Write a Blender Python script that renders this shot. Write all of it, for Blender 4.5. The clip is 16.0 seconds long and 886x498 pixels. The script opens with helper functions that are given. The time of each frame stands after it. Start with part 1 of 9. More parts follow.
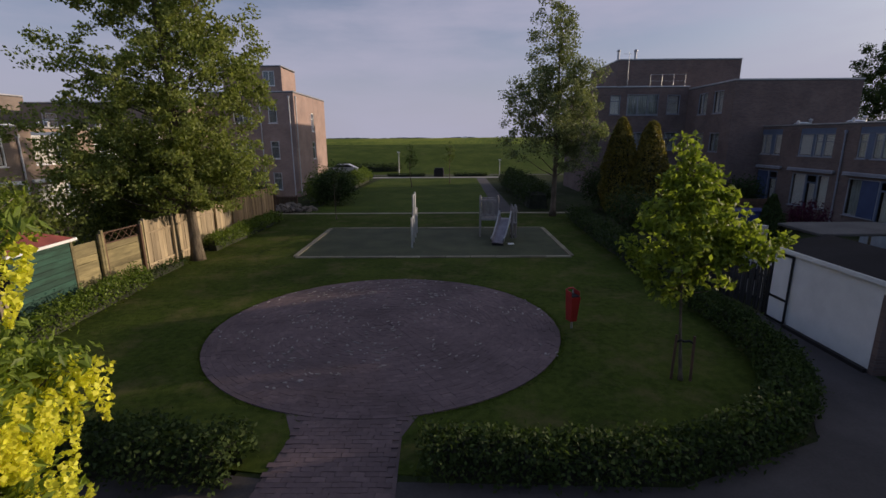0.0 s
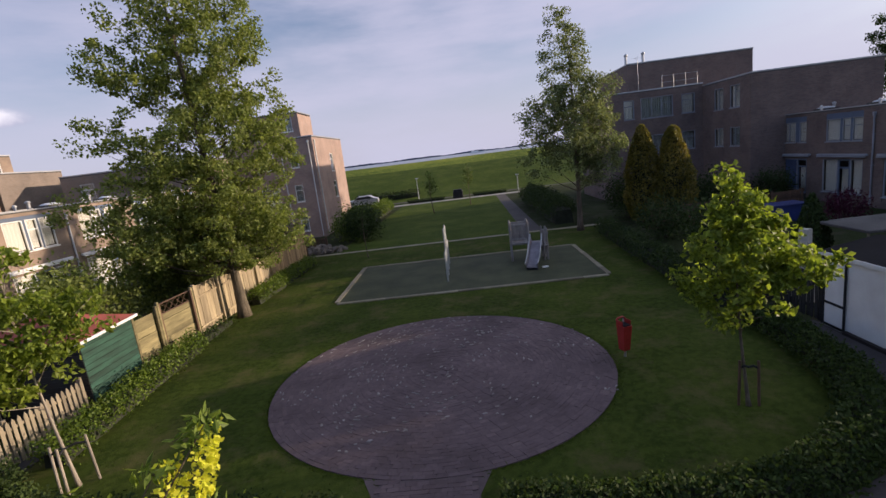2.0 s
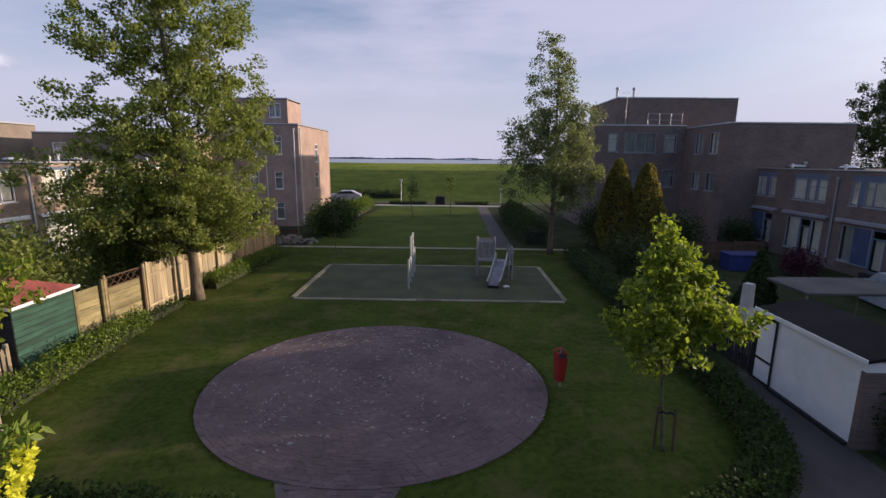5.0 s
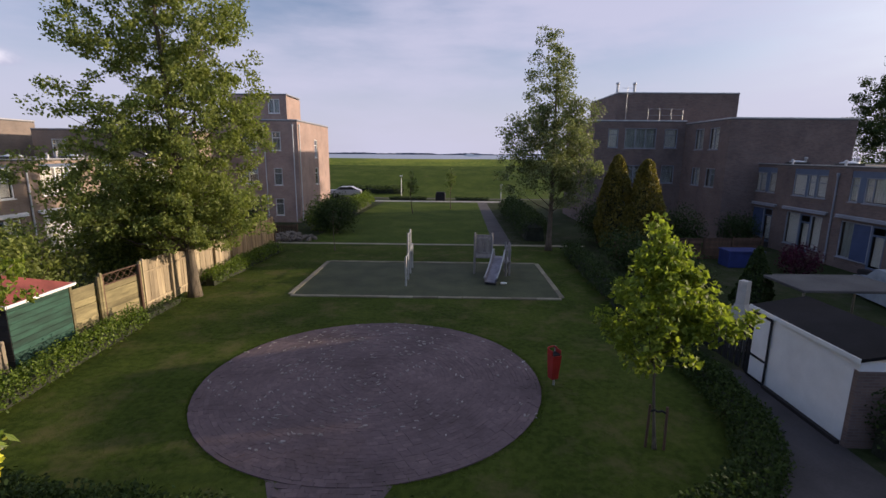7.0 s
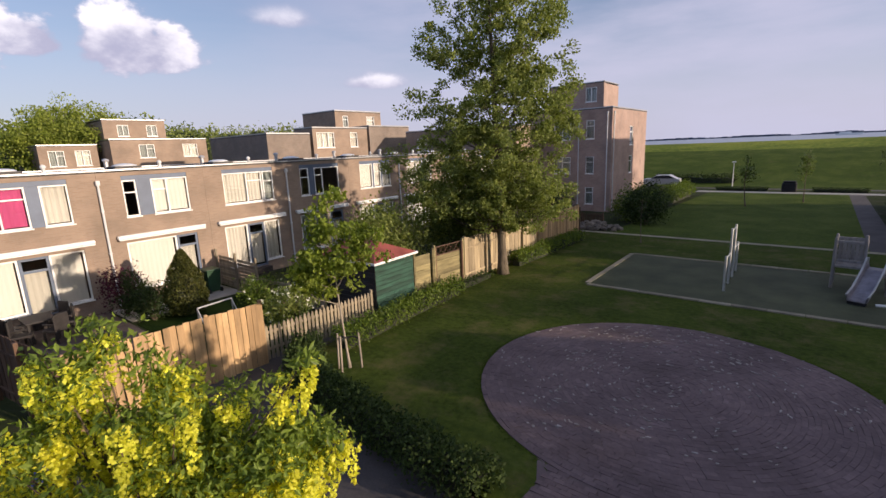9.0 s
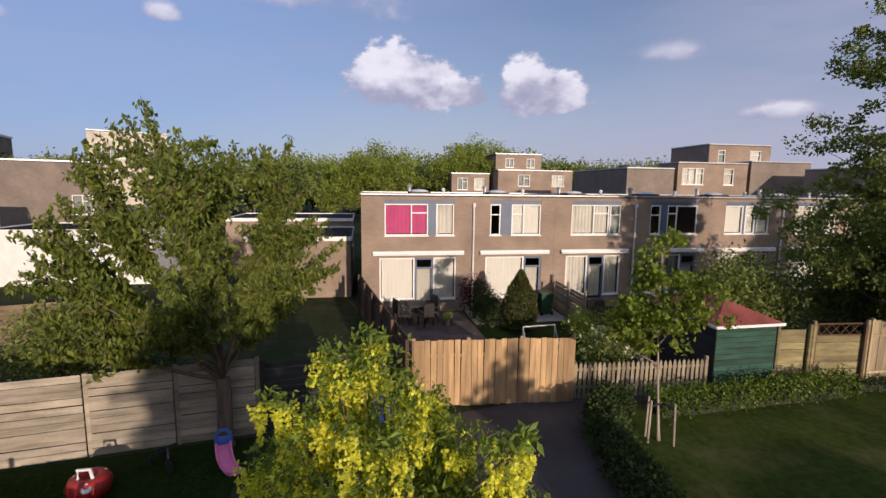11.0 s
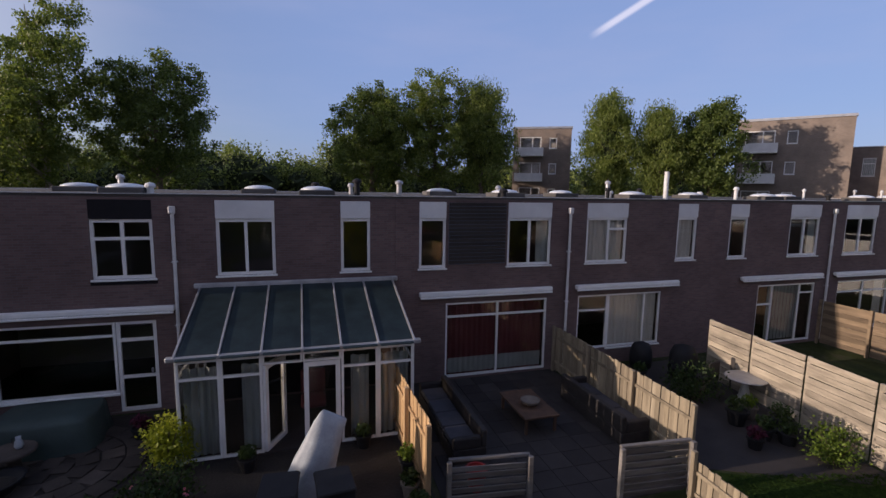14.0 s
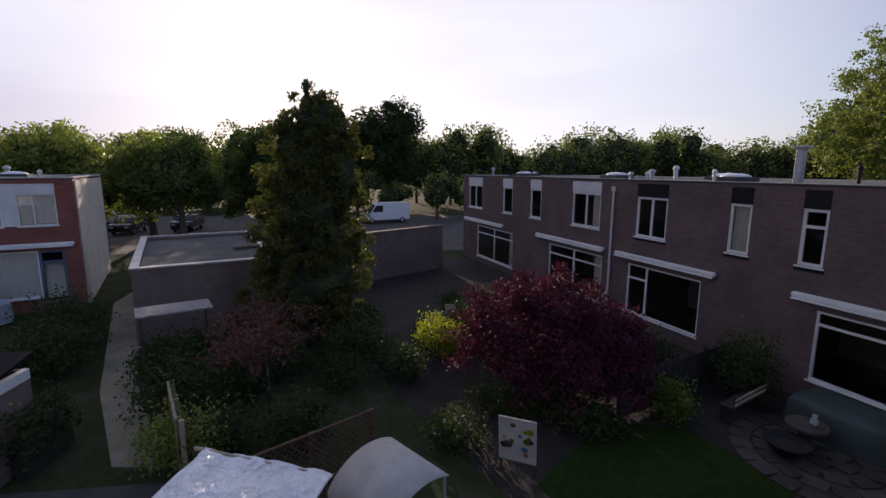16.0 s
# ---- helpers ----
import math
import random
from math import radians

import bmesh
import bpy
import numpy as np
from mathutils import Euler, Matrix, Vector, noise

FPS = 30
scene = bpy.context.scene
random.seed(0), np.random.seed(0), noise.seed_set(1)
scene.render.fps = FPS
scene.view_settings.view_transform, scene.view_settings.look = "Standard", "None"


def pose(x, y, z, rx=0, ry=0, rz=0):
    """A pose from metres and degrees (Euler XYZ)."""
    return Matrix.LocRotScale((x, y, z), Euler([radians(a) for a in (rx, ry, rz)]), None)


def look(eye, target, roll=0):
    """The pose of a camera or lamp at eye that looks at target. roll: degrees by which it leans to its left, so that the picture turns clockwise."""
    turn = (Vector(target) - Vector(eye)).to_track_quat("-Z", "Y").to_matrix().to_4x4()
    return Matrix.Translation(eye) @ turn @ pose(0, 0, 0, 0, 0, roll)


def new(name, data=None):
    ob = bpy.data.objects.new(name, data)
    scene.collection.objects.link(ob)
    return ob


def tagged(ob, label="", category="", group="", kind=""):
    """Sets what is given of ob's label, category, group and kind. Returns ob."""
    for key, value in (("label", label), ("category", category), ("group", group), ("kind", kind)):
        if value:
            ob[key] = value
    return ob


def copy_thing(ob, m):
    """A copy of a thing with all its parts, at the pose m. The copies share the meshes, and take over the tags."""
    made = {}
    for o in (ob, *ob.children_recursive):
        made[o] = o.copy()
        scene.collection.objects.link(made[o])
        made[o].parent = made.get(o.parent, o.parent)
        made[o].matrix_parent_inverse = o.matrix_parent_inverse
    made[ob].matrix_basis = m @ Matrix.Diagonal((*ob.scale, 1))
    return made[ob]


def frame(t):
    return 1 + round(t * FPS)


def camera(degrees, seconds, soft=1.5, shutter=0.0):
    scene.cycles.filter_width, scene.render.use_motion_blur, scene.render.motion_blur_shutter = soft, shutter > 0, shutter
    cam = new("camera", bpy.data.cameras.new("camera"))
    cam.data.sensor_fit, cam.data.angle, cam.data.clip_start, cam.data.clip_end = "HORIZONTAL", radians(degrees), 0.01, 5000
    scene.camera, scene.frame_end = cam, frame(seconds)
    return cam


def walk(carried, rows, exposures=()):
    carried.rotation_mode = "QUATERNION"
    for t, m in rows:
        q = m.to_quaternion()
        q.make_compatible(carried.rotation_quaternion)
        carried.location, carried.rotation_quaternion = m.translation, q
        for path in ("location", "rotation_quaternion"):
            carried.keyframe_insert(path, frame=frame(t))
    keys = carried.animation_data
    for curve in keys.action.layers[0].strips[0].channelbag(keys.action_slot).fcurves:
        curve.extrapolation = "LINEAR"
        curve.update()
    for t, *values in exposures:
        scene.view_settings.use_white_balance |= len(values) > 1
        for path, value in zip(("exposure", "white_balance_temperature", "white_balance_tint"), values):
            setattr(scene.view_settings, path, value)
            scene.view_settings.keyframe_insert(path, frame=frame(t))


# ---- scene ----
# ---- camera and its way ----
ROWS = [  # seconds, x, y, z, yaw, pitch, roll
    (0, -0.460, 0.077, 4.635, 0.50, -13.35, 0.37),
    (0.5, -0.681, 0.061, 4.755, 5.79, -10.17, 1.98),
    (1, -0.836, -0.004, 5.071, 3.48, -11.72, 1.39),
    (1.5, -0.910, 0.006, 5.347, 3.08, -11.25, 1.06),
    (2, -0.948, -0.007, 5.433, 1.81, -11.35, 6.99),
    (2.5, -0.824, 0.030, 5.490, 1.06, -10.04, 12.41),
    (3, -0.625, -0.052, 5.507, 2.03, -11.46, -1.99),
    (3.5, -0.435, -0.030, 5.571, 2.37, -10.04, -0.35),
    (4, -0.326, -0.035, 5.617, 1.16, -11.18, -1.05),
    (5.2, -0.174, -0.031, 5.669, 0.99, -10.85, -0.43),
    (6.5, -0.023, -0.027, 5.721, 0.82, -10.52, 0.20),
    (7, -0.001, -0.001, 5.722, 1.21, -11.50, -0.48),
    (7.5, 0.002, -0.125, 5.733, 3.29, -10.83, -0.62),
    (8, 0.178, 0.030, 5.753, 11.11, -11.44, 0.06),
    (8.5, 0.402, 0.087, 5.648, 20.88, -11.55, 1.10),
    (9, 0.176, 0.376, 5.595, 37.97, -12.12, 2.29),
    (9.5, 0.105, 0.522, 5.600, 51.12, -11.33, 1.78),
    (10, 0.027, 0.757, 5.608, 61.57, -10.09, 0.97),
    (10.5, -0.043, 1.009, 5.616, 70.79, -8.74, 0.09),
    (11, -0.090, 1.206, 5.624, 80.24, -7.50, -0.71),
    (11.5, -0.098, 1.277, 5.630, 91.39, -6.49, -1.37),
    (12, -0.029, 1.212, 5.647, 105.30, -7.74, -0.52),
    (12.5, -0.115, 1.345, 5.749, 123.30, -7.19, 1.37),
    (13, -0.201, 1.281, 5.734, 144.73, -6.34, 1.90),
    (13.5, -0.153, 1.289, 5.716, 161.08, -7.18, 0.09),
    (14, -0.200, 1.450, 5.710, 178.40, -7.40, -0.92),
    (14.5, -0.150, 1.600, 5.700, 198.41, -7.69, -0.68),
    (15, -0.100, 1.650, 5.680, 219.00, -8.21, -0.44),
    (15.5, -0.150, 1.550, 5.690, 240.83, -8.23, -1.02),
    (16, -0.328, 1.391, 5.756, 263.76, -9.57, -0.32),
]
cam = camera(87.08, 16.0)
EXPOSURES = [(0.0, 0.0, 6300, 18), (0.8, 0.3, 6300, 18), (1.5, 0.5, 6300, 18), (4.0, 0.6, 6300, 18), (9.0, 0.55, 6300, 18), (11.5, 0.0, 6000, 20), (12.3, -0.15, 6000, 22), (13.2, 0.1, 6000, 22), (14.0, 0.26, 6000, 22), (14.5, 0.52, 6000, 22), (16.0, 0.4, 6200, 22)]
walk(cam, [(r[0], pose(r[1], r[2], r[3], 90 + r[5], r[6], r[4])) for r in ROWS], EXPOSURES)


# ---- sky and sun ----
SUN_YAW, SUN_UP = 283.0, 10.8
SUN_DIR = Vector((-math.sin(radians(SUN_YAW)) * math.cos(radians(SUN_UP)), math.cos(radians(SUN_YAW)) * math.cos(radians(SUN_UP)), math.sin(radians(SUN_UP))))
world = bpy.data.worlds.new("evening sky")
scene.world = world
world.use_nodes = True
wn = world.node_tree
background = wn.nodes["Background"]
sky = wn.nodes.new("ShaderNodeTexSky")
sky.sky_type, sky.sun_disc = "NISHITA", False
sky.sun_elevation, sky.sun_rotation = radians(SUN_UP), math.atan2(SUN_DIR.x, SUN_DIR.y)
sky.air_density, sky.dust_density, sky.ozone_density = 1.0, 0.9, 1.8


def sky_clouds():
    """Thin veils and heaped clouds laid over the clear sky."""
    tc = wn.nodes.new("ShaderNodeTexCoord").outputs["Generated"]

    def noise_of(scale_xyz, scale, detail, offset=(0, 0, 0)):
        mp = wn.nodes.new("ShaderNodeMapping")
        mp.inputs["Scale"].default_value, mp.inputs["Location"].default_value = scale_xyz, offset
        wn.links.new(tc, mp.inputs["Vector"])
        n = wn.nodes.new("ShaderNodeTexNoise")
        n.inputs["Scale"].default_value, n.inputs["Detail"].default_value, n.inputs["Roughness"].default_value = scale, detail, 0.55
        wn.links.new(mp.outputs[0], n.inputs["Vector"])
        return n.outputs["Fac"]

    def ramp_of(fac, lo, hi, top=1.0):
        mr = wn.nodes.new("ShaderNodeMapRange")
        mr.interpolation_type = "SMOOTHSTEP"
        for k, v in (("From Min", lo), ("From Max", hi), ("To Max", top)):
            mr.inputs[k].default_value = v
        wn.links.new(fac, mr.inputs["Value"])
        return mr.outputs[0]

    def maths(op, a, b=None):
        n = wn.nodes.new("ShaderNodeMath")
        n.operation = op
        for k, v in enumerate((a, b)):
            if v is None:
                continue
            if isinstance(v, (int, float)):
                n.inputs[k].default_value = v
            else:
                wn.links.new(v, n.inputs[k])
        return n.outputs[0]

    def towards(yaw, up, half, sharp):
        """1 towards a direction of the sky, fading to 0 at half degrees from it."""
        d = wn.nodes.new("ShaderNodeVectorMath")
        d.operation = "DOT_PRODUCT"
        wn.links.new(tc, d.inputs[0])
        y, u = radians(yaw), radians(up)
        d.inputs[1].default_value = (-math.sin(y) * math.cos(u), math.cos(y) * math.cos(u), math.sin(u))
        return ramp_of(d.outputs["Value"], math.cos(radians(half)), math.cos(radians(sharp)))

    def over(base, fac, colour):
        mx = wn.nodes.new("ShaderNodeMix")
        mx.data_type = "RGBA"
        wn.links.new(fac, mx.inputs[0])
        wn.links.new(base, mx.inputs[6])
        mx.inputs[7].default_value = (*colour, 1)
        return mx.outputs[2]

    sep = wn.nodes.new("ShaderNodeSeparateXYZ")
    wn.links.new(tc, sep.inputs[0])
    veil = ramp_of(noise_of((1.2, 1.2, 5.0), 1.6, 6, (3.1, 0.4, 0.0)), 0.34, 0.66, 0.8)
    park = towards(0, 12, 62, 20)
    thin = over(sky.outputs["Color"], ramp_of(sep.outputs["Z"], -0.2, 0.1, 0.24), THIN)
    thin = over(thin, maths("MULTIPLY", towards(150, 20, 75, 30), 0.6), CLEAR)
    thin = over(thin, maths("MULTIPLY", towards(274, 12, 66, 8), 0.8), GLARE)
    col = over(thin, maths("MULTIPLY", veil, maths("ADD", maths("MULTIPLY", park, 0.8), 0.2)), VEIL)
    low = ramp_of(maths("MULTIPLY", sep.outputs["Z"], -1.0), -0.3, -0.01, 0.85)
    col = over(col, maths("MULTIPLY", low, towards(10, 4, 105, 45)), HAZE)
    puff = noise_of((1.0, 1.0, 1.5), 9.0, 9, (0.4, 0.0, 0.2))
    fine = noise_of((1.0, 1.0, 1.6), 30.0, 5, (0.0, 0.7, 0.0))
    lumps = maths("ADD", maths("MULTIPLY", maths("SUBTRACT", puff, 0.5), 2.6), maths("MULTIPLY", maths("SUBTRACT", fine, 0.5), 0.7))
    dense, lit = None, None
    for yaw, up, wide, high, soft in HEAPS:
        y, u = radians(yaw), radians(up)
        mid = Vector((-math.sin(y) * math.cos(u), math.cos(y) * math.cos(u), math.sin(u)))
        side = Vector((math.cos(y), math.sin(y), 0.0))
        along = []
        for axis in (side, side.cross(mid), mid):
            d = wn.nodes.new("ShaderNodeVectorMath")
            d.operation = "DOT_PRODUCT"
            wn.links.new(tc, d.inputs[0])
            d.inputs[1].default_value = axis
            along.append(d.outputs["Value"])
        rise = maths("MULTIPLY", along[1], 1 / math.radians(high))
        # a heap rises high above a nearly level base
        steep = maths("MAXIMUM", rise, maths("MULTIPLY", rise, -2.2))
        out = maths("SQRT", maths("ADD", maths("POWER", maths("MULTIPLY", along[0], 1 / math.radians(wide)), 2.0), maths("POWER", steep, 2.0)))
        body = maths("ADD", maths("SUBTRACT", 1.0, out), maths("MULTIPLY", lumps, 0.55))
        one = maths("MULTIPLY", ramp_of(body, 0.3 - 0.5 * soft, 0.36 + 0.5 * soft, 1.0 - 0.35 * soft), ramp_of(along[2], 0.6, 0.7))
        glow = maths("ADD", maths("MULTIPLY", rise, 0.6), maths("MULTIPLY", lumps, 0.75))
        light = maths("MULTIPLY", one, ramp_of(glow, -0.3, 0.45))
        dense = one if dense is None else maths("MAXIMUM", dense, one)
        lit = light if lit is None else maths("MAXIMUM", lit, light)
    shade = maths("SUBTRACT", 1.0, lit)
    grey = wn.nodes.new("ShaderNodeMix")
    grey.data_type = "RGBA"
    wn.links.new(shade, grey.inputs[0])
    grey.inputs[6].default_value, grey.inputs[7].default_value = (*CLOUD_LIT, 1), (*CLOUD_SHADE, 1)
    # a short vapour trail
    ends = [Vector((-math.sin(radians(y)) * math.cos(radians(u)), math.cos(radians(y)) * math.cos(radians(u)), math.sin(radians(u)))) for y, u in ((160.7, 17.3), (154.0, 20.7))]
    d = wn.nodes.new("ShaderNodeVectorMath")
    d.operation = "DOT_PRODUCT"
    wn.links.new(tc, d.inputs[0])
    d.inputs[1].default_value = ends[0].cross(ends[1]).normalized()
    trail = ramp_of(maths("MULTIPLY", maths("ABSOLUTE", d.outputs["Value"]), -1.0), -0.009, -0.002, 0.6)
    col = over(col, maths("MULTIPLY", trail, towards(156.8, 19.5, 6.0, 3.0)), CLOUD_LIT)
    mx = wn.nodes.new("ShaderNodeMix")
    mx.data_type = "RGBA"
    wn.links.new(dense, mx.inputs[0])
    wn.links.new(col, mx.inputs[6])
    wn.links.new(grey.outputs[2], mx.inputs[7])
    return mx.outputs[2]


THIN, GLARE, CLEAR = (2.9, 3.2, 5.0), (8.0, 8.0, 7.8), (2.5, 3.65, 6.0)
VEIL, HAZE, CLOUD_LIT, CLOUD_SHADE = (4.3, 4.3, 5.2), (4.1, 4.15, 5.0), (8.2, 7.9, 7.9), (3.5, 3.5, 4.4)
# heaped clouds: yaw, height, half width and half height in degrees, softness
HEAPS = [(85.0, 11.4, 10.5, 7.6, 0.12), (69.5, 10.3, 8.2, 5.8, 0.15), (77.5, 10.6, 5.5, 3.6, 0.15), (106.0, 20.8, 22.0, 4.6, 0.6), (87.0, 22.5, 9.0, 4.0, 0.7), (45.5, 7.6, 5.2, 1.5, 0.5), (124.5, 14.3, 2.6, 2.0, 0.4), (110.0, 16.5, 2.2, 1.6, 0.5), (55.0, 14.0, 4.0, 1.5, 0.9), (321.0, 19.0, 13.0, 6.0, 0.9), (336.0, 24.0, 12.0, 3.0, 1.0)]
wn.links.new(sky_clouds(), background.inputs["Color"])
background.inputs["Strength"].default_value = 0.098
sun = new("sun", bpy.data.lights.new("sun", "SUN"))
sun.data.energy, sun.data.angle, sun.data.color = 4.2, radians(0.6), (1.0, 0.815, 0.585)
sun.matrix_basis = look(SUN_DIR * 200, (0, 0, 0))


# ---- small building kit ----
RNG = random.Random(7)


class Shape:
    """Collects vertices and faces for one mesh."""

    def __init__(self):
        self.v, self.f = [], []

    def add(self, verts, faces, m=None):
        n = len(self.v)
        for p in verts:
            p = Vector(p)
            self.v.append(tuple(m @ p if m else p))
        self.f += [tuple(n + i for i in q) for q in faces]
        return self

    def box(self, x0, x1, y0, y1, z0, z1, m=None, c=0.0):
        """A box; c chamfers its upright and level edges."""
        if c <= 0:
            vs = [(x, y, z) for z in (z0, z1) for y in (y0, y1) for x in (x0, x1)]
            fs = [(0, 2, 3, 1), (4, 5, 7, 6), (0, 1, 5, 4), (2, 6, 7, 3), (0, 4, 6, 2), (1, 3, 7, 5)]
            return self.add(vs, fs, m)
        c = min(c, (x1 - x0) / 2.2, (y1 - y0) / 2.2, (z1 - z0) / 2.2)

        def ring(d, z):
            return [(x0 + d + c, y0 + d, z), (x1 - d - c, y0 + d, z), (x1 - d, y0 + d + c, z), (x1 - d, y1 - d - c, z),
                    (x1 - d - c, y1 - d, z), (x0 + d + c, y1 - d, z), (x0 + d, y1 - d - c, z), (x0 + d, y0 + d + c, z)]
        d = c * 0.0
        vs = ring(c * 0.5, z0) + ring(d, z0 + c) + ring(d, z1 - c) + ring(c * 0.5, z1)
        fs = [tuple(reversed(range(8))), tuple(range(24, 32))]
        for k in range(3):
            for i in range(8):
                j = (i + 1) % 8
                fs.append((8 * k + i, 8 * k + j, 8 * k + 8 + j, 8 * k + 8 + i))
        return self.add(vs, fs, m)

    def tube(self, path, radii, n=8, caps=True):
        path = [Vector(p) for p in path]
        vs, fs = [], []
        for i, p in enumerate(path):
            a = path[max(i - 1, 0)]
            b = path[min(i + 1, len(path) - 1)]
            t = (b - a).normalized() if (b - a).length > 1e-6 else Vector((0, 0, 1))
            u = t.cross(Vector((0.31, 0.95, 0.05))).normalized() if abs(t.z) > 0.9 else t.cross(Vector((0, 0, 1))).normalized()
            w = t.cross(u)
            r = float(radii[i] if isinstance(radii, (list, tuple)) else radii)
            for k in range(n):
                a = 2 * math.pi * k / n
                vs.append(p + r * (u * math.cos(a) + w * math.sin(a)))
        for i in range(len(path) - 1):
            for k in range(n):
                j = (k + 1) % n
                fs.append((i * n + k, i * n + j, i * n + n + j, i * n + n + k))
        if caps:
            fs.append(tuple(reversed(range(n))))
            fs.append(tuple(range((len(path) - 1) * n, len(path) * n)))
        return self.add(vs, fs)

    def lathe(self, rows, n=16, m=None):
        """rows of (radius, z), turned round z."""
        vs, fs = [], []
        for r, z in rows:
            for k in range(n):
                a = 2 * math.pi * k / n
                vs.append((r * math.cos(a), r * math.sin(a), z))
        for i in range(len(rows) - 1):
            for k in range(n):
                j = (k + 1) % n
                fs.append((i * n + k, i * n + j, i * n + n + j, i * n + n + k))
        fs.append(tuple(reversed(range(n))))
        fs.append(tuple(range((len(rows) - 1) * n, len(rows) * n)))
        return self.add(vs, fs, m)

    def prism(self, pts, z0, z1, m=None):
        """A flat polygon (counter-clockwise) made thick."""
        n = len(pts)
        vs = [(x, y, z0) for x, y in pts] + [(x, y, z1) for x, y in pts]
        fs = [tuple(reversed(range(n))), tuple(range(n, 2 * n))]
        fs += [(i, (i + 1) % n, n + (i + 1) % n, n + i) for i in range(n)]
        return self.add(vs, fs, m)

    def mesh(self, name, mat, smooth=False):
        me = bpy.data.meshes.new(name)
        me.from_pydata(self.v, [], self.f)
        if mat:
            me.materials.append(mat)
        if smooth:
            me.polygons.foreach_set("use_smooth", [True] * len(me.polygons))
        me.update()
        return me


def place(ob, parent, m=None):
    if parent is not None:
        ob.parent = parent
    if m is not None:
        ob.matrix_basis = m
    return ob


def part(name, shape, material, parent, label="", m=None, smooth=False):
    """One mesh object under a thing or under a part."""
    me = shape if isinstance(shape, bpy.types.Mesh) else shape.mesh(name, material, smooth)
    ob = place(new(name, me), parent, m)
    if label:
        ob["label"] = label
    return ob


def thing(name, label, category, m=None, group="", kind=""):
    ob = new(name)
    ob.empty_display_size = 0.2
    if m is not None:
        ob.matrix_basis = m
    return tagged(ob, label, category, group, kind)


def solid(name, shape, material, label, category, m=None, group="", kind="", smooth=False):
    """A thing that is one mesh."""
    ob = new(name, shape if isinstance(shape, bpy.types.Mesh) else shape.mesh(name, material, smooth))
    if m is not None:
        ob.matrix_basis = m
    return tagged(ob, label, category, group, kind)


def quads(name, pts, mat):
    """A mesh of loose quads from an array (n, 4, 3)."""
    n = len(pts)
    me = bpy.data.meshes.new(name)
    me.vertices.add(4 * n)
    me.vertices.foreach_set("co", np.ascontiguousarray(pts, dtype=np.float32).ravel())
    me.loops.add(4 * n)
    me.loops.foreach_set("vertex_index", np.arange(4 * n, dtype=np.int32))
    me.polygons.add(n)
    me.polygons.foreach_set("loop_start", np.arange(0, 4 * n, 4, dtype=np.int32))
    me.polygons.foreach_set("loop_total", np.full(n, 4, dtype=np.int32))
    me.materials.append(mat)
    me.update(calc_edges=True)
    return me


# ---- materials ----
def nodes_of(name):
    mat = bpy.data.materials.new(name)
    mat.use_nodes = True
    nt = mat.node_tree
    return mat, nt, nt.nodes["Principled BSDF"]


def link(nt, a, b):
    nt.links.new(a, b)


def ramp(nt, fac, stops):
    r = nt.nodes.new("ShaderNodeValToRGB")
    el = r.color_ramp.elements
    while len(el) < len(stops):
        el.new(0.5)
    for e, (p, c) in zip(el, stops):
        e.position, e.color = p, (*c, 1)
    link(nt, fac, r.inputs["Fac"])
    return r.outputs["Color"]


def noise_node(nt, vec, scale, detail=4, rough=0.55):
    n = nt.nodes.new("ShaderNodeTexNoise")
    n.inputs["Scale"].default_value, n.inputs["Detail"].default_value, n.inputs["Roughness"].default_value = scale, detail, rough
    if vec is not None:
        link(nt, vec, n.inputs["Vector"])
    return n.outputs["Fac"]


def position(nt):
    return nt.nodes.new("ShaderNodeNewGeometry").outputs["Position"]


def mixed(nt, kind, a, b, fac=1.0):
    n = nt.nodes.new("ShaderNodeMix")
    n.data_type, n.blend_type = "RGBA", kind
    if isinstance(fac, float):
        n.inputs[0].default_value = fac
    else:
        link(nt, fac, n.inputs[0])
    for k, v in ((6, a), (7, b)):
        if isinstance(v, tuple):
            n.inputs[k].default_value = (*v, 1)
        else:
            link(nt, v, n.inputs[k])
    return n.outputs[2]


def bump(nt, bsdf, height, strength, dist):
    b = nt.nodes.new("ShaderNodeBump")
    b.inputs["Strength"].default_value, b.inputs["Distance"].default_value = strength, dist
    link(nt, height, b.inputs["Height"])
    link(nt, b.outputs["Normal"], bsdf.inputs["Normal"])


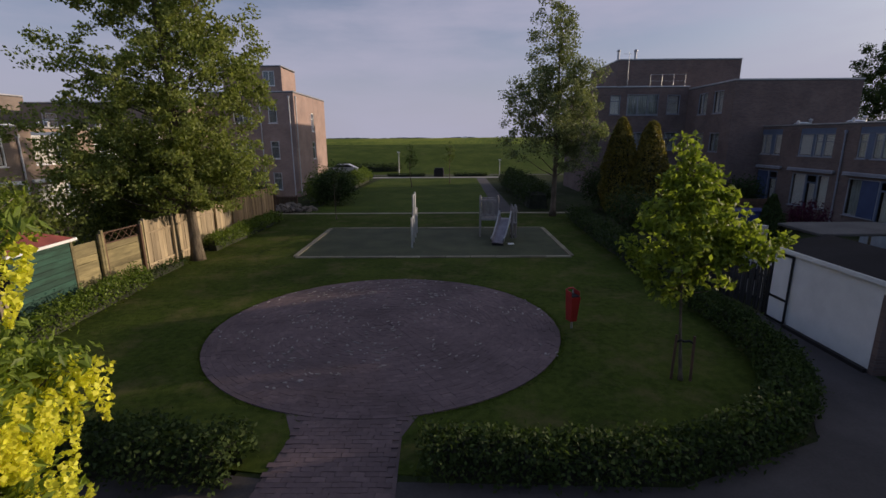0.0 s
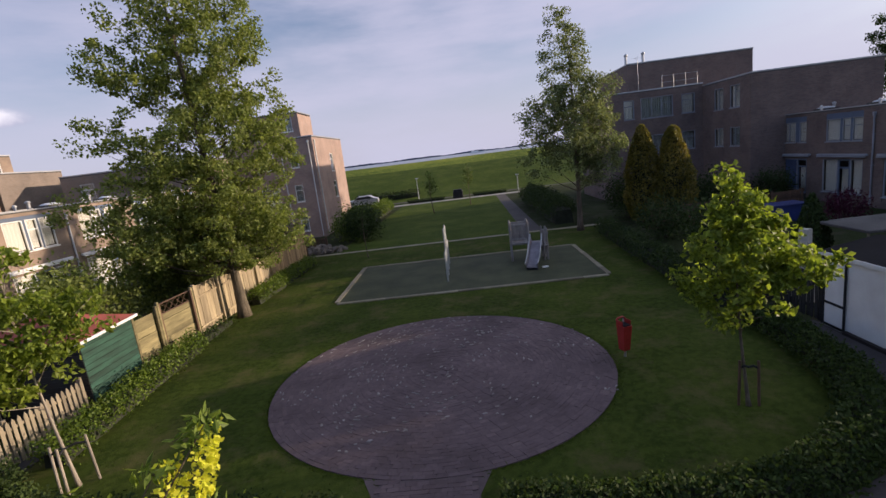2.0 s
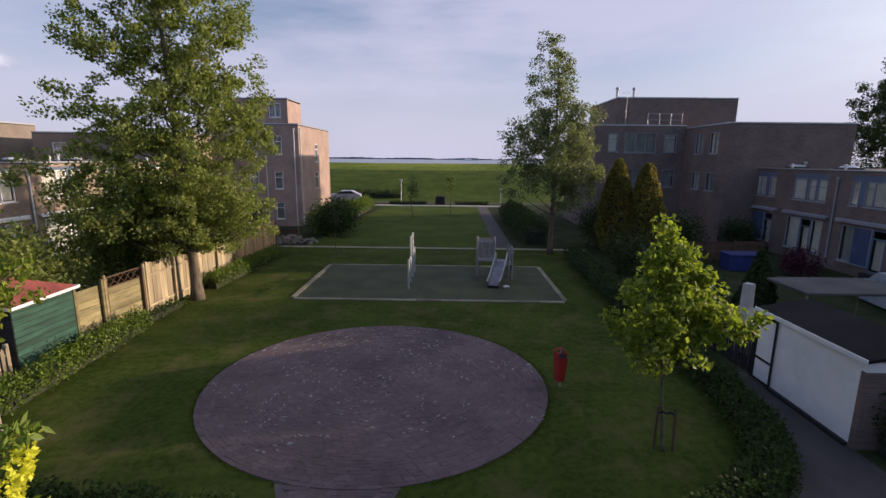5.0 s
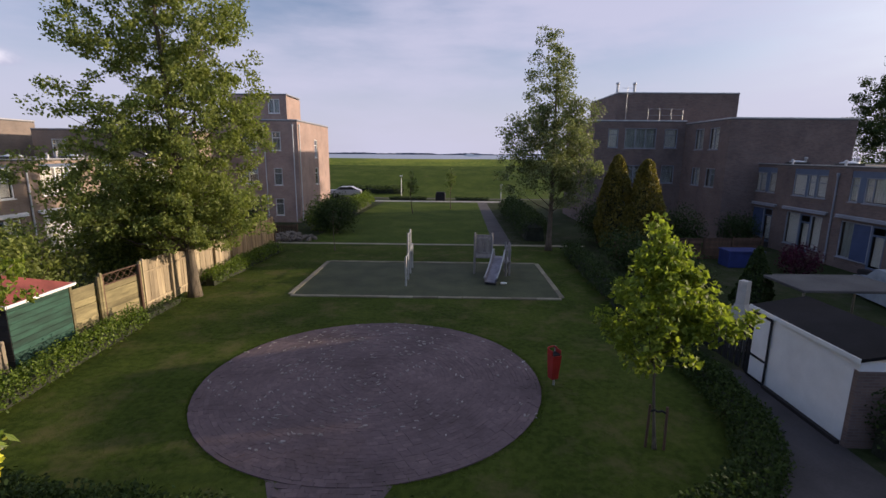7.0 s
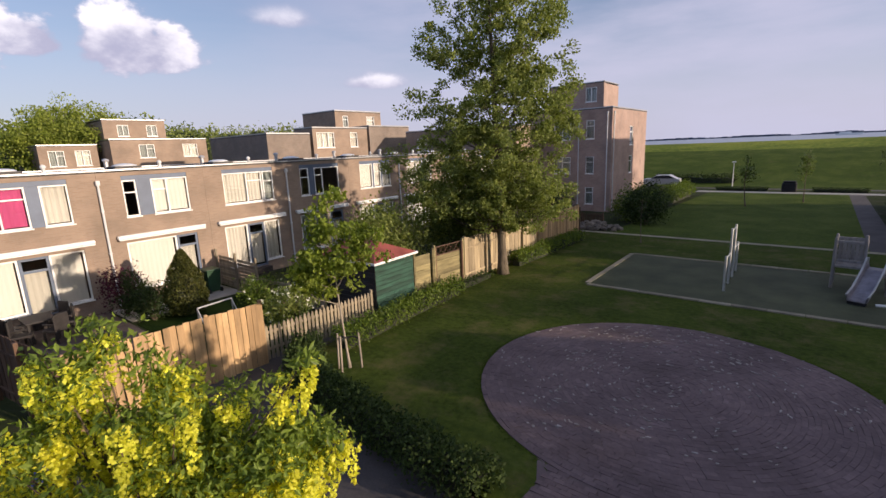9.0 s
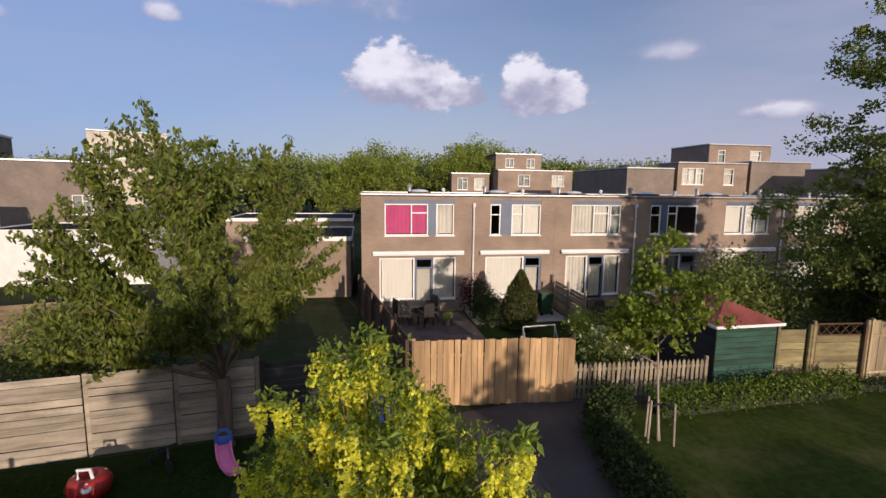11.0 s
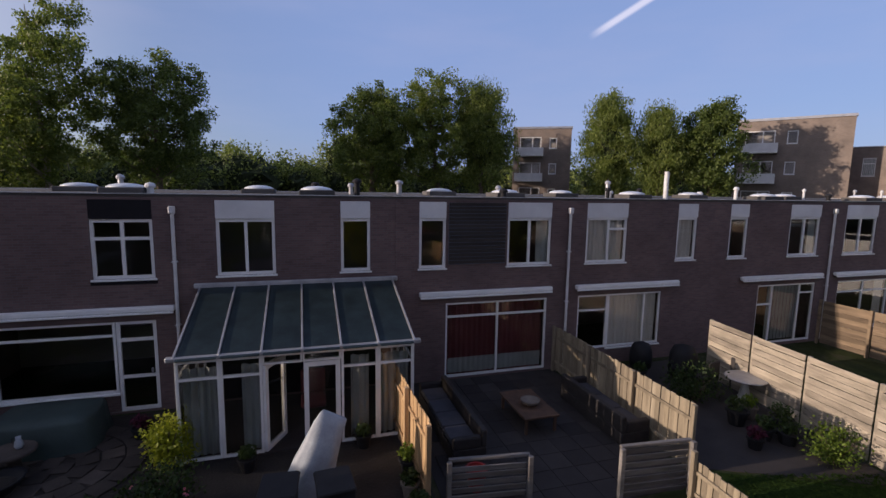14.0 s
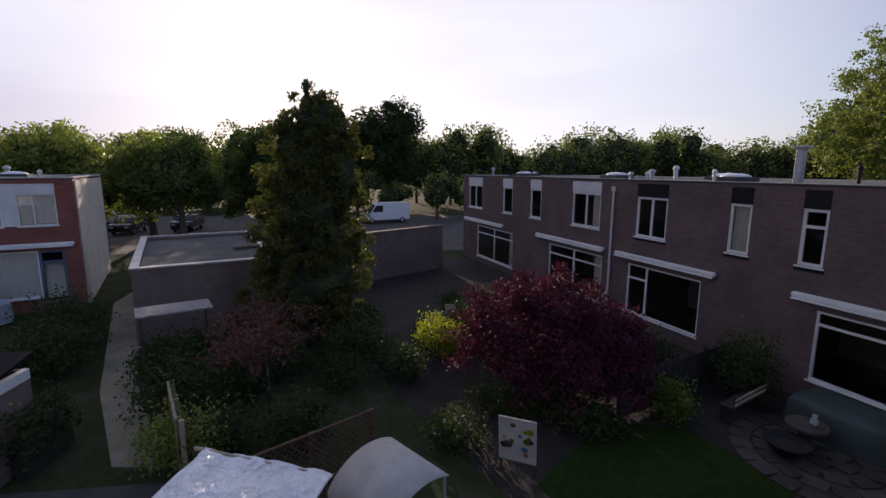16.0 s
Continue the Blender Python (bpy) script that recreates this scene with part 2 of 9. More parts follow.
def plain(name, col, rough=0.6, var=0.25, big=1.5, small=30.0, relief=0.3, depth=0.004, metal=0.0, per="", stretch=None, spec=0.4, pale=1.25, even=False):
    """A worn surface: two scales of variation and fine relief. per: 'object' or 'island' varies pieces."""
    mat, nt, b = nodes_of(name)
    vec = position(nt)
    if stretch:
        mp = nt.nodes.new("ShaderNodeMapping")
        mp.inputs["Scale"].default_value = stretch
        link(nt, vec, mp.inputs["Vector"])
        vec = mp.outputs["Vector"]
    n1, n2 = noise_node(nt, vec, big, 5), noise_node(nt, vec, small, 3)
    lo, hi = tuple(c * (1 - var) for c in col), tuple(min(1, c * (1 + var)) for c in col)
    c1 = ramp(nt, n1, [(0.3, lo), (0.7, hi)])
    c2 = ramp(nt, n2, [(0.25, (1 - var * 0.8,) * 3), (0.75, (1.0,) * 3)])
    colour = mixed(nt, "MULTIPLY", c1, c2)
    if per:
        src = nt.nodes.new("ShaderNodeObjectInfo").outputs["Random"] if per == "object" else nt.nodes.new("ShaderNodeNewGeometry").outputs["Random Per Island"]
        colour = mixed(nt, "MULTIPLY", colour, ramp(nt, src, [(0.0, (0.86, 0.85, 0.85)), (0.9, (1.04, 1.03, 1.02)), (0.93, (1.15, 1.14, 1.12)), (1.0, (pale,) * 3)] if even else [(0.0, (0.68, 0.66, 0.64)), (0.5, (0.95, 0.93, 0.9)), (0.9, (1.15, 1.12, 1.06)), (1.0, (pale,) * 3)]))
    link(nt, colour, b.inputs["Base Color"])
    b.inputs["Roughness"].default_value, b.inputs["Metallic"].default_value = rough, metal
    b.inputs["Specular IOR Level"].default_value = spec
    if relief > 0:
        bump(nt, b, n2, relief, depth)
    return mat


def brick_mat(name, col, dark, mortar, w=0.21, h=0.0625, rough=0.85):
    """Masonry laid in local x and z."""
    mat, nt, b = nodes_of(name)
    tc = nt.nodes.new("ShaderNodeTexCoord").outputs["Object"]
    sep = nt.nodes.new("ShaderNodeSeparateXYZ")
    link(nt, tc, sep.inputs[0])
    su = nt.nodes.new("ShaderNodeMath")
    su.operation = "ADD"
    link(nt, sep.outputs["X"], su.inputs[0])
    link(nt, sep.outputs["Y"], su.inputs[1])
    com = nt.nodes.new("ShaderNodeCombineXYZ")
    link(nt, su.outputs[0], com.inputs["X"])
    link(nt, sep.outputs["Z"], com.inputs["Y"])
    br = nt.nodes.new("ShaderNodeTexBrick")
    link(nt, com.outputs[0], br.inputs["Vector"])
    br.inputs["Color1"].default_value, br.inputs["Color2"].default_value, br.inputs["Mortar"].default_value = (*col, 1), (*dark, 1), (*mortar, 1)
    br.inputs["Scale"].default_value, br.inputs["Mortar Size"].default_value = 1.0, 0.006
    br.inputs["Mortar Smooth"].default_value, br.inputs["Bias"].default_value = 0.2, -0.1
    br.inputs["Brick Width"].default_value, br.inputs["Row Height"].default_value = w, h
    n1 = noise_node(nt, position(nt), 0.8, 5)
    n2 = noise_node(nt, position(nt), 40, 2)
    colour = mixed(nt, "MULTIPLY", br.outputs["Color"], ramp(nt, n1, [(0.3, (0.75,) * 3), (0.7, (1.1, 1.08, 1.05))]))
    link(nt, colour, b.inputs["Base Color"])
    b.inputs["Roughness"].default_value = rough
    b.inputs["Specular IOR Level"].default_value = 0.25
    add = nt.nodes.new("ShaderNodeMath")
    add.operation = "SUBTRACT"
    link(nt, n2, add.inputs[0])
    link(nt, br.outputs["Fac"], add.inputs[1])
    bump(nt, b, add.outputs[0], 0.5, 0.006)
    return mat


def glass_mat(name, tint=(0.89, 0.88, 0.85), dark=1.0):
    mat, nt, b = nodes_of(name)
    nt.nodes.remove(b)
    out = nt.nodes["Material Output"]
    tr, gl, fr, mx, steep, gain = (nt.nodes.new("ShaderNode" + k) for k in ("BsdfTransparent", "BsdfGlossy", "LayerWeight", "MixShader", "Math", "Math"))
    tr.inputs["Color"].default_value = (*(c * dark for c in tint), 1)
    gl.inputs["Roughness"].default_value = 0.02
    # a sheet of glass mirrors a little head-on and much at a slant, alike from both sides
    steep.operation, gain.operation = "POWER", "MULTIPLY_ADD"
    steep.inputs[1].default_value, gain.inputs[1].default_value, gain.inputs[2].default_value = 4.0, 0.85, 0.05
    link(nt, fr.outputs["Facing"], steep.inputs[0])
    link(nt, steep.outputs[0], gain.inputs[0])
    link(nt, gain.outputs[0], mx.inputs[0])
    link(nt, tr.outputs[0], mx.inputs[1])
    link(nt, gl.outputs[0], mx.inputs[2])
    link(nt, mx.outputs[0], out.inputs["Surface"])
    return mat


def leaf_mat(name, lo, hi, through_light=0.35, rough=0.5):
    mat, nt, b = nodes_of(name)
    rnd = nt.nodes.new("ShaderNodeNewGeometry").outputs["Random Per Island"]
    n1 = noise_node(nt, position(nt), 1.3, 3)
    c = mixed(nt, "MULTIPLY", ramp(nt, rnd, [(0.0, lo), (0.75, hi), (1.0, tuple(min(1, x * 1.25) for x in hi))]), ramp(nt, n1, [(0.35, (0.84, 0.86, 0.82)), (0.65, (1.1, 1.06, 1.0))]))
    link(nt, c, b.inputs["Base Color"])
    b.inputs["Roughness"].default_value = rough
    b.inputs["Specular IOR Level"].default_value = 0.3 if rough < 0.9 else 0.03
    tl, mx = nt.nodes.new("ShaderNodeBsdfTranslucent"), nt.nodes.new("ShaderNodeMixShader")
    link(nt, mixed(nt, "MULTIPLY", c, (1.25, 1.3, 0.75)), tl.inputs["Color"])
    mx.inputs[0].default_value = through_light
    link(nt, b.outputs[0], mx.inputs[1])
    link(nt, tl.outputs[0], mx.inputs[2])
    link(nt, mx.outputs[0], nt.nodes["Material Output"].inputs["Surface"])
    return mat


def grass_mat(name, lo, mid, hi, worn=(0.16, 0.13, 0.07), wear=0.62, broad=0.35):
    mat, nt, b = nodes_of(name)
    p = position(nt)
    n1, n2, n3 = noise_node(nt, p, broad, 6, 0.6), noise_node(nt, p, broad * 17, 4), noise_node(nt, p, 60, 2)
    c = mixed(nt, "MIX", ramp(nt, n1, [(0.38, lo), (0.5, mid), (0.63, hi)]), ramp(nt, n2, [(0.38, lo), (0.62, hi)]), 0.45)
    c = mixed(nt, "MULTIPLY", c, ramp(nt, n3, [(0.3, (0.78,) * 3), (0.7, (1.08,) * 3)]))
    n4 = noise_node(nt, p, 0.8, 5, 0.7)
    c = mixed(nt, "MIX", c, worn, ramp(nt, n4, [(wear, (0, 0, 0)), (wear + 0.14, (0.7,) * 3)]))
    link(nt, c, b.inputs["Base Color"])
    b.inputs["Roughness"].default_value, b.inputs["Specular IOR Level"].default_value = 0.9, 0.04
    bump(nt, b, n3, 0.5, 0.02)
    return mat


M = dict(
    brick_a=brick_mat("brown brick", (0.16, 0.108, 0.102), (0.117, 0.079, 0.078), (0.142, 0.125, 0.124)),
    brick_b=brick_mat("tan brick", (0.3, 0.225, 0.172), (0.262, 0.192, 0.146), (0.285, 0.238, 0.195)),
    brick_flat=brick_mat("dull tan brick", (0.24, 0.194, 0.162), (0.198, 0.16, 0.134), (0.23, 0.205, 0.184)),
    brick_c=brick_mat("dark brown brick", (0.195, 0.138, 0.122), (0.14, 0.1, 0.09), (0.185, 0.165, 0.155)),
    brick_pink=brick_mat("pinkish tan brick", (0.37, 0.265, 0.225), (0.31, 0.215, 0.18), (0.34, 0.28, 0.25)),
    brick_red=brick_mat("red brick", (0.3, 0.1, 0.075), (0.22, 0.07, 0.055), (0.2, 0.15, 0.13)),
    brick_pale=brick_mat("pale brick", (0.62, 0.56, 0.47), (0.56, 0.5, 0.42), (0.5, 0.45, 0.38)),
    white=plain("white paint", (0.74, 0.74, 0.72), 0.45, 0.08, 2, 40, 0.1),
    panel_white=plain("white window panel", (0.66, 0.66, 0.66), 0.5, 0.1, 1.2, 30, 0.1),
    panel_dark=plain("black window panel", (0.016, 0.015, 0.018), 0.8, 0.2, 2, 30, 0.1, spec=0.15),
    # shaded copy of the white paint, its shade put into the colour
    frame_dull=plain("white window paint, shade in colour", (0.27, 0.28, 0.31), 0.6, 0.15, 2, 40, 0.1),
    panel_blue=plain("grey-blue panel", (0.1, 0.13, 0.19), 0.5, 0.15, 1.5, 30, 0.1),
    panel_door=plain("dull blue boards", (0.05, 0.075, 0.15), 0.6, 0.2, 1.5, 30, 0.2),
    roof=plain("bitumen roof with gravel", (0.1, 0.095, 0.09), 0.95, 0.35, 0.6, 25, 0.6, 0.02),
    roof_edge=plain("aluminium roof edge", (0.44, 0.44, 0.45), 0.4, 0.12, 2, 40, 0.1, metal=0.6),
    zinc=plain("zinc pipe", (0.42, 0.42, 0.43), 0.45, 0.2, 3, 30, 0.15, metal=0.5),
    pipe_white=plain("grey plastic pipe", (0.6, 0.6, 0.6), 0.5, 0.12, 3, 30, 0.1),
    glass=glass_mat("window glass"),
    glass_roof=plain("dirty glass roof", (0.02, 0.032, 0.035), 0.4, 0.35, 2.5, 30, 0.05, spec=0.22),
    inside=plain("inner wall", (0.34, 0.32, 0.3), 0.9, 0.1, 1, 20, 0.0),
    curtain=plain("pale curtain", (0.68, 0.67, 0.64), 0.9, 0.12, 2, 30, 0.1),
    curtain_grey=plain("grey curtain", (0.36, 0.4, 0.41), 0.9, 0.15, 2, 30, 0.1),
    curtain_red=plain("dark red curtain", (0.15, 0.04, 0.045), 0.9, 0.2, 2, 30, 0.1),
    curtain_pink=plain("pink curtain", (0.58, 0.1, 0.27), 0.9, 0.12, 2, 30, 0.1),
    blind=plain("white blind", (0.78, 0.78, 0.76), 0.8, 0.05, 2, 30, 0.05),
    wood_new=plain("fresh pine boards", (0.45, 0.3, 0.155), 0.75, 0.3, 1.2, 18, 0.35, 0.003, per="object", stretch=(6, 6, 0.7)),
    wood_grey=plain("weathered fence boards", (0.28, 0.238, 0.17), 0.85, 0.3, 1.2, 18, 0.4, 0.003, per="object", stretch=(6, 6, 0.8)),
    wood_pale=plain("bleached fence boards", (0.335, 0.295, 0.235), 0.85, 0.35, 1.2, 14, 0.6, 0.006, per="object", stretch=(1, 1, 7)),
    wood_olive=plain("lichen-stained fence boards", (0.25, 0.215, 0.11), 0.85, 0.35, 1.4, 14, 0.4, 0.004, per="object", stretch=(1, 1, 6)),
    wood_tan=plain("honey-grey fence boards", (0.4, 0.325, 0.21), 0.8, 0.28, 1.2, 18, 0.35, 0.003, per="object", stretch=(6, 6, 0.8)),
    wood_tan_dark=plain("brown weathered boards", (0.2, 0.15, 0.1), 0.85, 0.3, 1.2, 18, 0.4, 0.003, per="object", stretch=(1, 1, 6)),
    wood_brown=plain("dark brown boards", (0.12, 0.07, 0.045), 0.8, 0.3, 1.2, 18, 0.35, 0.003, per="object", stretch=(6, 6, 0.8)),
    wood_dark=plain("near-black slats", (0.03, 0.03, 0.032), 0.7, 0.3, 1.5, 20, 0.3, 0.003, per="object"),
    green_paint=plain("dark green painted planks", (0.02, 0.068, 0.048), 0.7, 0.45, 1.6, 12, 0.3, per="object", stretch=(1, 1, 6)),
    red_roof=plain("red roofing felt", (0.25, 0.066, 0.052), 0.9, 0.3, 1.5, 30, 0.4),
    black_roof=plain("black roofing felt", (0.018, 0.017, 0.018), 0.95, 0.35, 0.9, 20, 0.4, 0.01, spec=0.15),
    asphalt=plain("dark path paving", (0.068, 0.06, 0.058), 0.9, 0.3, 0.8, 25, 0.5, 0.008),
    paver=plain("red-brown clay paver", (0.146, 0.104, 0.106), 0.9, 0.3, 0.6, 14, 0.4, 0.004, per="island", pale=1.15, even=True),
    paver_one=plain("worn clay paver", (0.146, 0.104, 0.106), 0.9, 0.3, 0.6, 14, 0.4, 0.004, per="object", pale=1.15, even=True),
    slab_red=plain("worn brownish terrace paving", (0.13, 0.1, 0.092), 0.9, 0.3, 1.2, 25, 0.35, 0.004, per="object"),
    # grey lowered far down so that the terraces' deep shade is in it
    slab=plain("concrete slab, terrace shade in colour", (0.036, 0.031, 0.03), 0.88, 0.25, 1.2, 25, 0.35, 0.004, per="object"),
    slab_far=plain("pale path slabs", (0.36, 0.34, 0.3), 0.9, 0.2, 1.2, 25, 0.3),
    fleck=plain("pale grit and petals", (0.3, 0.275, 0.265), 0.9, 0.25, 3, 40, 0.2, per="island"),
    sand=plain("joint sand", (0.135, 0.1, 0.1), 0.95, 0.3, 2, 40, 0.4),
    flag=plain("weathered brown flagstone", (0.058, 0.047, 0.04), 0.88, 0.35, 2.0, 25, 0.45, 0.006, per="object"),
    soil=plain("dark garden soil", (0.028, 0.023, 0.018), 0.95, 0.4, 1.2, 20, 0.7, 0.03),
    court=plain("worn green court surface", (0.062, 0.07, 0.032), 0.9, 0.3, 0.8, 20, 0.4, 0.01),
    steel_worn=plain("worn slide steel", (0.27, 0.25, 0.27), 0.45, 0.25, 4, 30, 0.1, metal=0.4),
    edging=plain("worn kerb slabs", (0.25, 0.225, 0.16), 0.9, 0.25, 1.2, 25, 0.3, per="object"),
    # bleached wood toned down: shade on the louvre panels is in it
    wood_ash=plain("ash-grey slats, shade in colour", (0.2, 0.188, 0.18), 0.85, 0.3, 1.2, 14, 0.5, 0.005, per="object", stretch=(1, 1, 7)),
    wood_silver=plain("silvered grey timber", (0.26, 0.24, 0.23), 0.85, 0.3, 1.2, 18, 0.4, 0.003, stretch=(6, 6, 0.8)),
    bark=plain("grey-brown bark", (0.14, 0.105, 0.075), 0.95, 0.4, 3, 25, 0.8, 0.02, stretch=(4, 4, 0.7)),
    bark_pale=plain("pale bark", (0.34, 0.29, 0.23), 0.9, 0.35, 3, 25, 0.6, 0.01, stretch=(4, 4, 0.7)),
    bark_mid=plain("olive-brown bark", (0.165, 0.132, 0.092), 0.9, 0.5, 3, 18, 1.0, 0.03, stretch=(4, 4, 0.7)),
    twig_shade=plain("twiggy core, inner shade in colour", (0.03, 0.034, 0.02), 0.95, 0.4, 3, 25, 0.8, 0.03),
    # very dark green: the shade deep in a crown, put into the colour
    leaf_core=plain("crown filler, inner shade in colour", (0.038, 0.055, 0.02), 0.95, 0.6, 2.5, 9, 1.0, 0.12),
    metal=plain("brushed steel", (0.5, 0.5, 0.52), 0.35, 0.15, 3, 40, 0.1, metal=0.9),
    pole=plain("galvanised pole", (0.45, 0.46, 0.46), 0.5, 0.2, 3, 40, 0.1, metal=0.5),
    red=plain("red enamel", (0.33, 0.026, 0.022), 0.45, 0.2, 3, 30, 0.1),
    pink=plain("pink plastic", (0.75, 0.2, 0.42), 0.4, 0.1, 3, 30, 0.1),
    blue=plain("blue plastic", (0.06, 0.15, 0.5), 0.4, 0.15, 3, 30, 0.1),
    blue_dark=plain("dark blue plastic", (0.03, 0.045, 0.16), 0.45, 0.2, 3, 30, 0.1),
    green_bin=plain("green plastic", (0.022, 0.062, 0.032), 0.45, 0.15, 3, 30, 0.1),
    black=plain("black plastic", (0.018, 0.018, 0.02), 0.65, 0.2, 3, 30, 0.1, spec=0.2),
    cloth_grey=plain("grey tarpaulin", (0.32, 0.35, 0.38), 0.55, 0.2, 3, 30, 0.3, 0.01),
    cloth_green=plain("dull green furniture cover", (0.04, 0.062, 0.058), 0.7, 0.2, 2, 30, 0.3, 0.01),
    sheet=plain("wrinkled white tarpaulin", (0.66, 0.68, 0.7), 0.14, 0.15, 4, 9, 1.0, 0.06, spec=1.0),
    cream=plain("cream canvas", (0.44, 0.42, 0.38), 0.8, 0.15, 3, 30, 0.2),
    rattan=plain("dark woven rattan", (0.03, 0.026, 0.025), 0.7, 0.3, 6, 80, 0.6, 0.006),
    cushion=plain("dark grey cushion", (0.06, 0.06, 0.07), 0.9, 0.2, 3, 40, 0.3),
    chrome=plain("bright lamp housing", (0.6, 0.6, 0.6), 0.4, 0.1, 3, 40, 0.1),
    stone=plain("brownish rubble stone", (0.17, 0.145, 0.12), 0.9, 0.3, 2, 25, 0.5, 0.02, per="object"),
    lead=plain("dome plastic", (0.62, 0.64, 0.66), 0.3, 0.12, 3, 30, 0.05),
    car_dark=plain("dark car paint", (0.03, 0.035, 0.05), 0.25, 0.1, 3, 30, 0.0),
    car_white=plain("white car paint", (0.75, 0.75, 0.75), 0.3, 0.05, 3, 30, 0.0),
    car_silver=plain("silver car paint", (0.5, 0.5, 0.52), 0.3, 0.08, 3, 30, 0.0, metal=0.4),
    car_glass=plain("car glass", (0.03, 0.035, 0.04), 0.1, 0.1, 3, 30, 0.0, spec=0.6),
    tyre=plain("tyre rubber", (0.02, 0.02, 0.02), 0.9, 0.2, 3, 30, 0.2),
    water=plain("lake water", (0.2, 0.24, 0.3), 0.3, 0.1, 0.02, 0.3, 0.2, 0.1),
    # blue-grey of the far trees: haze put into their colour
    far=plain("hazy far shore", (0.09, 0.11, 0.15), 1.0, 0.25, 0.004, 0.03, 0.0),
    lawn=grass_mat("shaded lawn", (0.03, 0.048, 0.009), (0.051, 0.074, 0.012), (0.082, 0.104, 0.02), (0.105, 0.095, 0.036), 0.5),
    # greens kept very dark: the gardens' shade is part of them
    lawn_dark=grass_mat("garden lawn, shade in colour", (0.012, 0.025, 0.005), (0.019, 0.036, 0.007), (0.028, 0.048, 0.01), (0.03, 0.035, 0.012)),
    blade_dark=leaf_mat("grass blades, shade in colour", (0.017, 0.034, 0.007), (0.032, 0.056, 0.011), 0.2, 0.9),
    # meadow and foot are one grass: sun in the first, shade in the second
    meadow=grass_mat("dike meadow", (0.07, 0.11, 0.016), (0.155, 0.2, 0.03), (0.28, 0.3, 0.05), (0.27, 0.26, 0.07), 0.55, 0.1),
    foot=grass_mat("darker grass, shade in colour", (0.04, 0.066, 0.012), (0.064, 0.094, 0.016), (0.1, 0.126, 0.025), (0.11, 0.105, 0.036), 0.58),
    ground=grass_mat("rough ground", (0.025, 0.036, 0.013), (0.036, 0.048, 0.018), (0.05, 0.06, 0.025), (0.07, 0.06, 0.042), 0.5),
    leaf_oak=leaf_mat("poplar leaves", (0.11, 0.145, 0.036), (0.24, 0.28, 0.082), 0.5),
    leaf_birch=leaf_mat("grey-green birch leaves", (0.095, 0.122, 0.054), (0.205, 0.235, 0.11), 0.4),
    # dark green that also carries the shade on garden shrubs and hedges
    leaf_dark=leaf_mat("dark leaves, shade in colour", (0.018, 0.034, 0.009), (0.044, 0.07, 0.018), 0.3, 0.65),
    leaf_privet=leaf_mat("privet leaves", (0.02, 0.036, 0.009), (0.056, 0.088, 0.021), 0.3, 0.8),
    leaf_hedge=leaf_mat("hedge leaves", (0.045, 0.08, 0.011), (0.14, 0.2, 0.028), 0.4),
    leaf_bright=leaf_mat("fresh sapling leaves", (0.11, 0.16, 0.02), (0.25, 0.31, 0.045), 0.5),
    leaf_lab=leaf_mat("laburnum leaves", (0.1, 0.15, 0.022), (0.2, 0.27, 0.045), 0.45),
    petal=leaf_mat("laburnum flowers", (0.58, 0.56, 0.04), (0.82, 0.8, 0.1), 0.5),
    leaf_cherry=leaf_mat("cherry leaves", (0.075, 0.108, 0.02), (0.2, 0.24, 0.045), 0.5),
    # low sun on the cypress tips, put into the spray colour
    leaf_cyp_sun=leaf_mat("cypress sprays, sunlight in colour", (0.075, 0.08, 0.018), (0.23, 0.185, 0.04), 0.35),
    # red leaves greyed towards pink: evening haze put into the colour
    leaf_red_haze=leaf_mat("red leaves, haze in colour", (0.1, 0.045, 0.045), (0.19, 0.085, 0.085), 0.4),
    leaf_red=leaf_mat("red maple leaves", (0.035, 0.007, 0.018), (0.088, 0.016, 0.042), 0.25, 0.75),
    leaf_cyp=leaf_mat("cypress sprays", (0.045, 0.06, 0.016), (0.1, 0.105, 0.026), 0.45),
    leaf_willow=leaf_mat("willow leaves", (0.085, 0.122, 0.028), (0.17, 0.21, 0.052), 0.45),
    leaf_lime=leaf_mat("sunlit tree leaves", (0.14, 0.185, 0.03), (0.27, 0.32, 0.06), 0.45),
    leaf_wood=leaf_mat("distant mixed leaves", (0.085, 0.12, 0.03), (0.2, 0.24, 0.065), 0.3),
    leaf_mid=leaf_mat("dull green tree leaves", (0.055, 0.085, 0.02), (0.12, 0.16, 0.042), 0.4),
    leaf_yellow=leaf_mat("yellow-green shrub leaves", (0.17, 0.21, 0.015), (0.34, 0.37, 0.03), 0.4),
    blade=leaf_mat("grass blades", (0.044, 0.066, 0.011), (0.066, 0.092, 0.016), 0.2, 0.9),
    blossom=leaf_mat("white blossom", (0.6, 0.6, 0.55), (0.8, 0.8, 0.75), 0.3),
    blossom_pink=leaf_mat("pink blossom", (0.6, 0.12, 0.2), (0.75, 0.25, 0.35), 0.3),
)


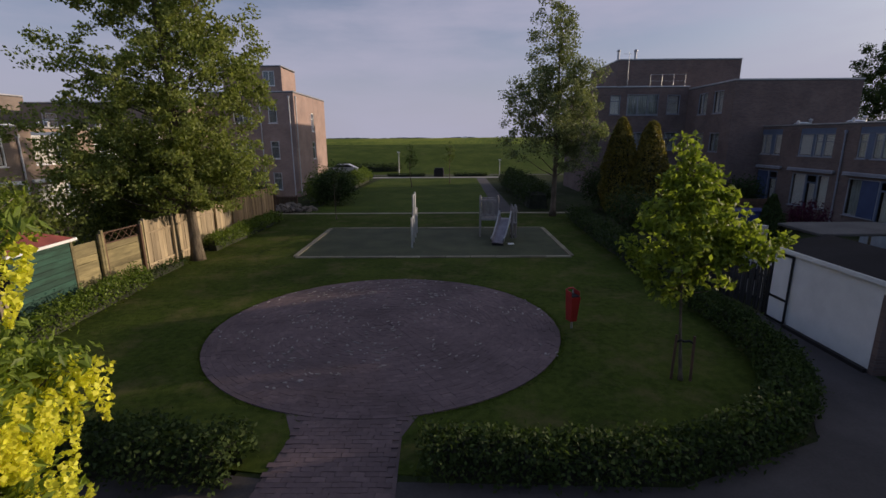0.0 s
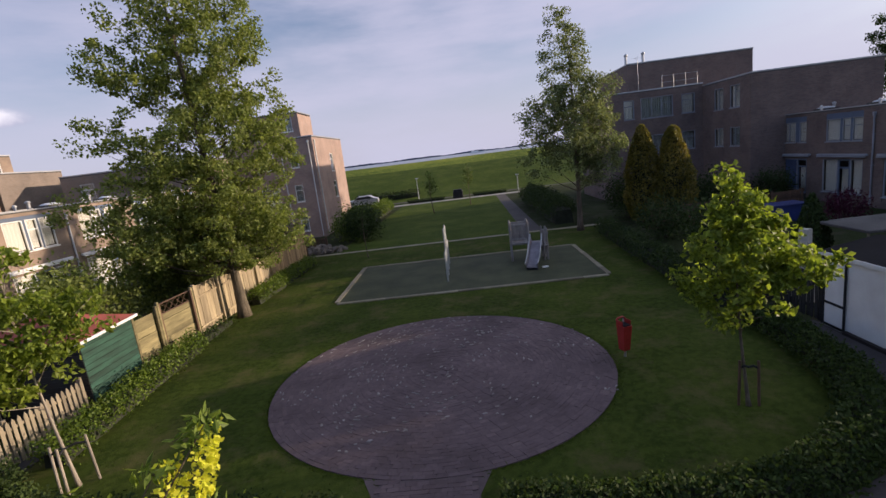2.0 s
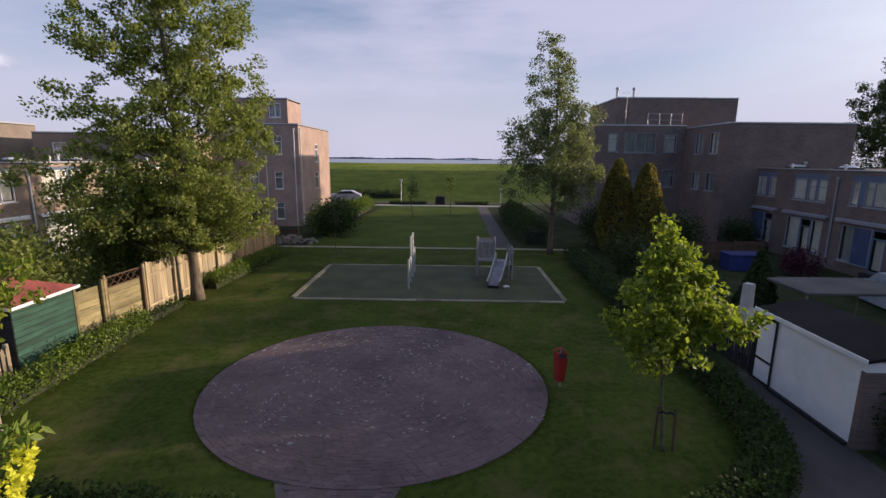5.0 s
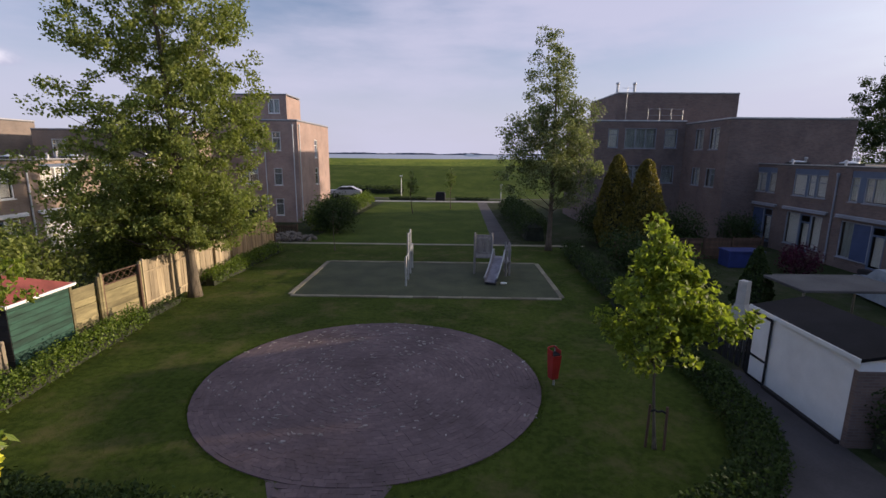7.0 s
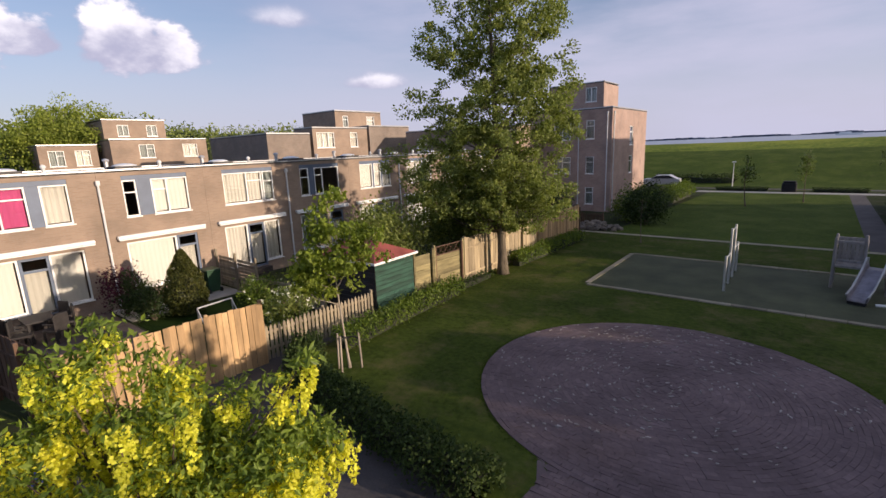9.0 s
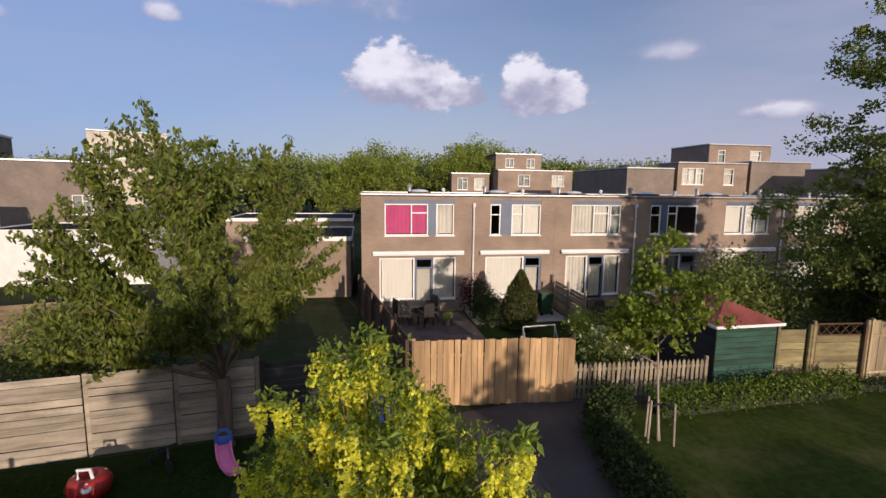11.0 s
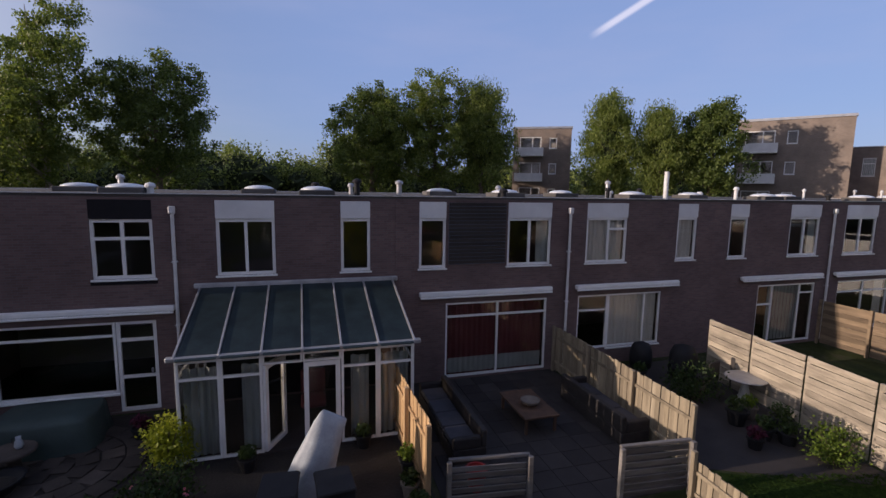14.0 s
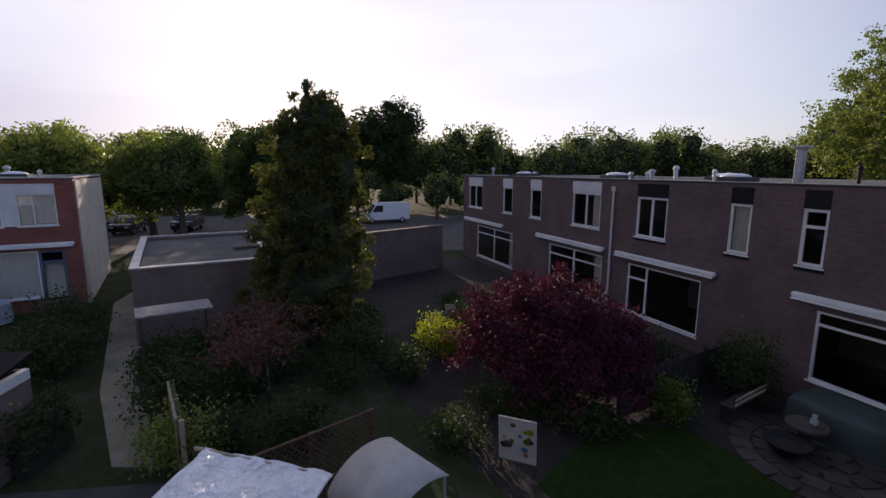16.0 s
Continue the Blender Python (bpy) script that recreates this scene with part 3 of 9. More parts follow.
# ---- ground, dike, lake ----
def ground_sheet():
    s = Shape()
    ys = [-3000, -300, -60, 0, 40, 60, 66, 72, 80, 88, 95, 99, 102, 106, 112, 125, 140, 160, 4900]
    zs = [0, 0, 0, 0, 0, 0, 0.05, 1.0, 2.5, 3.6, 4.3, 4.6, 4.7, 4.6, 3.9, 1.5, -1.5, -4, -4]
    xs = [-3000, -600, -200] + list(range(-120, 121, 8)) + [200, 600, 3000]
    for y, z in zip(ys, zs):
        for x in xs:
            wob = 0.12 * noise.noise(Vector((x * 0.05, y * 0.05, 0))) if 70 < y < 126 else 0.0
            s.v.append((x, y, z + wob))
    n = len(xs)
    s.f = [(j * n + i, j * n + i + 1, (j + 1) * n + i + 1, (j + 1) * n + i) for j in range(len(ys) - 1) for i in range(n - 1)]
    me = s.mesh("ground", M["ground"], True)
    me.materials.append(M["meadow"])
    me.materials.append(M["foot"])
    # the lower slope's band of shade is laid on as darker grass
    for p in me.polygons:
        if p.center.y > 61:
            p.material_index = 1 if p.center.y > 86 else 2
    tagged(new("ground", me), "grassy ground rising to a green dike", "ground", kind="structure")


ground_sheet()
solid("water", Shape().box(-3000, 3000, 128, 4900, -2, -0.4), M["water"], "pale grey lake beyond the dike", "water", kind="structure")


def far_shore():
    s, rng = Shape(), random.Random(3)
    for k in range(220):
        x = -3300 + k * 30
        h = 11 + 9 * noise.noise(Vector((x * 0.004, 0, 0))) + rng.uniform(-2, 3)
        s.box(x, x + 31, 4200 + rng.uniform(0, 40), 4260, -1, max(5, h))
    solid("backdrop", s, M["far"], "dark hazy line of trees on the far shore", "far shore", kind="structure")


far_shore()

# ---- park surfaces ----
LAWN = [(-10.7, 7.6), (-8.6, 6.6), (-3.0, 5.75), (-1.2, 5.75), (2.6, 5.6), (5.2, 6.6), (6.9, 9.2), (6.7, 16), (7.1, 28.9), (4.5, 29.25), (-10.9, 29.25), (-11.0, 18)]
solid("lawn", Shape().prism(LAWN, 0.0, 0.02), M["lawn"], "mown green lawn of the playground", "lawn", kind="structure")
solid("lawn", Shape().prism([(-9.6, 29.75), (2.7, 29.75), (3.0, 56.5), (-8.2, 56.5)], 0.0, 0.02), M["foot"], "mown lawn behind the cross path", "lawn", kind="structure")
solid("pavement", Shape().prism([(-11.6, 29.25), (8.5, 29.25), (8.5, 29.75), (-11.6, 29.75)], 0.0, 0.012), M["edging"], "narrow worn path across the park", "path", kind="structure")
solid("pavement", Shape().prism([(2.7, 29.75), (3.9, 29.75), (4.1, 56.5), (3.0, 56.5)], 0.0, 0.012), M["asphalt"], "dark path along the hedge", "path", kind="structure")
solid("pavement", Shape().prism([(-9.5, 56.5), (6.0, 56.5), (6.0, 58.0), (-9.5, 58.0)], 0.0, 0.03), M["slab_far"], "pale path at the foot of the dike", "path", kind="structure")
solid("road", Shape().prism([(-80, 60.5), (80, 60.5), (80, 65), (-80, 65)], 0.0, 0.015), M["asphalt"], "grey road along the dike", "road", kind="structure")
solid("pavement", Shape().prism([(-10.6, 2.0), (-9.4, -0.8), (4.5, 3.4), (8.0, 5.6), (7.9, 12.0), (7.1, 12.0), (7.0, 9.2), (5.3, 6.5), (2.7, 5.5), (-3.0, 5.65), (-8.7, 6.5), (-10.8, 7.5), (-10.9, 14), (-11.6, 14), (-11.6, 6.6)], 0.0, 0.012), M["asphalt"], "dark paved footpath round the lawn", "path", kind="structure")
solid("pavement", Shape().prism([(8.5, 6.1), (9.3, 6.4), (12.2, 8.2), (20.8, 12.3), (31.0, 13.0), (31.0, 14.6), (20.6, 13.4), (11.9, 9.0), (8.6, 6.9)], 0.0, 0.014), M["edging"], "sunlit slab path between gardens and houses", "path", kind="structure")
solid("road", Shape().prism([(33, -12), (60, -12), (60, 60), (33, 60)], 0.0, 0.01), M["asphalt"], "grey parking street behind the houses", "road", kind="structure")

CIRCLE, CIRCLE_R, OVAL = (-2.0, 11.07), 4.27, 0.94  # the ring is a little shorter than wide


def brick_circle():
    """Ringed clay pavers with a straight lead-in, the nearest as pieces of their own."""
    base = Shape()
    base.prism([(CIRCLE[0] + CIRCLE_R * math.cos(a * math.pi / 48), CIRCLE[1] + OVAL * CIRCLE_R * math.sin(a * math.pi / 48)) for a in range(96)], 0.0, 0.028)
    base.prism([(-3.2, 4.3), (-1.15, 4.3), (-1.2, 6.6), (-0.85, 7.5), (-3.4, 7.5), (-2.97, 6.6)], 0.0, 0.027)
    floor = solid("pavement", base, M["sand"], "round brick-paved play circle with a lead-in path", "paving", kind="structure")
    rng = random.Random(11)
    unit = Shape().box(-0.102, 0.102, -0.0495, 0.0495, -0.02, 0.012, c=0.004).mesh("brick", M["paver_one"])
    rest, near = Shape(), 0
    spots = []
    r, row = CIRCLE_R - 0.055, 0
    while r > 0.12:
        n = max(4, int(2 * math.pi * r / 0.208))
        for k in range(n):
            a = 2 * math.pi * (k + 0.5 * (row % 2)) / n
            spots.append((CIRCLE[0] + r * math.cos(a), CIRCLE[1] + OVAL * r * math.sin(a), math.atan2(OVAL * math.cos(a), -math.sin(a))))
        r -= 0.104
        row += 1
    for j in range(-2, 13):
        for i in range(32):
            x, y = -3.1 + 0.208 * j + 0.104 * (i % 2), 4.38 + 0.103 * i
            flare = 0.9 * max(0.0, y - 6.75) ** 2
            if -3.08 + 0.05 * (y - 4.3) - flare < x < -1.28 + flare and math.hypot(x - CIRCLE[0], (y - CIRCLE[1]) / OVAL) > CIRCLE_R + 0.05:
                spots.append((x, y, 0.0))
    spots.sort(key=lambda p: p[1])
    for x, y, a in spots:
        m = Matrix.Translation((x + rng.uniform(-0.004, 0.004), y + rng.uniform(-0.004, 0.004), 0.03 + rng.uniform(-0.003, 0.004) + 0.008 * noise.noise(Vector((x, y, 0))))) @ Euler((rng.gauss(0, 0.015), rng.gauss(0, 0.015), a + rng.gauss(0, 0.03))).to_matrix().to_4x4()
        if near < 290:
            part("brick", unit, None, floor, m=m)
            near += 1
        else:
            rest.box(-0.102, 0.102, -0.0495, 0.0495, -0.02, 0.012, m)
    tagged(part("bricks", rest, M["paver"], floor), kind="stuff")
    # blown grit and petals caught along the ringed joints
    grit = Shape()
    for x, y, a in spots:
        thick = 0.17 + 0.3 * noise.noise(Vector((x * 0.7, y * 0.7, 4.0))) - 0.025 * abs(x + 2.4) + 0.02 * (y - 11)
        if rng.random() > thick or y < 7.6:
            continue
        for _ in range(rng.choice((1, 1, 2))):
            m = pose(x + rng.gauss(0, 0.05), y + rng.gauss(0, 0.05), 0.0535, 0, 0, math.degrees(a) + rng.gauss(0, 25))
            lx, ly = rng.uniform(0.02, 0.09), rng.uniform(0.014, 0.034)
            grit.prism([tuple((m @ Vector((lx * math.cos(k) * rng.uniform(0.6, 1), ly * math.sin(k) * rng.uniform(0.6, 1), 0)))[:2]) for k in (0, 1, 2, 3.1, 4.2, 5.2)], 0.042, 0.056)
    tagged(solid("petals", grit, M["fleck"], "pale grit and fallen petals on the brick circle", "petals"), kind="stuff")


brick_circle()

# ---- playing court ----
court = solid("pavement", Shape().box(-6.5, 4.4, 18.2, 24.2, 0.0, 0.032), M["court"], "worn green ball court with slab edging", "court", kind="structure")
edge_x, edge_y = Shape().box(-0.49, 0.49, -0.1, 0.1, 0, 0.05, c=0.008).mesh("slab", M["edging"]), Shape().box(-0.1, 0.1, -0.49, 0.49, 0, 0.05, c=0.008).mesh("slab", M["edging"])
for k in range(11):
    for y in (18.1, 24.3):
        part("slab", edge_x, None, court, m=pose(-6.05 + k * 1.0, y, 0.012 + 0.004 * (k % 2)))
for k in range(6):
    for x in (-6.6, 4.5):
        part("slab", edge_y, None, court, m=pose(x, 18.75 + k * 1.0, 0.012 + 0.004 * (k % 2)))


# ---- houses ----
def sheet_with_holes(s, x0, x1, z0, z1, y0, y1, holes):
    """One slab between y0 and y1 with openings (x0, x1, z0, z1) cut through it."""
    xs = sorted({x0, x1, *(v for o in holes for v in o[:2])})
    zs = sorted({z0, z1, *(v for o in holes for v in o[2:4])})
    nx, nz = len(xs), len(zs)
    full = [[not any(o[0] - 1e-6 <= xs[i] and xs[i + 1] <= o[1] + 1e-6 and o[2] - 1e-6 <= zs[j] and zs[j + 1] <= o[3] + 1e-6 for o in holes) for i in range(nx - 1)] for j in range(nz - 1)]
    n = len(s.v)
    s.v += [(x, y, z) for y in (y0, y1) for z in zs for x in xs]

    def at(i, j, k):
        return n + k * nx * nz + j * nx + i

    def solid_at(i, j):
        return 0 <= i < nx - 1 and 0 <= j < nz - 1 and full[j][i]
    for j in range(nz - 1):
        for i in range(nx - 1):
            if not full[j][i]:
                continue
            s.f.append((at(i, j, 0), at(i + 1, j, 0), at(i + 1, j + 1, 0), at(i, j + 1, 0)))
            s.f.append((at(i, j, 1), at(i, j + 1, 1), at(i + 1, j + 1, 1), at(i + 1, j, 1)))
            if not solid_at(i - 1, j):
                s.f.append((at(i, j, 0), at(i, j + 1, 0), at(i, j + 1, 1), at(i, j, 1)))
            if not solid_at(i + 1, j):
                s.f.append((at(i + 1, j, 0), at(i + 1, j, 1), at(i + 1, j + 1, 1), at(i + 1, j + 1, 0)))
            if not solid_at(i, j - 1):
                s.f.append((at(i, j, 0), at(i, j, 1), at(i + 1, j, 1), at(i + 1, j, 0)))
            if not solid_at(i, j + 1):
                s.f.append((at(i, j + 1, 0), at(i + 1, j + 1, 0), at(i + 1, j + 1, 1), at(i, j + 1, 1)))
    used = sorted({v for q in s.f for v in q})
    if len(used) < len(s.v):
        again = {v: k for k, v in enumerate(used)}
        s.v, s.f = [s.v[v] for v in used], [tuple(again[v] for v in q) for q in s.f]
    return s


def wall_shape(w, h, holes, thick=0.24, x0=0.0, z0=0.0):
    """A wall in the plane y = 0 (outside) to y = -thick, with real openings (x0, x1, z0, z1)."""
    return sheet_with_holes(Shape(), x0, w, z0, h, -thick, 0.0, holes)


def bars(x0, x1, z0, z1, lights, t=0.06, y0=-0.1, y1=-0.03):
    """A window frame; lights: (width share, height share of a top light or 0)."""
    panes, x = [], x0 + t
    span = (x1 - x0) - 2 * t
    for k, (share, top) in enumerate(lights):
        xe = x + span * share
        a, b = x + (t / 2 if k else 0), xe - (t / 2 if k < len(lights) - 1 else 0)
        if top:
            zt = z1 - t - (z1 - z0) * top
            panes += [(a, b, z0 + t, zt - t / 2), (a, b, zt + t / 2, z1 - t)]
        else:
            panes.append((a, b, z0 + t, z1 - t))
        x = xe
    return sheet_with_holes(Shape(), x0, x1, z0, z1, y0, y1, panes), panes


def window(parent, m, x0, x1, z0, z1, lights=((1.0, 0),), mat="white", label="", curtain=None, sill=True, t=0.06):
    s, panes = bars(x0, x1, z0, z1, lights, t)
    w = part("window", s, M[mat], parent, label, m)
    if sill:
        part("sill", Shape().box(x0 - 0.04, x1 + 0.04, -0.04, 0.05, z0 - 0.05, z0 - 0.004, c=0.008), M[mat], w)
    for a, b, c, d in panes:
        p = part("pane", Shape().box(a + 0.002, b - 0.002, -0.072, -0.064, c + 0.002, d - 0.002), M["glass"], w)
        p.visible_shadow = False
    for cx0, cx1, cm in curtain or ():
        hang(parent, m, cx0, cx1, z0 + 0.02, z1 - 0.03, cm, -0.15, 0.022)
    return w


def hang(parent, m, x0, x1, z0, z1, mat, y=-0.2, amp=0.03):
    """A folded curtain."""
    n = max(6, int((x1 - x0) / 0.05))
    s = Shape()
    for k in range(n + 1):
        x = x0 + (x1 - x0) * k / n
        yy = y + amp * math.sin(k * 1.9) + 0.4 * amp * math.sin(k * 0.7)
        s.v += [(x, yy, z0), (x, yy, z1), (x, yy - 0.012, z0), (x, yy - 0.012, z1)]
    for k in range(n):
        a, b = 4 * k, 4 * k + 4
        s.f += [(a, b, b + 1, a + 1), (a + 2, a + 3, b + 3, b + 2), (a + 1, b + 1, b + 3, a + 3), (a, a + 2, b + 2, b)]
    return part("curtain", s, M[mat], parent, "", m)


def awning(parent, m, x0, x1, z, mat="white", d=0.16):
    s = Shape().box(x0, x1, 0.003, d, z, z + 0.13, c=0.03).box(x0 + 0.02, x1 - 0.02, d - 0.03, d + 0.03, z - 0.05, z - 0.006, c=0.01)
    return part("awning", s, M[mat], parent, "rolled-up sunscreen in a pale case", m)


def downpipe(parent, m, x, z0, z1, mat="pipe_white"):
    s = Shape().tube([(x, 0.07, z0), (x, 0.07, z1)], 0.042, 10)
    z = z0 + 0.5
    while z < z1:
        s.box(x - 0.06, x + 0.06, 0.003, 0.12, z, z + 0.03)
        z += 1.6
    s.box(x - 0.07, x + 0.07, 0.01, 0.14, z1 - 0.1, z1 + 0.08, c=0.02)
    return part("downpipe", s, M[mat], parent, "pale rain pipe", m)


def shell(parent, m, w, d, h, brick, holes, roof_lip=0.12, floors=(2.72,), left=True, right=True, inner="inside"):
    """A flat-roofed house of its own: front with openings, sides, back, floors and roof."""
    g = 0.003
    part("wall", wall_shape(w - g, h, holes, x0=g), M[brick], parent, "", m)
    part("wall", Shape().box(g, 0.2, -d + 0.2, -0.243, 0, h), M[brick], parent, "", m)
    part("wall", Shape().box(w - 0.2, w - g, -d + 0.2, -0.243, 0, h), M[brick], parent, "", m)
    part("wall", Shape().box(g, w - g, -d, -d + 0.197, 0, h), M[brick], parent, "", m)
    part("partition", Shape().box(0.21, w - 0.21, -4.2, -4.1, 0.02, h - 0.1), M[inner], parent, "", m)
    for z in floors:
        part("floor", Shape().box(0.203, w - 0.203, -d + 0.21, -0.25, z - 0.2, z), M[inner], parent, "", m)
    roof = part("roof", Shape().box(g, w - g, -d, -0.02, h + 0.004, h + 0.06), M["roof"], parent, "", m)
    rims = [(g, w - g, -0.12, 0.03), (g, w - g, -d - 0.02, -d + 0.1)] + ([(-0.03, 0.1, -d + 0.103, -0.123)] if left else []) + ([(w - 0.1, w + 0.03, -d + 0.103, -0.123)] if right else [])
    for r in rims:
        part("roof_edge", Shape().box(*r, h + 0.063, h + roof_lip), M["roof_edge"], parent, "", m)
    return roof


def roof_dome(m):
    ob = thing("skylight", "domed plastic roof light on a low kerb", "skylight", m, "domes on the flat roofs")
    part("kerb", Shape().box(-0.5, 0.5, -0.5, 0.5, 0.0, 0.14, c=0.02), M["roof"], ob)
    part("dome", Shape().lathe([(0.46, 0.143), (0.44, 0.175), (0.36, 0.215), (0.22, 0.245), (0.03, 0.258)], 20), M["lead"], ob, smooth=True)
    return ob


def vent_pipe(m, h=0.45, r=0.055, mat="zinc", cap=True, name="vent_pipe", label="short grey vent pipe on the flat roof"):
    ob = thing(name, label, "vent pipe", m)
    part("pipe", Shape().tube([(0, 0, 0), (0, 0, h)], r, 12), M[mat], ob)
    if cap:
        part("cap", Shape().lathe([(r * 1.5, h - 0.05), (r * 1.6, h), (r * 1.2, h + 0.06), (r * 0.2, h + 0.09)], 12), M[mat], ob)
    return ob


# -- the row whose backs face the lawn's near side (row A) --
A_ANG = 14.95
ROW_A = pose(-4.56, -12.96, 0, 0, 0, A_ANG)
H_A = 5.4


def at_a(s, off=0.0, z=0.0, turn=0.0):
    return ROW_A @ pose(s, off, z, 0, 0, turn)


# start, end, pipe at start?, panel, upper big window, upper small window
A_HOUSES = [
    (-24.4, -17.9, False, "panel_white"), (-17.9, -11.4, True, "panel_white"), (-11.4, -5.7, False, "panel_white"), (-5.7, 0.0, True, "panel_white"),
    (0.0, 5.5, False, "panel_white"), (5.5, 11.0, True, "panel_white"), (11.0, 16.6, False, "panel_dark"), (16.6, 22.3, True, "panel_dark"),
    (22.3, 29.3, False, "panel_white"), (29.3, 36.8, True, "panel_white")]


def row_a():
    homes = []
    for k, (s0, s1, far_pipe, panel) in enumerate(A_HOUSES):
        w = s1 - s0
        m = pose(0, 0, 0)
        q = w / 5.55
        lab = "two-storey brown brick row house with flat roof and %s window panels" % ("black" if panel == "panel_dark" else "white")
        ob = thing("row_house", lab, "house", at_a(s0), "row of brown brick houses")

        def fl(a, b):
            a, b = a * q, b * q
            return (w - b, w - a) if far_pipe else (a, b)
        big, small = fl(0.62, 2.1), fl(4.05, 4.85)
        if k == 5:
            big = fl(0.95, 2.36)
        if k == 6:
            big, small = fl(0.45, 1.75), fl(3.85, 4.45)
        if k == 7:
            big, small = fl(1.15, 2.5), fl(4.7, 5.35)
        top = H_A - 0.07
        holes = [(*big, 3.42, top), (*small, 3.42, top)]
        low = {0: fl(0.5, 3.2), 1: fl(0.6, 3.1), 2: fl(0.5, 3.3), 3: fl(0.45, 3.6), 4: fl(0.66, 4.02), 5: fl(0.5, 5.0), 6: fl(0.5, 3.84), 7: fl(0.9, 4.0), 8: fl(0.4, 3.4), 9: fl(1.6, 5.0)}[k]
        lz0 = {4: 0.06, 5: 0.05, 6: 0.06, 7: 0.5, 3: 0.55, 2: 0.1}.get(k, 0.4)
        holes.append((*low, lz0, 2.36))
        shell(ob, m, w, 9.0, H_A, "brick_a", holes, 0.085, left=(k == 0), right=(k == 9))
        wz = 4.86
        div = ((0.5, 0), (0.5, 0)) if k != 6 else ((0.5, 0.27), (0.5, 0.27))
        if k == 7:
            div = ((0.5, 0), (0.5, 0))
        if k == 3:
            div = ((0.5, 0), (0.5, 0.2)) if not far_pipe else ((0.45, 0.2), (0.55, 0))
        cu = {3: [(big[0] + 0.1, big[1] - 0.1, "curtain")], 4: [(big[0] + 0.05, big[0] + 0.45, "curtain_grey")], 0: [(big[0] + 0.05, big[0] + 0.4, "curtain")], 8: [(big[0] + 0.1, big[0] + 0.6, "curtain")], 2: [(big[0] + 0.05, big[0] + 0.35, "curtain_grey")]}.get(k)
        window(ob, m, *big, 3.42, wz, div, curtain=cu, t=0.075)
        window(ob, m, *small, 3.42, wz, ((1.0, 0.26),) if k == 6 else ((1.0, 0),), curtain=[(small[0] + 0.08, small[1] - 0.08, "curtain")] if k in (3, 7) else None, t=0.075)
        for a, b in (big, small):
            part("panel", Shape().box(a, b, -0.1, 0.012, wz + 0.004, top - 0.004, c=0.006), M[panel], ob)
            if panel == "panel_dark":
                part("panel", Shape().box(a - 0.05, b + 0.05, 0.004, 0.014, 3.28, 3.366), M[panel], ob)
        # ground floor
        a, b = low
        if k == 4:
            window(ob, m, a, b, lz0, 2.36, ((0.5, 0.16), (0.5, 0.16)), sill=False, curtain=[(a + 0.1, b - 0.1, "curtain_red")])
            hang(ob, m, a + 0.12, b - 0.12, lz0 + 0.1, 0.62, "curtain_grey", -0.115, 0.012)
        elif k == 6:
            window(ob, m, a + 0.9, b, 0.55, 2.36, ((1.0, 0.16),), sill=True)
            part("wall", Shape().box(a + 0.9, b, -0.2, -0.02, lz0, 0.495), M["brick_a"], ob)
            door = part("door", bars(a + 0.005, a + 0.88, lz0, 2.36, ((1.0, 0.17),), 0.08)[0].box(a + 0.085, a + 0.8, -0.085, -0.045, 0.9, 0.98), M["white"], ob, "glazed back door in a white surround")
            part("pane", Shape().box(a + 0.09, a + 0.79, -0.07, -0.062, 0.15, 2.2), M["glass"], door)
            part("door_handle", Shape().box(a + 0.12, a + 0.16, -0.03, 0.03, 1.0, 1.14, c=0.01), M["metal"], door)
        elif k == 3:
            window(ob, m, a, b - 1.15, 0.55, 2.36, ((0.3, 0), (0.7, 0)), curtain=[(a + 0.1, b - 1.25, "curtain")])
            window(ob, m, b - 1.15, b, lz0, 2.36, ((1.0, 0.25),), sill=False)
        elif k == 2:
            window(ob, m, a, b, lz0, 2.36, ((0.25, 0.14), (0.5, 0), (0.25, 0.3)), sill=False)
            for j in range(9):
                x = a + 0.75 + (b - a - 1.5) * j / 8
                hang(ob, m, x - 0.05, x + 0.07, lz0 + 0.1, 2.28, "curtain_grey", -0.14, 0.01)
        elif k == 5:
            part("wall", Shape().box(a, b, -0.2, -0.15, lz0, 2.36), M["panel_dark"], ob, "dark glazed garden doors")
        elif k == 7:
            window(ob, m, a, b, lz0, 2.36, ((0.72, 0), (0.28, 0.25)))
        else:
            window(ob, m, a, b, lz0, 2.36, ((0.5, 0.2), (0.5, 0.2)), curtain=[(a + 0.1, a + 0.6, "curtain")])
        if k not in (5,):
            aw = {4: (0.55, 4.85), 6: (0.05, 4.4), 7: (0.3, 4.5)}.get(k, (0.3, 4.2))
            aw = fl(*aw)
            awning(ob, m, *aw, 2.6)
        if k == 4:
            clad = part("cladding", Shape().box(big[1] + 0.08, small[0] - 0.08, 0.004, 0.03, 3.52, top - 0.02), M["panel_blue"], ob, "grey weatherboard cladding")
            for j in range(17):
                z = 3.54 + j * 0.105
                if z + 0.1 < top:
                    part("board", Shape().box(big[1] + 0.08, small[0] - 0.08, 0.034, 0.05, z, z + 0.09, c=0.004), M["slab"], clad)
        if not far_pipe:
            downpipe(ob, m, 0.0, 0.1, 5.1)
        homes.append(ob)
        for (sx, yy) in ((0.3, -1.7), (0.62, -3.6)):
            roof_dome(at_a(s0 + w * sx + (0.4 if far_pipe else -0.2), yy, H_A + 0.06))
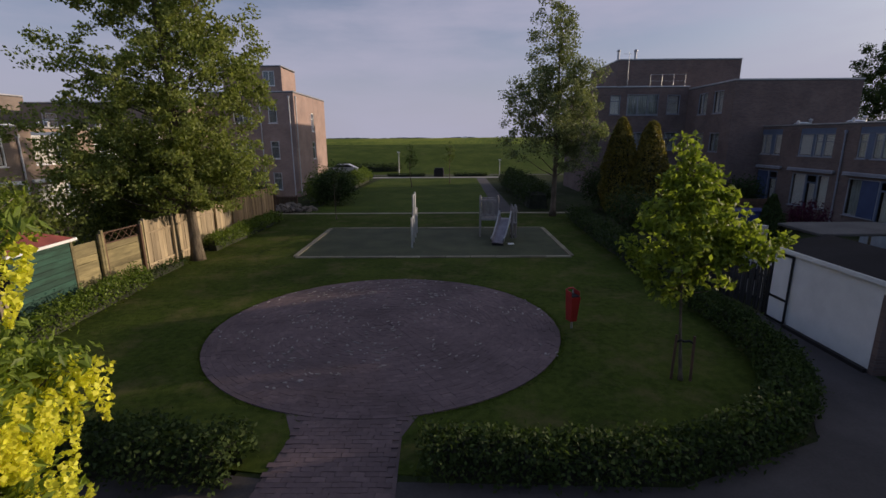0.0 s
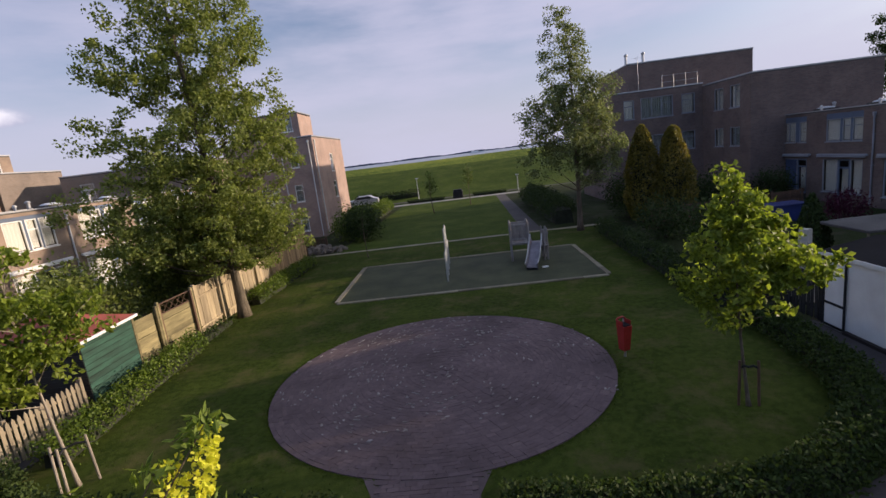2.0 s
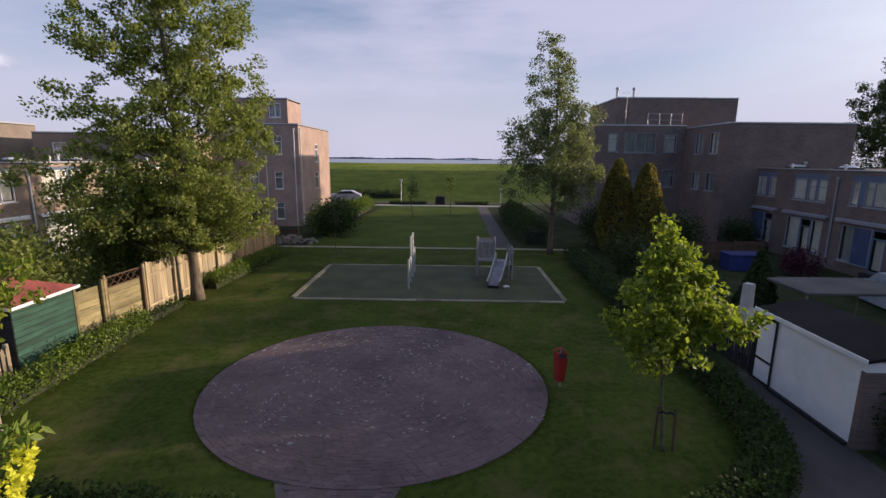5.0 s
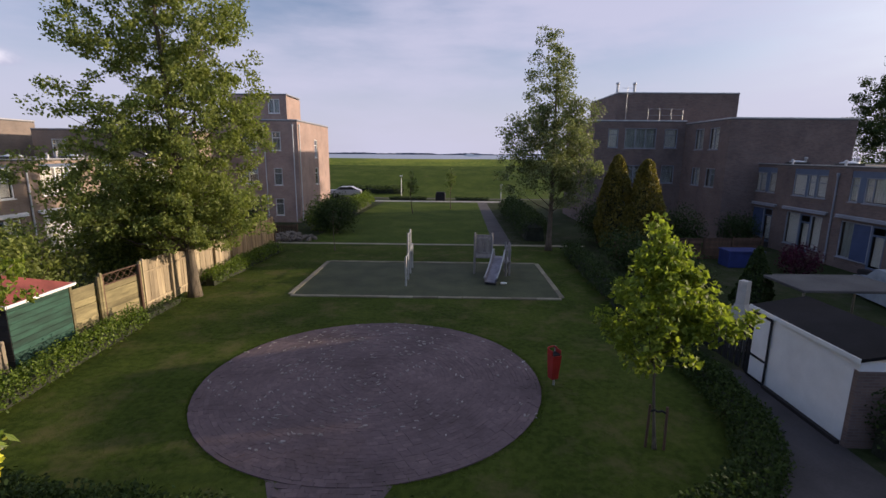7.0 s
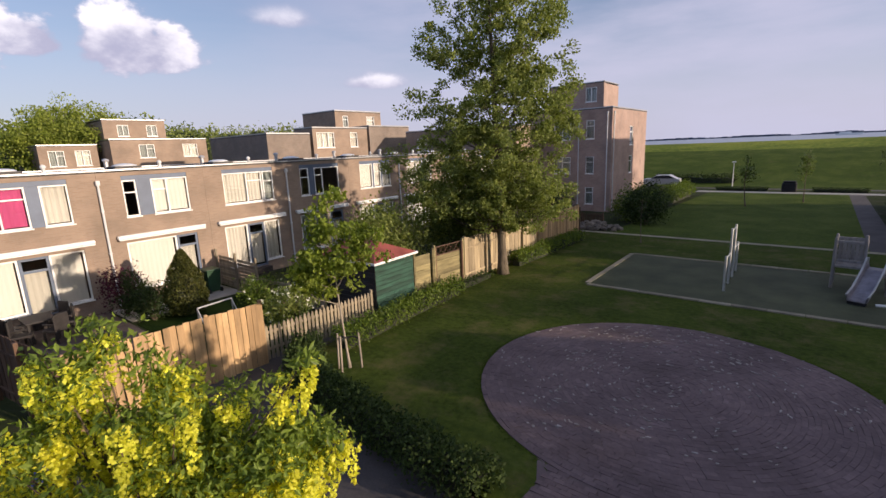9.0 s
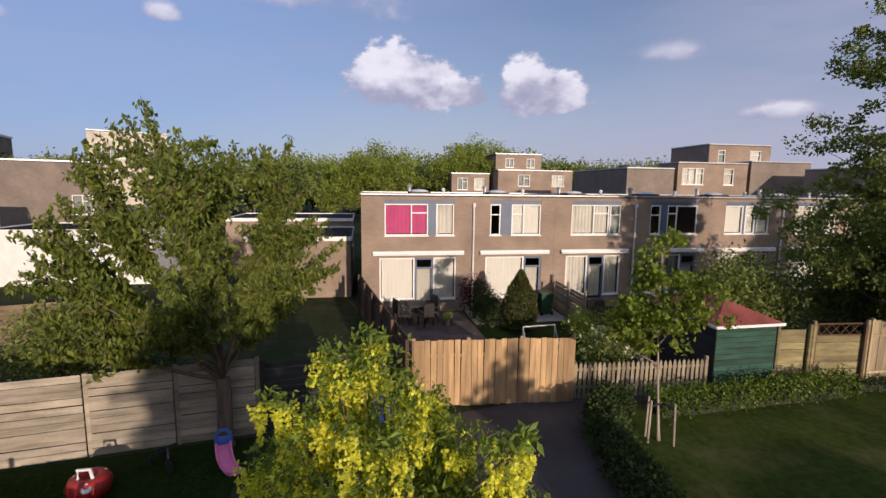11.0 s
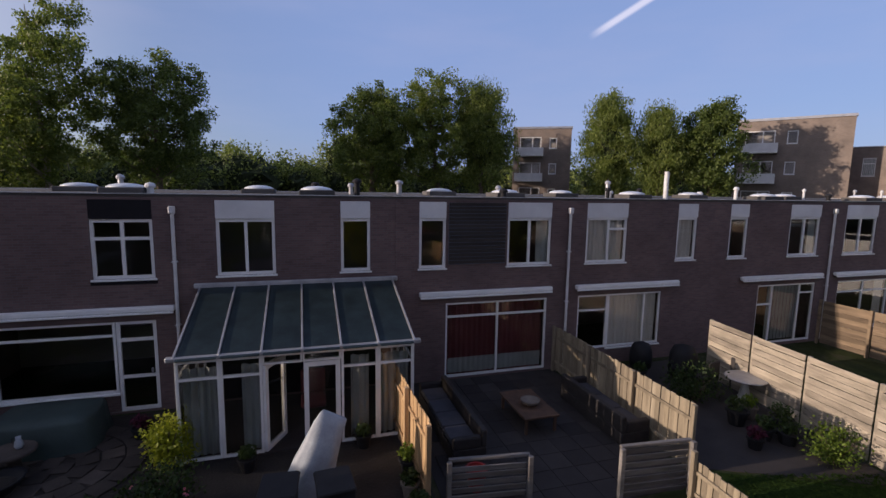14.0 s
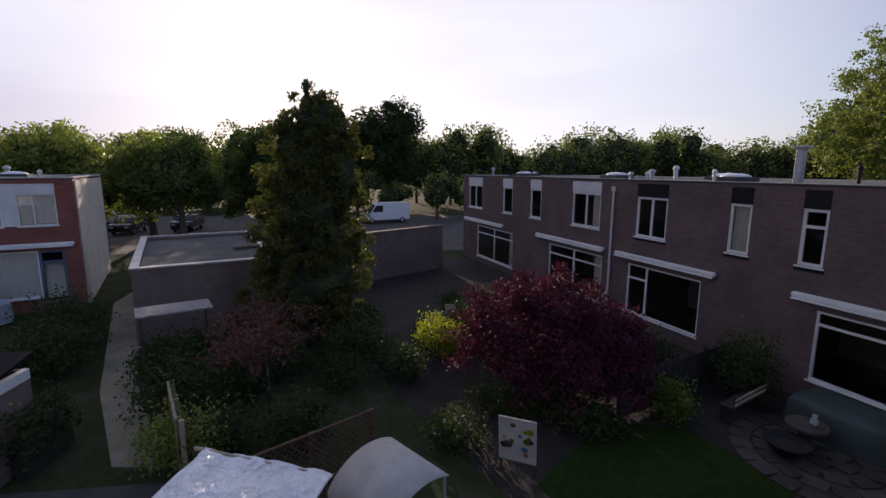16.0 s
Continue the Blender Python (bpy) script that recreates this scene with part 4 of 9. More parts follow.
        for j in range(3):
            vent_pipe(at_a(s0 + RNG.uniform(0.6, w - 0.6), RNG.uniform(-3.5, -0.9), H_A + 0.06), RNG.choice([0.2, 0.3, 0.42]), RNG.choice([0.05, 0.07, 0.09]), RNG.choice(["zinc", "pipe_white", "zinc", "black"]))
    vent_pipe(at_a(-5.0, -1.6, H_A + 0.06), 1.0, 0.085, "pipe_white", False, "flue", "tall white flue pipe on the flat roof")
    vent_pipe(at_a(-2.9, -2.2, H_A + 0.06), 0.55, 0.07, "zinc")
    st = thing("chimney", "grey square chimney stack on the flat roof", "chimney", at_a(16.95, -2.0, H_A + 0.06))
    part("shaft", Shape().box(-0.1, 0.1, -0.1, 0.1, 0, 0.95, c=0.015), M["zinc"], st)
    part("cap", Shape().box(-0.19, 0.19, -0.19, 0.19, 1.0, 1.06, c=0.01).box(-0.1, 0.1, -0.1, 0.1, 0.95, 1.0), M["zinc"], st)


row_a()


def conservatory():
    ob = thing("conservatory", "white-framed lean-to conservatory with glass roof, one door ajar", "conservatory", at_a(5.6, 0.0))
    w, d, e, t = 4.85, 2.8, 2.3, 3.15
    part("plinth", Shape().box(0, w, 0.01, d, 0, 0.06), M["slab"], ob)
    roof = part("roof", Shape().box(-0.15, w + 0.15, 0.02, 0.14, t - 0.02, t + 0.1, c=0.02).box(-0.15, w + 0.15, d - 0.02, d + 0.12, e - 0.06, e + 0.03, c=0.02), M["zinc"], ob, "pale wall plate and gutter")
    up = math.atan2(t - e, d)
    ln = math.hypot(t - e, d)
    for k in range(7):
        x = w * k / 6
        m = Matrix.Translation((x, d, e + 0.03)) @ Euler((math.pi - up, 0, 0)).to_matrix().to_4x4()
        rot = Matrix.Translation((x, 0.1, t)) @ Euler((-up, 0, 0)).to_matrix().to_4x4()
        part("rafter", Shape().box(-0.022, 0.022, 0, ln, -0.03, 0.04, c=0.006), M["zinc"], roof, m=rot)
        if k < 6:
            p = part("pane", Shape().box(0.034, w / 6 - 0.034, 0.02, ln + 0.1, 0.0, 0.012), M["glass_roof"], roof, "dusty greenish glass pane", m=rot)
    # front
    def glazed(m, x0, x1, z0, z1, name="glazed_panel", tr=0.0, tw=0.05, label=""):
        s, panes = bars(x0, x1, z0, z1, ((1.0, tr),), tw, -0.05, 0.02)
        o = part(name, s, M["white"], ob, label, m)
        for a, b, c, dd in panes:
            q = part("pane", Shape().box(a, b, -0.02, -0.012, c, dd), M["glass"], o)
            q.visible_shadow = False
        return o
    mf = pose(0, d, 0)
    xs = [w * k / 6 for k in range(7)]
    for k in range(6):
        if k in (2, 3):
            glazed(mf, xs[k] + 0.003, xs[k + 1] - 0.003, 2.0, e - 0.09, tw=0.04)
        else:
            glazed(mf, xs[k] + 0.003, xs[k + 1] - 0.003, 0.06, e - 0.09, tr=0.16)
    glazed(mf, xs[2] + 0.02, xs[3] - 0.02, 0.07, 1.98, "door", tw=0.1, label="closed white glazed door")
    opened = Matrix.Translation((xs[4] - 0.02, d, 0)) @ Euler((0, 0, radians(-118))).to_matrix().to_4x4()
    dr = glazed(opened, 0.0, 0.8, 0.07, 1.98, "door", tw=0.1, label="white glazed door standing ajar")
    part("door_handle", Shape().box(0.72, 0.75, 0.02, 0.07, 1.0, 1.15, c=0.008), M["black"], dr)
    for x in (0.0, w):
        side = pose(x, 0, 0, 0, 0, 90)
        for j in range(3):
            s, panes = bars(0.05 + j * 0.9, 0.05 + (j + 1) * 0.9 - 0.006, 0.06, e - 0.1, ((1.0, 0.16),), 0.05, -0.03, 0.03)
            o = part("glazed_panel", s, M["white"], ob, "", side)
            for a, b, c, dd in panes:
                part("pane", Shape().box(a, b, -0.006, 0.002, c, dd), M["glass"], o)
        part("gable", Shape().add([(x - 0.02, 0.05, e - 0.08), (x - 0.02, d, e - 0.08), (x - 0.02, 0.05, t - 0.05), (x + 0.02, 0.05, e - 0.08), (x + 0.02, d, e - 0.08), (x + 0.02, 0.05, t - 0.05)], [(0, 1, 2), (3, 5, 4), (0, 3, 4, 1), (1, 4, 5, 2), (2, 5, 3, 0)]), M["glass_roof"], ob)
    for a, b in ((0.1, 0.75), (w - 0.8, w - 0.1), (1.0, 1.4), (w - 1.6, w - 1.2)):
        hang(ob, pose(0, d, 0), a, b, 0.1, 2.0, "curtain_grey", y=-0.14, amp=0.05)
    part("chair", Shape().box(1.9, 2.5, 1.0, 1.6, 0.35, 0.5, c=0.05).box(1.9, 2.5, 0.9, 1.02, 0.5, 1.1, c=0.05), M["curtain_red"], ob, "dark red padded seat inside")


conservatory()


# -- the sunlit row with blue panels (row B), and its mirror across the park (row C) --
def blue_house(row_m, s0, s1, k, brick, h, left, right, sunny, band="panel_blue"):
    w = s1 - s0
    ob = thing("row_house", "two-storey %s brick row house with %s window band" % ("red" if brick == "brick_red" else "tan" if sunny else "shaded brown", "white" if band == "panel_white" else "grey-blue"), "house", row_m @ pose(s0, 0, 0), "blue-panelled row houses " + ("in the sun" if sunny else "in the shade"))
    m = pose(0, 0, 0)
    q = w / 4.2
    u0, u1 = 0.75 * q, 3.35 * q
    # houses out of the sun get the white with shade in its colour
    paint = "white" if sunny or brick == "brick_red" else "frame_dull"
    l0, l1 = 0.65 * q, 3.55 * q
    holes = [(u0, u1, 3.5, h - 0.14), (l0, l1, 0.35, 2.5)]
    shell(ob, m, w, 9.0, h, brick, holes, left=left, right=right)
    wz = 4.9 if sunny else 4.75
    part("panel", Shape().box(u0, u1, -0.1, -0.02, wz + 0.004, h - 0.144), M[band], ob, "painted panel")
    span = u1 - u0
    styles = {0: [(0.0, 0.62, ((0.62, 0), (0.38, 0.25)), "curtain_pink" if k == 0 else "curtain"), (0.74, 1.0, ((1.0, 0.0),), "curtain")],
              1: [(0.0, 0.2, ((1.0, 0.3),), None), (0.42, 1.0, ((0.4, 0.28), (0.6, 0)), "blind")],
              2: [(0.0, 0.76, ((0.6, 0), (0.4, 0.25)), "curtain"), (0.78, 1.0, ((1.0, 0.3),), "curtain_grey")],
              3: [(0.0, 0.22, ((1.0, 0.3),), None), (0.36, 1.0, ((0.3, 0.25), (0.7, 0)), None)],
              4: [(0.0, 0.4, ((1.0, 0),), "blind"), (0.45, 0.68, ((1.0, 0.3),), "blind"), (0.72, 1.0, ((1.0, 0.3),), "blind")]}[k % 5]
    last = 0.0
    for a, b, lights, cur in styles:
        # seen from outside, the list runs from the house's right to its left in local x
        x0, x1 = u1 - span * b, u1 - span * a
        window(ob, m, x0, x1, 3.5, wz, tuple(reversed(lights)), paint, t=0.05)
        cur = cur or (None if sunny else "curtain")
        if cur:
            hang(ob, m, x0 + 0.06, x1 - 0.06, 3.58, wz - 0.06, cur, -0.15 if sunny else -0.1, 0.006 if cur in ("blind", "curtain_pink") else 0.02)
        if a - last > 0.03:
            part("panel", Shape().box(u1 - span * a + 0.004, u1 - span * last - 0.004, -0.1, -0.02, 3.5, wz), M[band], ob, "painted panel")
        last = b
    # ground floor: big window and a door
    d0, d1 = (l0, l0 + 0.85) if k % 2 else (l0 + (l1 - l0) * 0.3, l0 + (l1 - l0) * 0.3 + 0.85)
    for a, b in ((l0, d0), (d1, l1)):
        if b - a > 0.3:
            window(ob, m, a + 0.003, b - 0.003, 0.6, 2.5, ((1.0, 0.0),), paint, t=0.06)
            part("wall", Shape().box(a, b, -0.2, -0.03, 0.35, 0.545), M[brick], ob)
            if not sunny and b - a > 1.2 and brick != "brick_red":
                part("panel", Shape().box(a + 0.06, a + (b - a) * 0.55, -0.028, -0.012, 0.6, 2.44), M["panel_door"], ob, "dull blue boarded panel")
            hang(ob, m, a + 0.1, b - 0.1, 0.65, 2.42, ("blind", "blind", "curtain", "curtain_grey", "blind")[k % 5], -0.16, (0.006, 0.006, 0.025, 0.02, 0.006)[k % 5])
    dr = part("door", bars(d0 + 0.003, d1 - 0.003, 0.35, 2.5, ((1.0, 0.18),), 0.09)[0], M["panel_blue"], ob, "grey-framed glazed garden door")
    part("pane", Shape().box(d0 + 0.1, d1 - 0.1, -0.07, -0.062, 0.45, 2.4), M["glass"], dr)
    hang(ob, m, d0 + 0.1, d1 - 0.1, 0.5, 2.0, "blind", amp=0.01)
    part("step", Shape().box(d0, d1, 0.0, 0.3, 0.0, 0.33), M["slab"], ob)
    awning(ob, m, l0 - 0.35, l1 + 0.3, 2.68, paint)
    if k % 2 == 0:
        downpipe(ob, m, 0.0, 0.1, h - 0.35, "pipe_white" if sunny else "frame_dull")
    vent_pipe(row_m @ pose(s0 + 1.2, -1.2, h + 0.06), 0.25, 0.06, "pipe_white")
    vent_pipe(row_m @ pose(s0 + 2.6, -3.0, h + 0.06), 0.4, 0.09, "zinc")
    roof_dome(row_m @ pose(s0 + 2.2, -2.2, h + 0.06))
    return ob


ROW_B = pose(-20.6, 0, 0, 0, 0, -90)
B_EDGES = [-34.5, -30.4, -26.3, -22.3, -18.2, -14.1, -10.05, -6.15, -1.15]
for k, (a, b) in enumerate(zip(B_EDGES, B_EDGES[1:])):
    blue_house(ROW_B, a, b, (7 - k), "brick_b", 5.22, k == 0, k == 7, True)
ROW_C = pose(20.4, 0, 0, 0, 0, 90)
C_EDGES = [21.4, 25.3, 29.4, 33.4]
for k, (a, b) in enumerate(zip(C_EDGES, C_EDGES[1:])):
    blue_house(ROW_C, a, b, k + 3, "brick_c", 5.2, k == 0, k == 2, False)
ROW_D = pose(20.2, 14.2, 0, 0, 0, 114)
blue_house(ROW_D, 0.0, 3.4, 1, "brick_red", 5.3, True, True, False, "panel_white")
# thin pale skin over the red brick end wall
solid("wall_gable", Shape().box(-0.05, -0.003, -8.9, -0.25, 0, 5.26), M["brick_pale"], "pale end wall of the corner house", "wall", ROW_D, kind="structure")


# -- stepped three-storey blocks --
def block(name, label, m, w, d, h, brick, front=(), right=(), left=(), pent=None, group="stepped blocks of flats"):
    """front is local y = 0; right is local x = w; left is x = 0. Windows: (x0, x1, z0, z1)."""
    ob = thing(name, label, "building", m, group)
    part("wall", wall_shape(w - 0.24, h, [o[:4] for o in front], x0=0.24), M[brick], ob)
    mr = pose(w, 0, 0, 0, 0, -90)
    ml = pose(0, -d, 0, 0, 0, 90)
    part("wall", wall_shape(d, h, [o[:4] for o in right]), M[brick], ob, m=mr)
    part("wall", wall_shape(d, h, [o[:4] for o in left]), M[brick], ob, m=ml)
    part("wall", Shape().box(0.24, w - 0.24, -d, -d + 0.22, 0, h), M[brick], ob)
    part("core", Shape().box(0.3, w - 0.3, -d + 0.3, -1.0, 0.05, h - 0.05), M["inside"], ob)
    part("roof", Shape().box(0, w, -d, 0, h + 0.004, h + 0.07), M["roof"], ob)
    for r in ((-0.03, w + 0.03, -0.12, 0.03), (-0.03, w + 0.03, -d - 0.03, -d + 0.12), (-0.03, 0.12, -d + 0.123, -0.123), (w - 0.12, w + 0.03, -d + 0.123, -0.123)):
        part("roof_edge", Shape().box(*r, h + 0.074, h + 0.16), M["roof_edge"], ob)
    for mm, lst in ((pose(0, 0, 0), front), (mr, right), (ml, left)):
        for o in lst:
            n = max(1, round((o[1] - o[0]) / 0.75))
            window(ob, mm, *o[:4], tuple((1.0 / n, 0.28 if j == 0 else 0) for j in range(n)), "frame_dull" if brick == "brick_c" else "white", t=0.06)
            if len(o) < 5:
                hang(ob, mm, o[0] + 0.08, o[1] - 0.08, o[2] + 0.07, o[3] - 0.07, "curtain_grey")
            if len(o) > 4:
                hang(ob, mm, o[0] + 0.08, o[1] - 0.08, o[2] + 0.07, o[3] - 0.07, o[4])
    if pent:
        px0, px1, py0, py1, ph, pw = pent
        top = part("penthouse", wall_shape(px1 - px0, ph, [o[:4] for o in pw]), M[brick], ob, "set-back upper storey", pose(px0, py1, h + 0.06))
        for r in ((px0, px0 + 0.2, py0, py1 - 0.243), (px1 - 0.2, px1, py0, py1 - 0.243), (px0, px1, py0 - 0.2, py0 - 0.003)):
            part("wall", Shape().box(*r, h + 0.074, h + ph), M[brick], ob)
        part("roof", Shape().box(px0, px1, py0 - 0.2, py1, h + ph + 0.064, h + ph + 0.12), M["roof"], ob)
        for r in ((px0 - 0.04, px1 + 0.04, py1 - 0.1, py1 + 0.04), (px0 - 0.04, px0 + 0.1, py0 - 0.2, py1 - 0.103), (px1 - 0.1, px1 + 0.04, py0 - 0.2, py1 - 0.103)):
            part("roof_edge", Shape().box(*r, h + ph + 0.124, h + ph + 0.19), M["roof_edge"], ob)
        for o in pw:
            window(ob, pose(px0, py1, h + 0.06), *o[:4], ((0.5, 0), (0.5, 0)), t=0.06)
            hang(ob, pose(px0, py1, h + 0.06), o[0] + 0.08, o[1] - 0.08, o[2] + 0.07, o[3] - 0.07, "curtain_grey", -0.15)
    return ob


# far right of the park: front faces the camera (-y); local x runs towards -x
block("apartment_block", "shaded brown brick three-storey block with flat roof", pose(18.19, 38.0, 0, 0, 0, 180), 7.09, 9.0, 8.3, "brick_c",
      front=[(0.6, 1.6, 6.35, 7.8, "curtain"), (2.25, 4.7, 6.3, 7.85), (5.2, 6.0, 6.35, 7.8, "blind"), (0.6, 1.6, 3.6, 5.0), (2.3, 4.6, 3.6, 5.0), (2.3, 4.6, 0.9, 2.3)])
block("apartment_block", "brown brick three-storey block with a blank end wall", pose(18.2, 32.0, 0, 0, 0, 90), 6.0, 8.2, 8.1, "brick_c",
      front=[(3.2, 4.4, 6.2, 7.7, "curtain"), (1.2, 2.4, 6.2, 7.7, "blind"), (1.2, 2.4, 3.6, 4.9), (3.2, 4.4, 3.6, 4.9, "curtain")],
      pent=None)
block("apartment_block", "dark brown brick upper storey block behind", pose(24.6, 42.5, 0, 0, 0, 180), 10.4, 8.0, 10.95, "brick_c")
for x in (14.8, 16.3):
    ob = thing("chimney", "white metal chimney pipe on the dark block", "chimney", pose(x, 44.5, 11.03))
    part("pipe", Shape().tube([(0, 0, 0), (0, 0, 0.95)], 0.11, 12), M["pipe_white"], ob)
    part("cap", Shape().lathe([(0.13, 0.953), (0.16, 0.99), (0.16, 1.1), (0.04, 1.18)], 14), M["zinc"], ob, smooth=True)
ob = thing("roof_railing", "thin steel railing round the roof edge", "railing", pose(15.4, 38.6, 8.38))
for k in range(4):
    part("post", Shape().tube([(k * 0.9, 0, 0), (k * 0.9, 0, 1.0)], 0.014, 6), M["pole"], ob)
for z in (0.5, 0.98):
    part("rail", Shape().tube([(0, -0.03, z), (2.7, -0.03, z)], 0.012, 6), M["pole"], ob)
ob = thing("antenna", "thin aerial mast on the flat roof", "antenna", pose(14.2, 40.2, 8.38))
part("mast", Shape().tube([(0, 0, 0), (0, 0, 2.9)], 0.014, 6), M["pole"], ob)
for z in (2.3, 2.75):
    part("rod", Shape().tube([(-0.45, 0, z), (0.45, 0, z)], 0.012, 6), M["pole"], ob)
# far left of the park: lit flank towards the sun
flats = block("apartment_block", "pinkish tan brick three-storey block, its flank lit by the sun", pose(-12.6, 38.5, 0, 0, 0, 180), 7.5, 9.5, 8.2, "brick_pink",
      front=[(1.4, 2.1, 5.9, 7.4), (1.4, 2.1, 3.1, 4.5), (3.4, 4.9, 5.9, 7.4), (3.4, 4.9, 3.1, 4.5), (1.4, 2.1, 0.6, 2.0)],
      left=[(4.0, 4.9, 5.3, 6.9), (4.0, 4.9, 2.9, 4.4)],
      pent=(1.8, 6.8, -6.5, -3.0, 2.3, [(0.6, 1.6, 0.8, 2.0)]))
for x in (0.35, 2.7):
    downpipe(flats, pose(0, 0, 0), x, 0.1, 7.9)
downpipe(flats, pose(0, -9.5, 0, 0, 0, 90), 9.2, 0.1, 7.9)
block("apartment_block", "tan brick block with a blank shaded end wall", pose(-19.0, 34.6, 0, 0, 0, 180), 12.0, 9.0, 7.2, "brick_b",
      front=[(9.5, 10.6, 5.2, 6.6, "curtain")], left=[(2.5, 4.0, 4.9, 6.3, "curtain")])
block("apartment_block", "tan brick block with white blinds seen over the roofs", pose(-33.3, 31.7, 0, 0, 0, -90), 6.2, 2.5, 7.7, "brick_b",
      front=[(3.9, 5.8, 6.1, 7.4, "blind"), (1.2, 2.1, 6.1, 7.4, "curtain")])
block("apartment_block", "set-back tan brick top storey over the roofs", pose(-35.9, 36.2, 0, 0, 0, -90), 6.0, 5.0, 9.45, "brick_b",
      front=[(0.9, 2.0, 8.0, 9.1, "blind"), (4.4, 5.1, 8.0, 9.1)])
# these two take duller brick: shade on their walls put into colour
block("apartment_block", "shaded dull brick block beyond the roofs", pose(-33.3, 37.6, 0, 0, 0, -90), 5.6, 2.5, 7.9, "brick_flat")
block("apartment_block", "blank tan brick block over the roofs, dulled for shade", pose(-33.3, 25.2, 0, 0, 0, -90), 4.0, 9.0, 7.2, "brick_flat")
block("apartment_block", "far stepped tan brick houses over the roofs", pose(-52.0, 25.5, 0, 0, 0, -90), 9.0, 8.0, 7.6, "brick_b",
      front=[(1.0, 2.5, 5.9, 7.2, "blind"), (5.2, 6.6, 5.9, 7.2)], pent=(3.2, 8.8, -7.0, -1.8, 1.9, [(0.8, 1.8, 0.4, 1.5), (3.4, 4.4, 0.4, 1.5)]))
block("apartment_block", "far low tan brick houses over the roofs", pose(-54.0, 16.0, 0, 0, 0, -90), 4.5, 8.0, 7.2, "brick_b", front=[(0.6, 1.8, 5.4, 6.8, "blind"), (2.6, 3.8, 5.4, 6.8)])


def balcony_flats(m, w, label, d=10.0, h=13.2):
    ob = thing("apartment_building", label, "building", m, "four-storey flats behind the row")
    holes = []
    for f in range(4):
        z = 0.6 + f * 3.1
        for k in range(max(1, int(w / 7))):
            x = 0.8 + k * 7
            holes += [(w - x - 2.6, w - x, z + 0.3, z + 2.3), (w - x - 4.5, w - x - 3.6, z + 0.9, z + 2.2)]
    holes = [o for o in holes if o[0] > 0.3 and o[3] < h - 0.3]
    part("wall", wall_shape(w, h, holes), M["brick_flat"], ob)
    for r in ((0, 0.24, -d, -0.243), (w - 0.24, w, -d, -0.243), (0, w, -d - 0.2, -d - 0.003)):
        part("wall", Shape().box(*r, 0, h), M["brick_flat"], ob)
    part("core", Shape().box(0.3, w - 0.3, -d + 0.1, -1.2, 0, h - 0.1), M["inside"], ob)
    part("roof", Shape().box(-0.1, w + 0.1, -d, 0.1, h + 0.004, h + 0.25), M["roof_edge"], ob)
    for o in holes:
        wide = o[1] - o[0] > 2
        window(ob, pose(0, 0, 0), *o, ((0.4, 0), (0.6, 0)) if wide else ((1.0, 0),), t=0.09)
        if wide:
            b = part("balcony", Shape().box(o[0] - 0.3, o[1] + 0.5, 0.003, 1.3, o[2] - 0.35, o[2] - 0.15), M["white"], ob, "white balcony slab with railing")
            part("railing", Shape().box(o[0] - 0.3, o[1] + 0.5, 1.2, 1.26, o[2] - 0.15, o[2] + 0.65), M["panel_white"], b)
            part("railing", Shape().box(o[0] - 0.3, o[0] - 0.24, 0.05, 1.197, o[2] - 0.15, o[2] + 0.65), M["panel_white"], b)
    return ob


balcony_flats(pose(-17.4, -56.2, 0, 0, 0, -14), 7.0, "tan brick flats with white balconies behind trees")
balcony_flats(pose(-40.7, -43.0, 0, 0, 0, -37.5), 9.6, "tan brick four-storey flats with balconies")
balcony_flats(pose(-72.0, -44.5, 0, 0, 0, 18), 21.0, "long brown flats with balconies farther off", 5.0, 11.3)
block("apartment_block", "low tan brick block beside the far flats", pose(-47.0, -41.5, 0, 0, 0, -45), 6.5, 5.0, 10.4, "brick_flat", front=[(3.8, 4.8, 7.6, 9.4)])
block("apartment_block", "long pale building over the garage roofs", pose(-64.0, -22.5, 0, 0, 0, -65), 8.0, 6.0, 11.6, "brick_pale", front=[(0.5, 3.5, 8.6, 9.8), (4.2, 7.5, 8.6, 9.8)])
block("apartment_block", "low tan brick building behind the garages", pose(-37.6, -17.2, 0, 0, 0, -65), 5.6, 5.0, 7.0, "brick_flat", front=[(0.6, 1.8, 3.4, 4.8)])
block("apartment_block", "low brick block with glazed top floor", pose(-47.5, -36.5, 0, 0, 0, -45), 5.5, 6.0, 9.6, "brick_c", front=[(0.5, 5.0, 7.2, 8.9)])

# -- low garages and the brick garden wall --
def low_garage():
    ob = thing("garage_block", "low flat-roofed brick garages with pale roof edge", "garage", pose(15.4, 9.8, 0, 0, 0, -66))
    w, d, h = 4.6, 8.0, 2.55
    for r in ((0, w, -0.2, 0), (0, 0.2, 0.003, d), (w - 0.2, w, 0.003, d), (0.203, w - 0.203, d - 0.2, d)):
        part("wall", Shape().box(*r, 0, h), M["brick_c"], ob)
    part("roof", Shape().box(0.2, w - 0.2, 0.0, d - 0.2, h - 0.2, h - 0.12), M["roof"], ob)
    for r in ((-0.04, w + 0.04, -0.24, 0.02), (-0.04, 0.22, 0.023, d), (w - 0.22, w + 0.04, 0.023, d), (-0.04, w + 0.04, d + 0.003, d + 0.2)):
        part("roof_edge", Shape().box(*r, h + 0.004, h + 0.06), M["zinc"], ob, "pale metal roof rim")


low_garage()
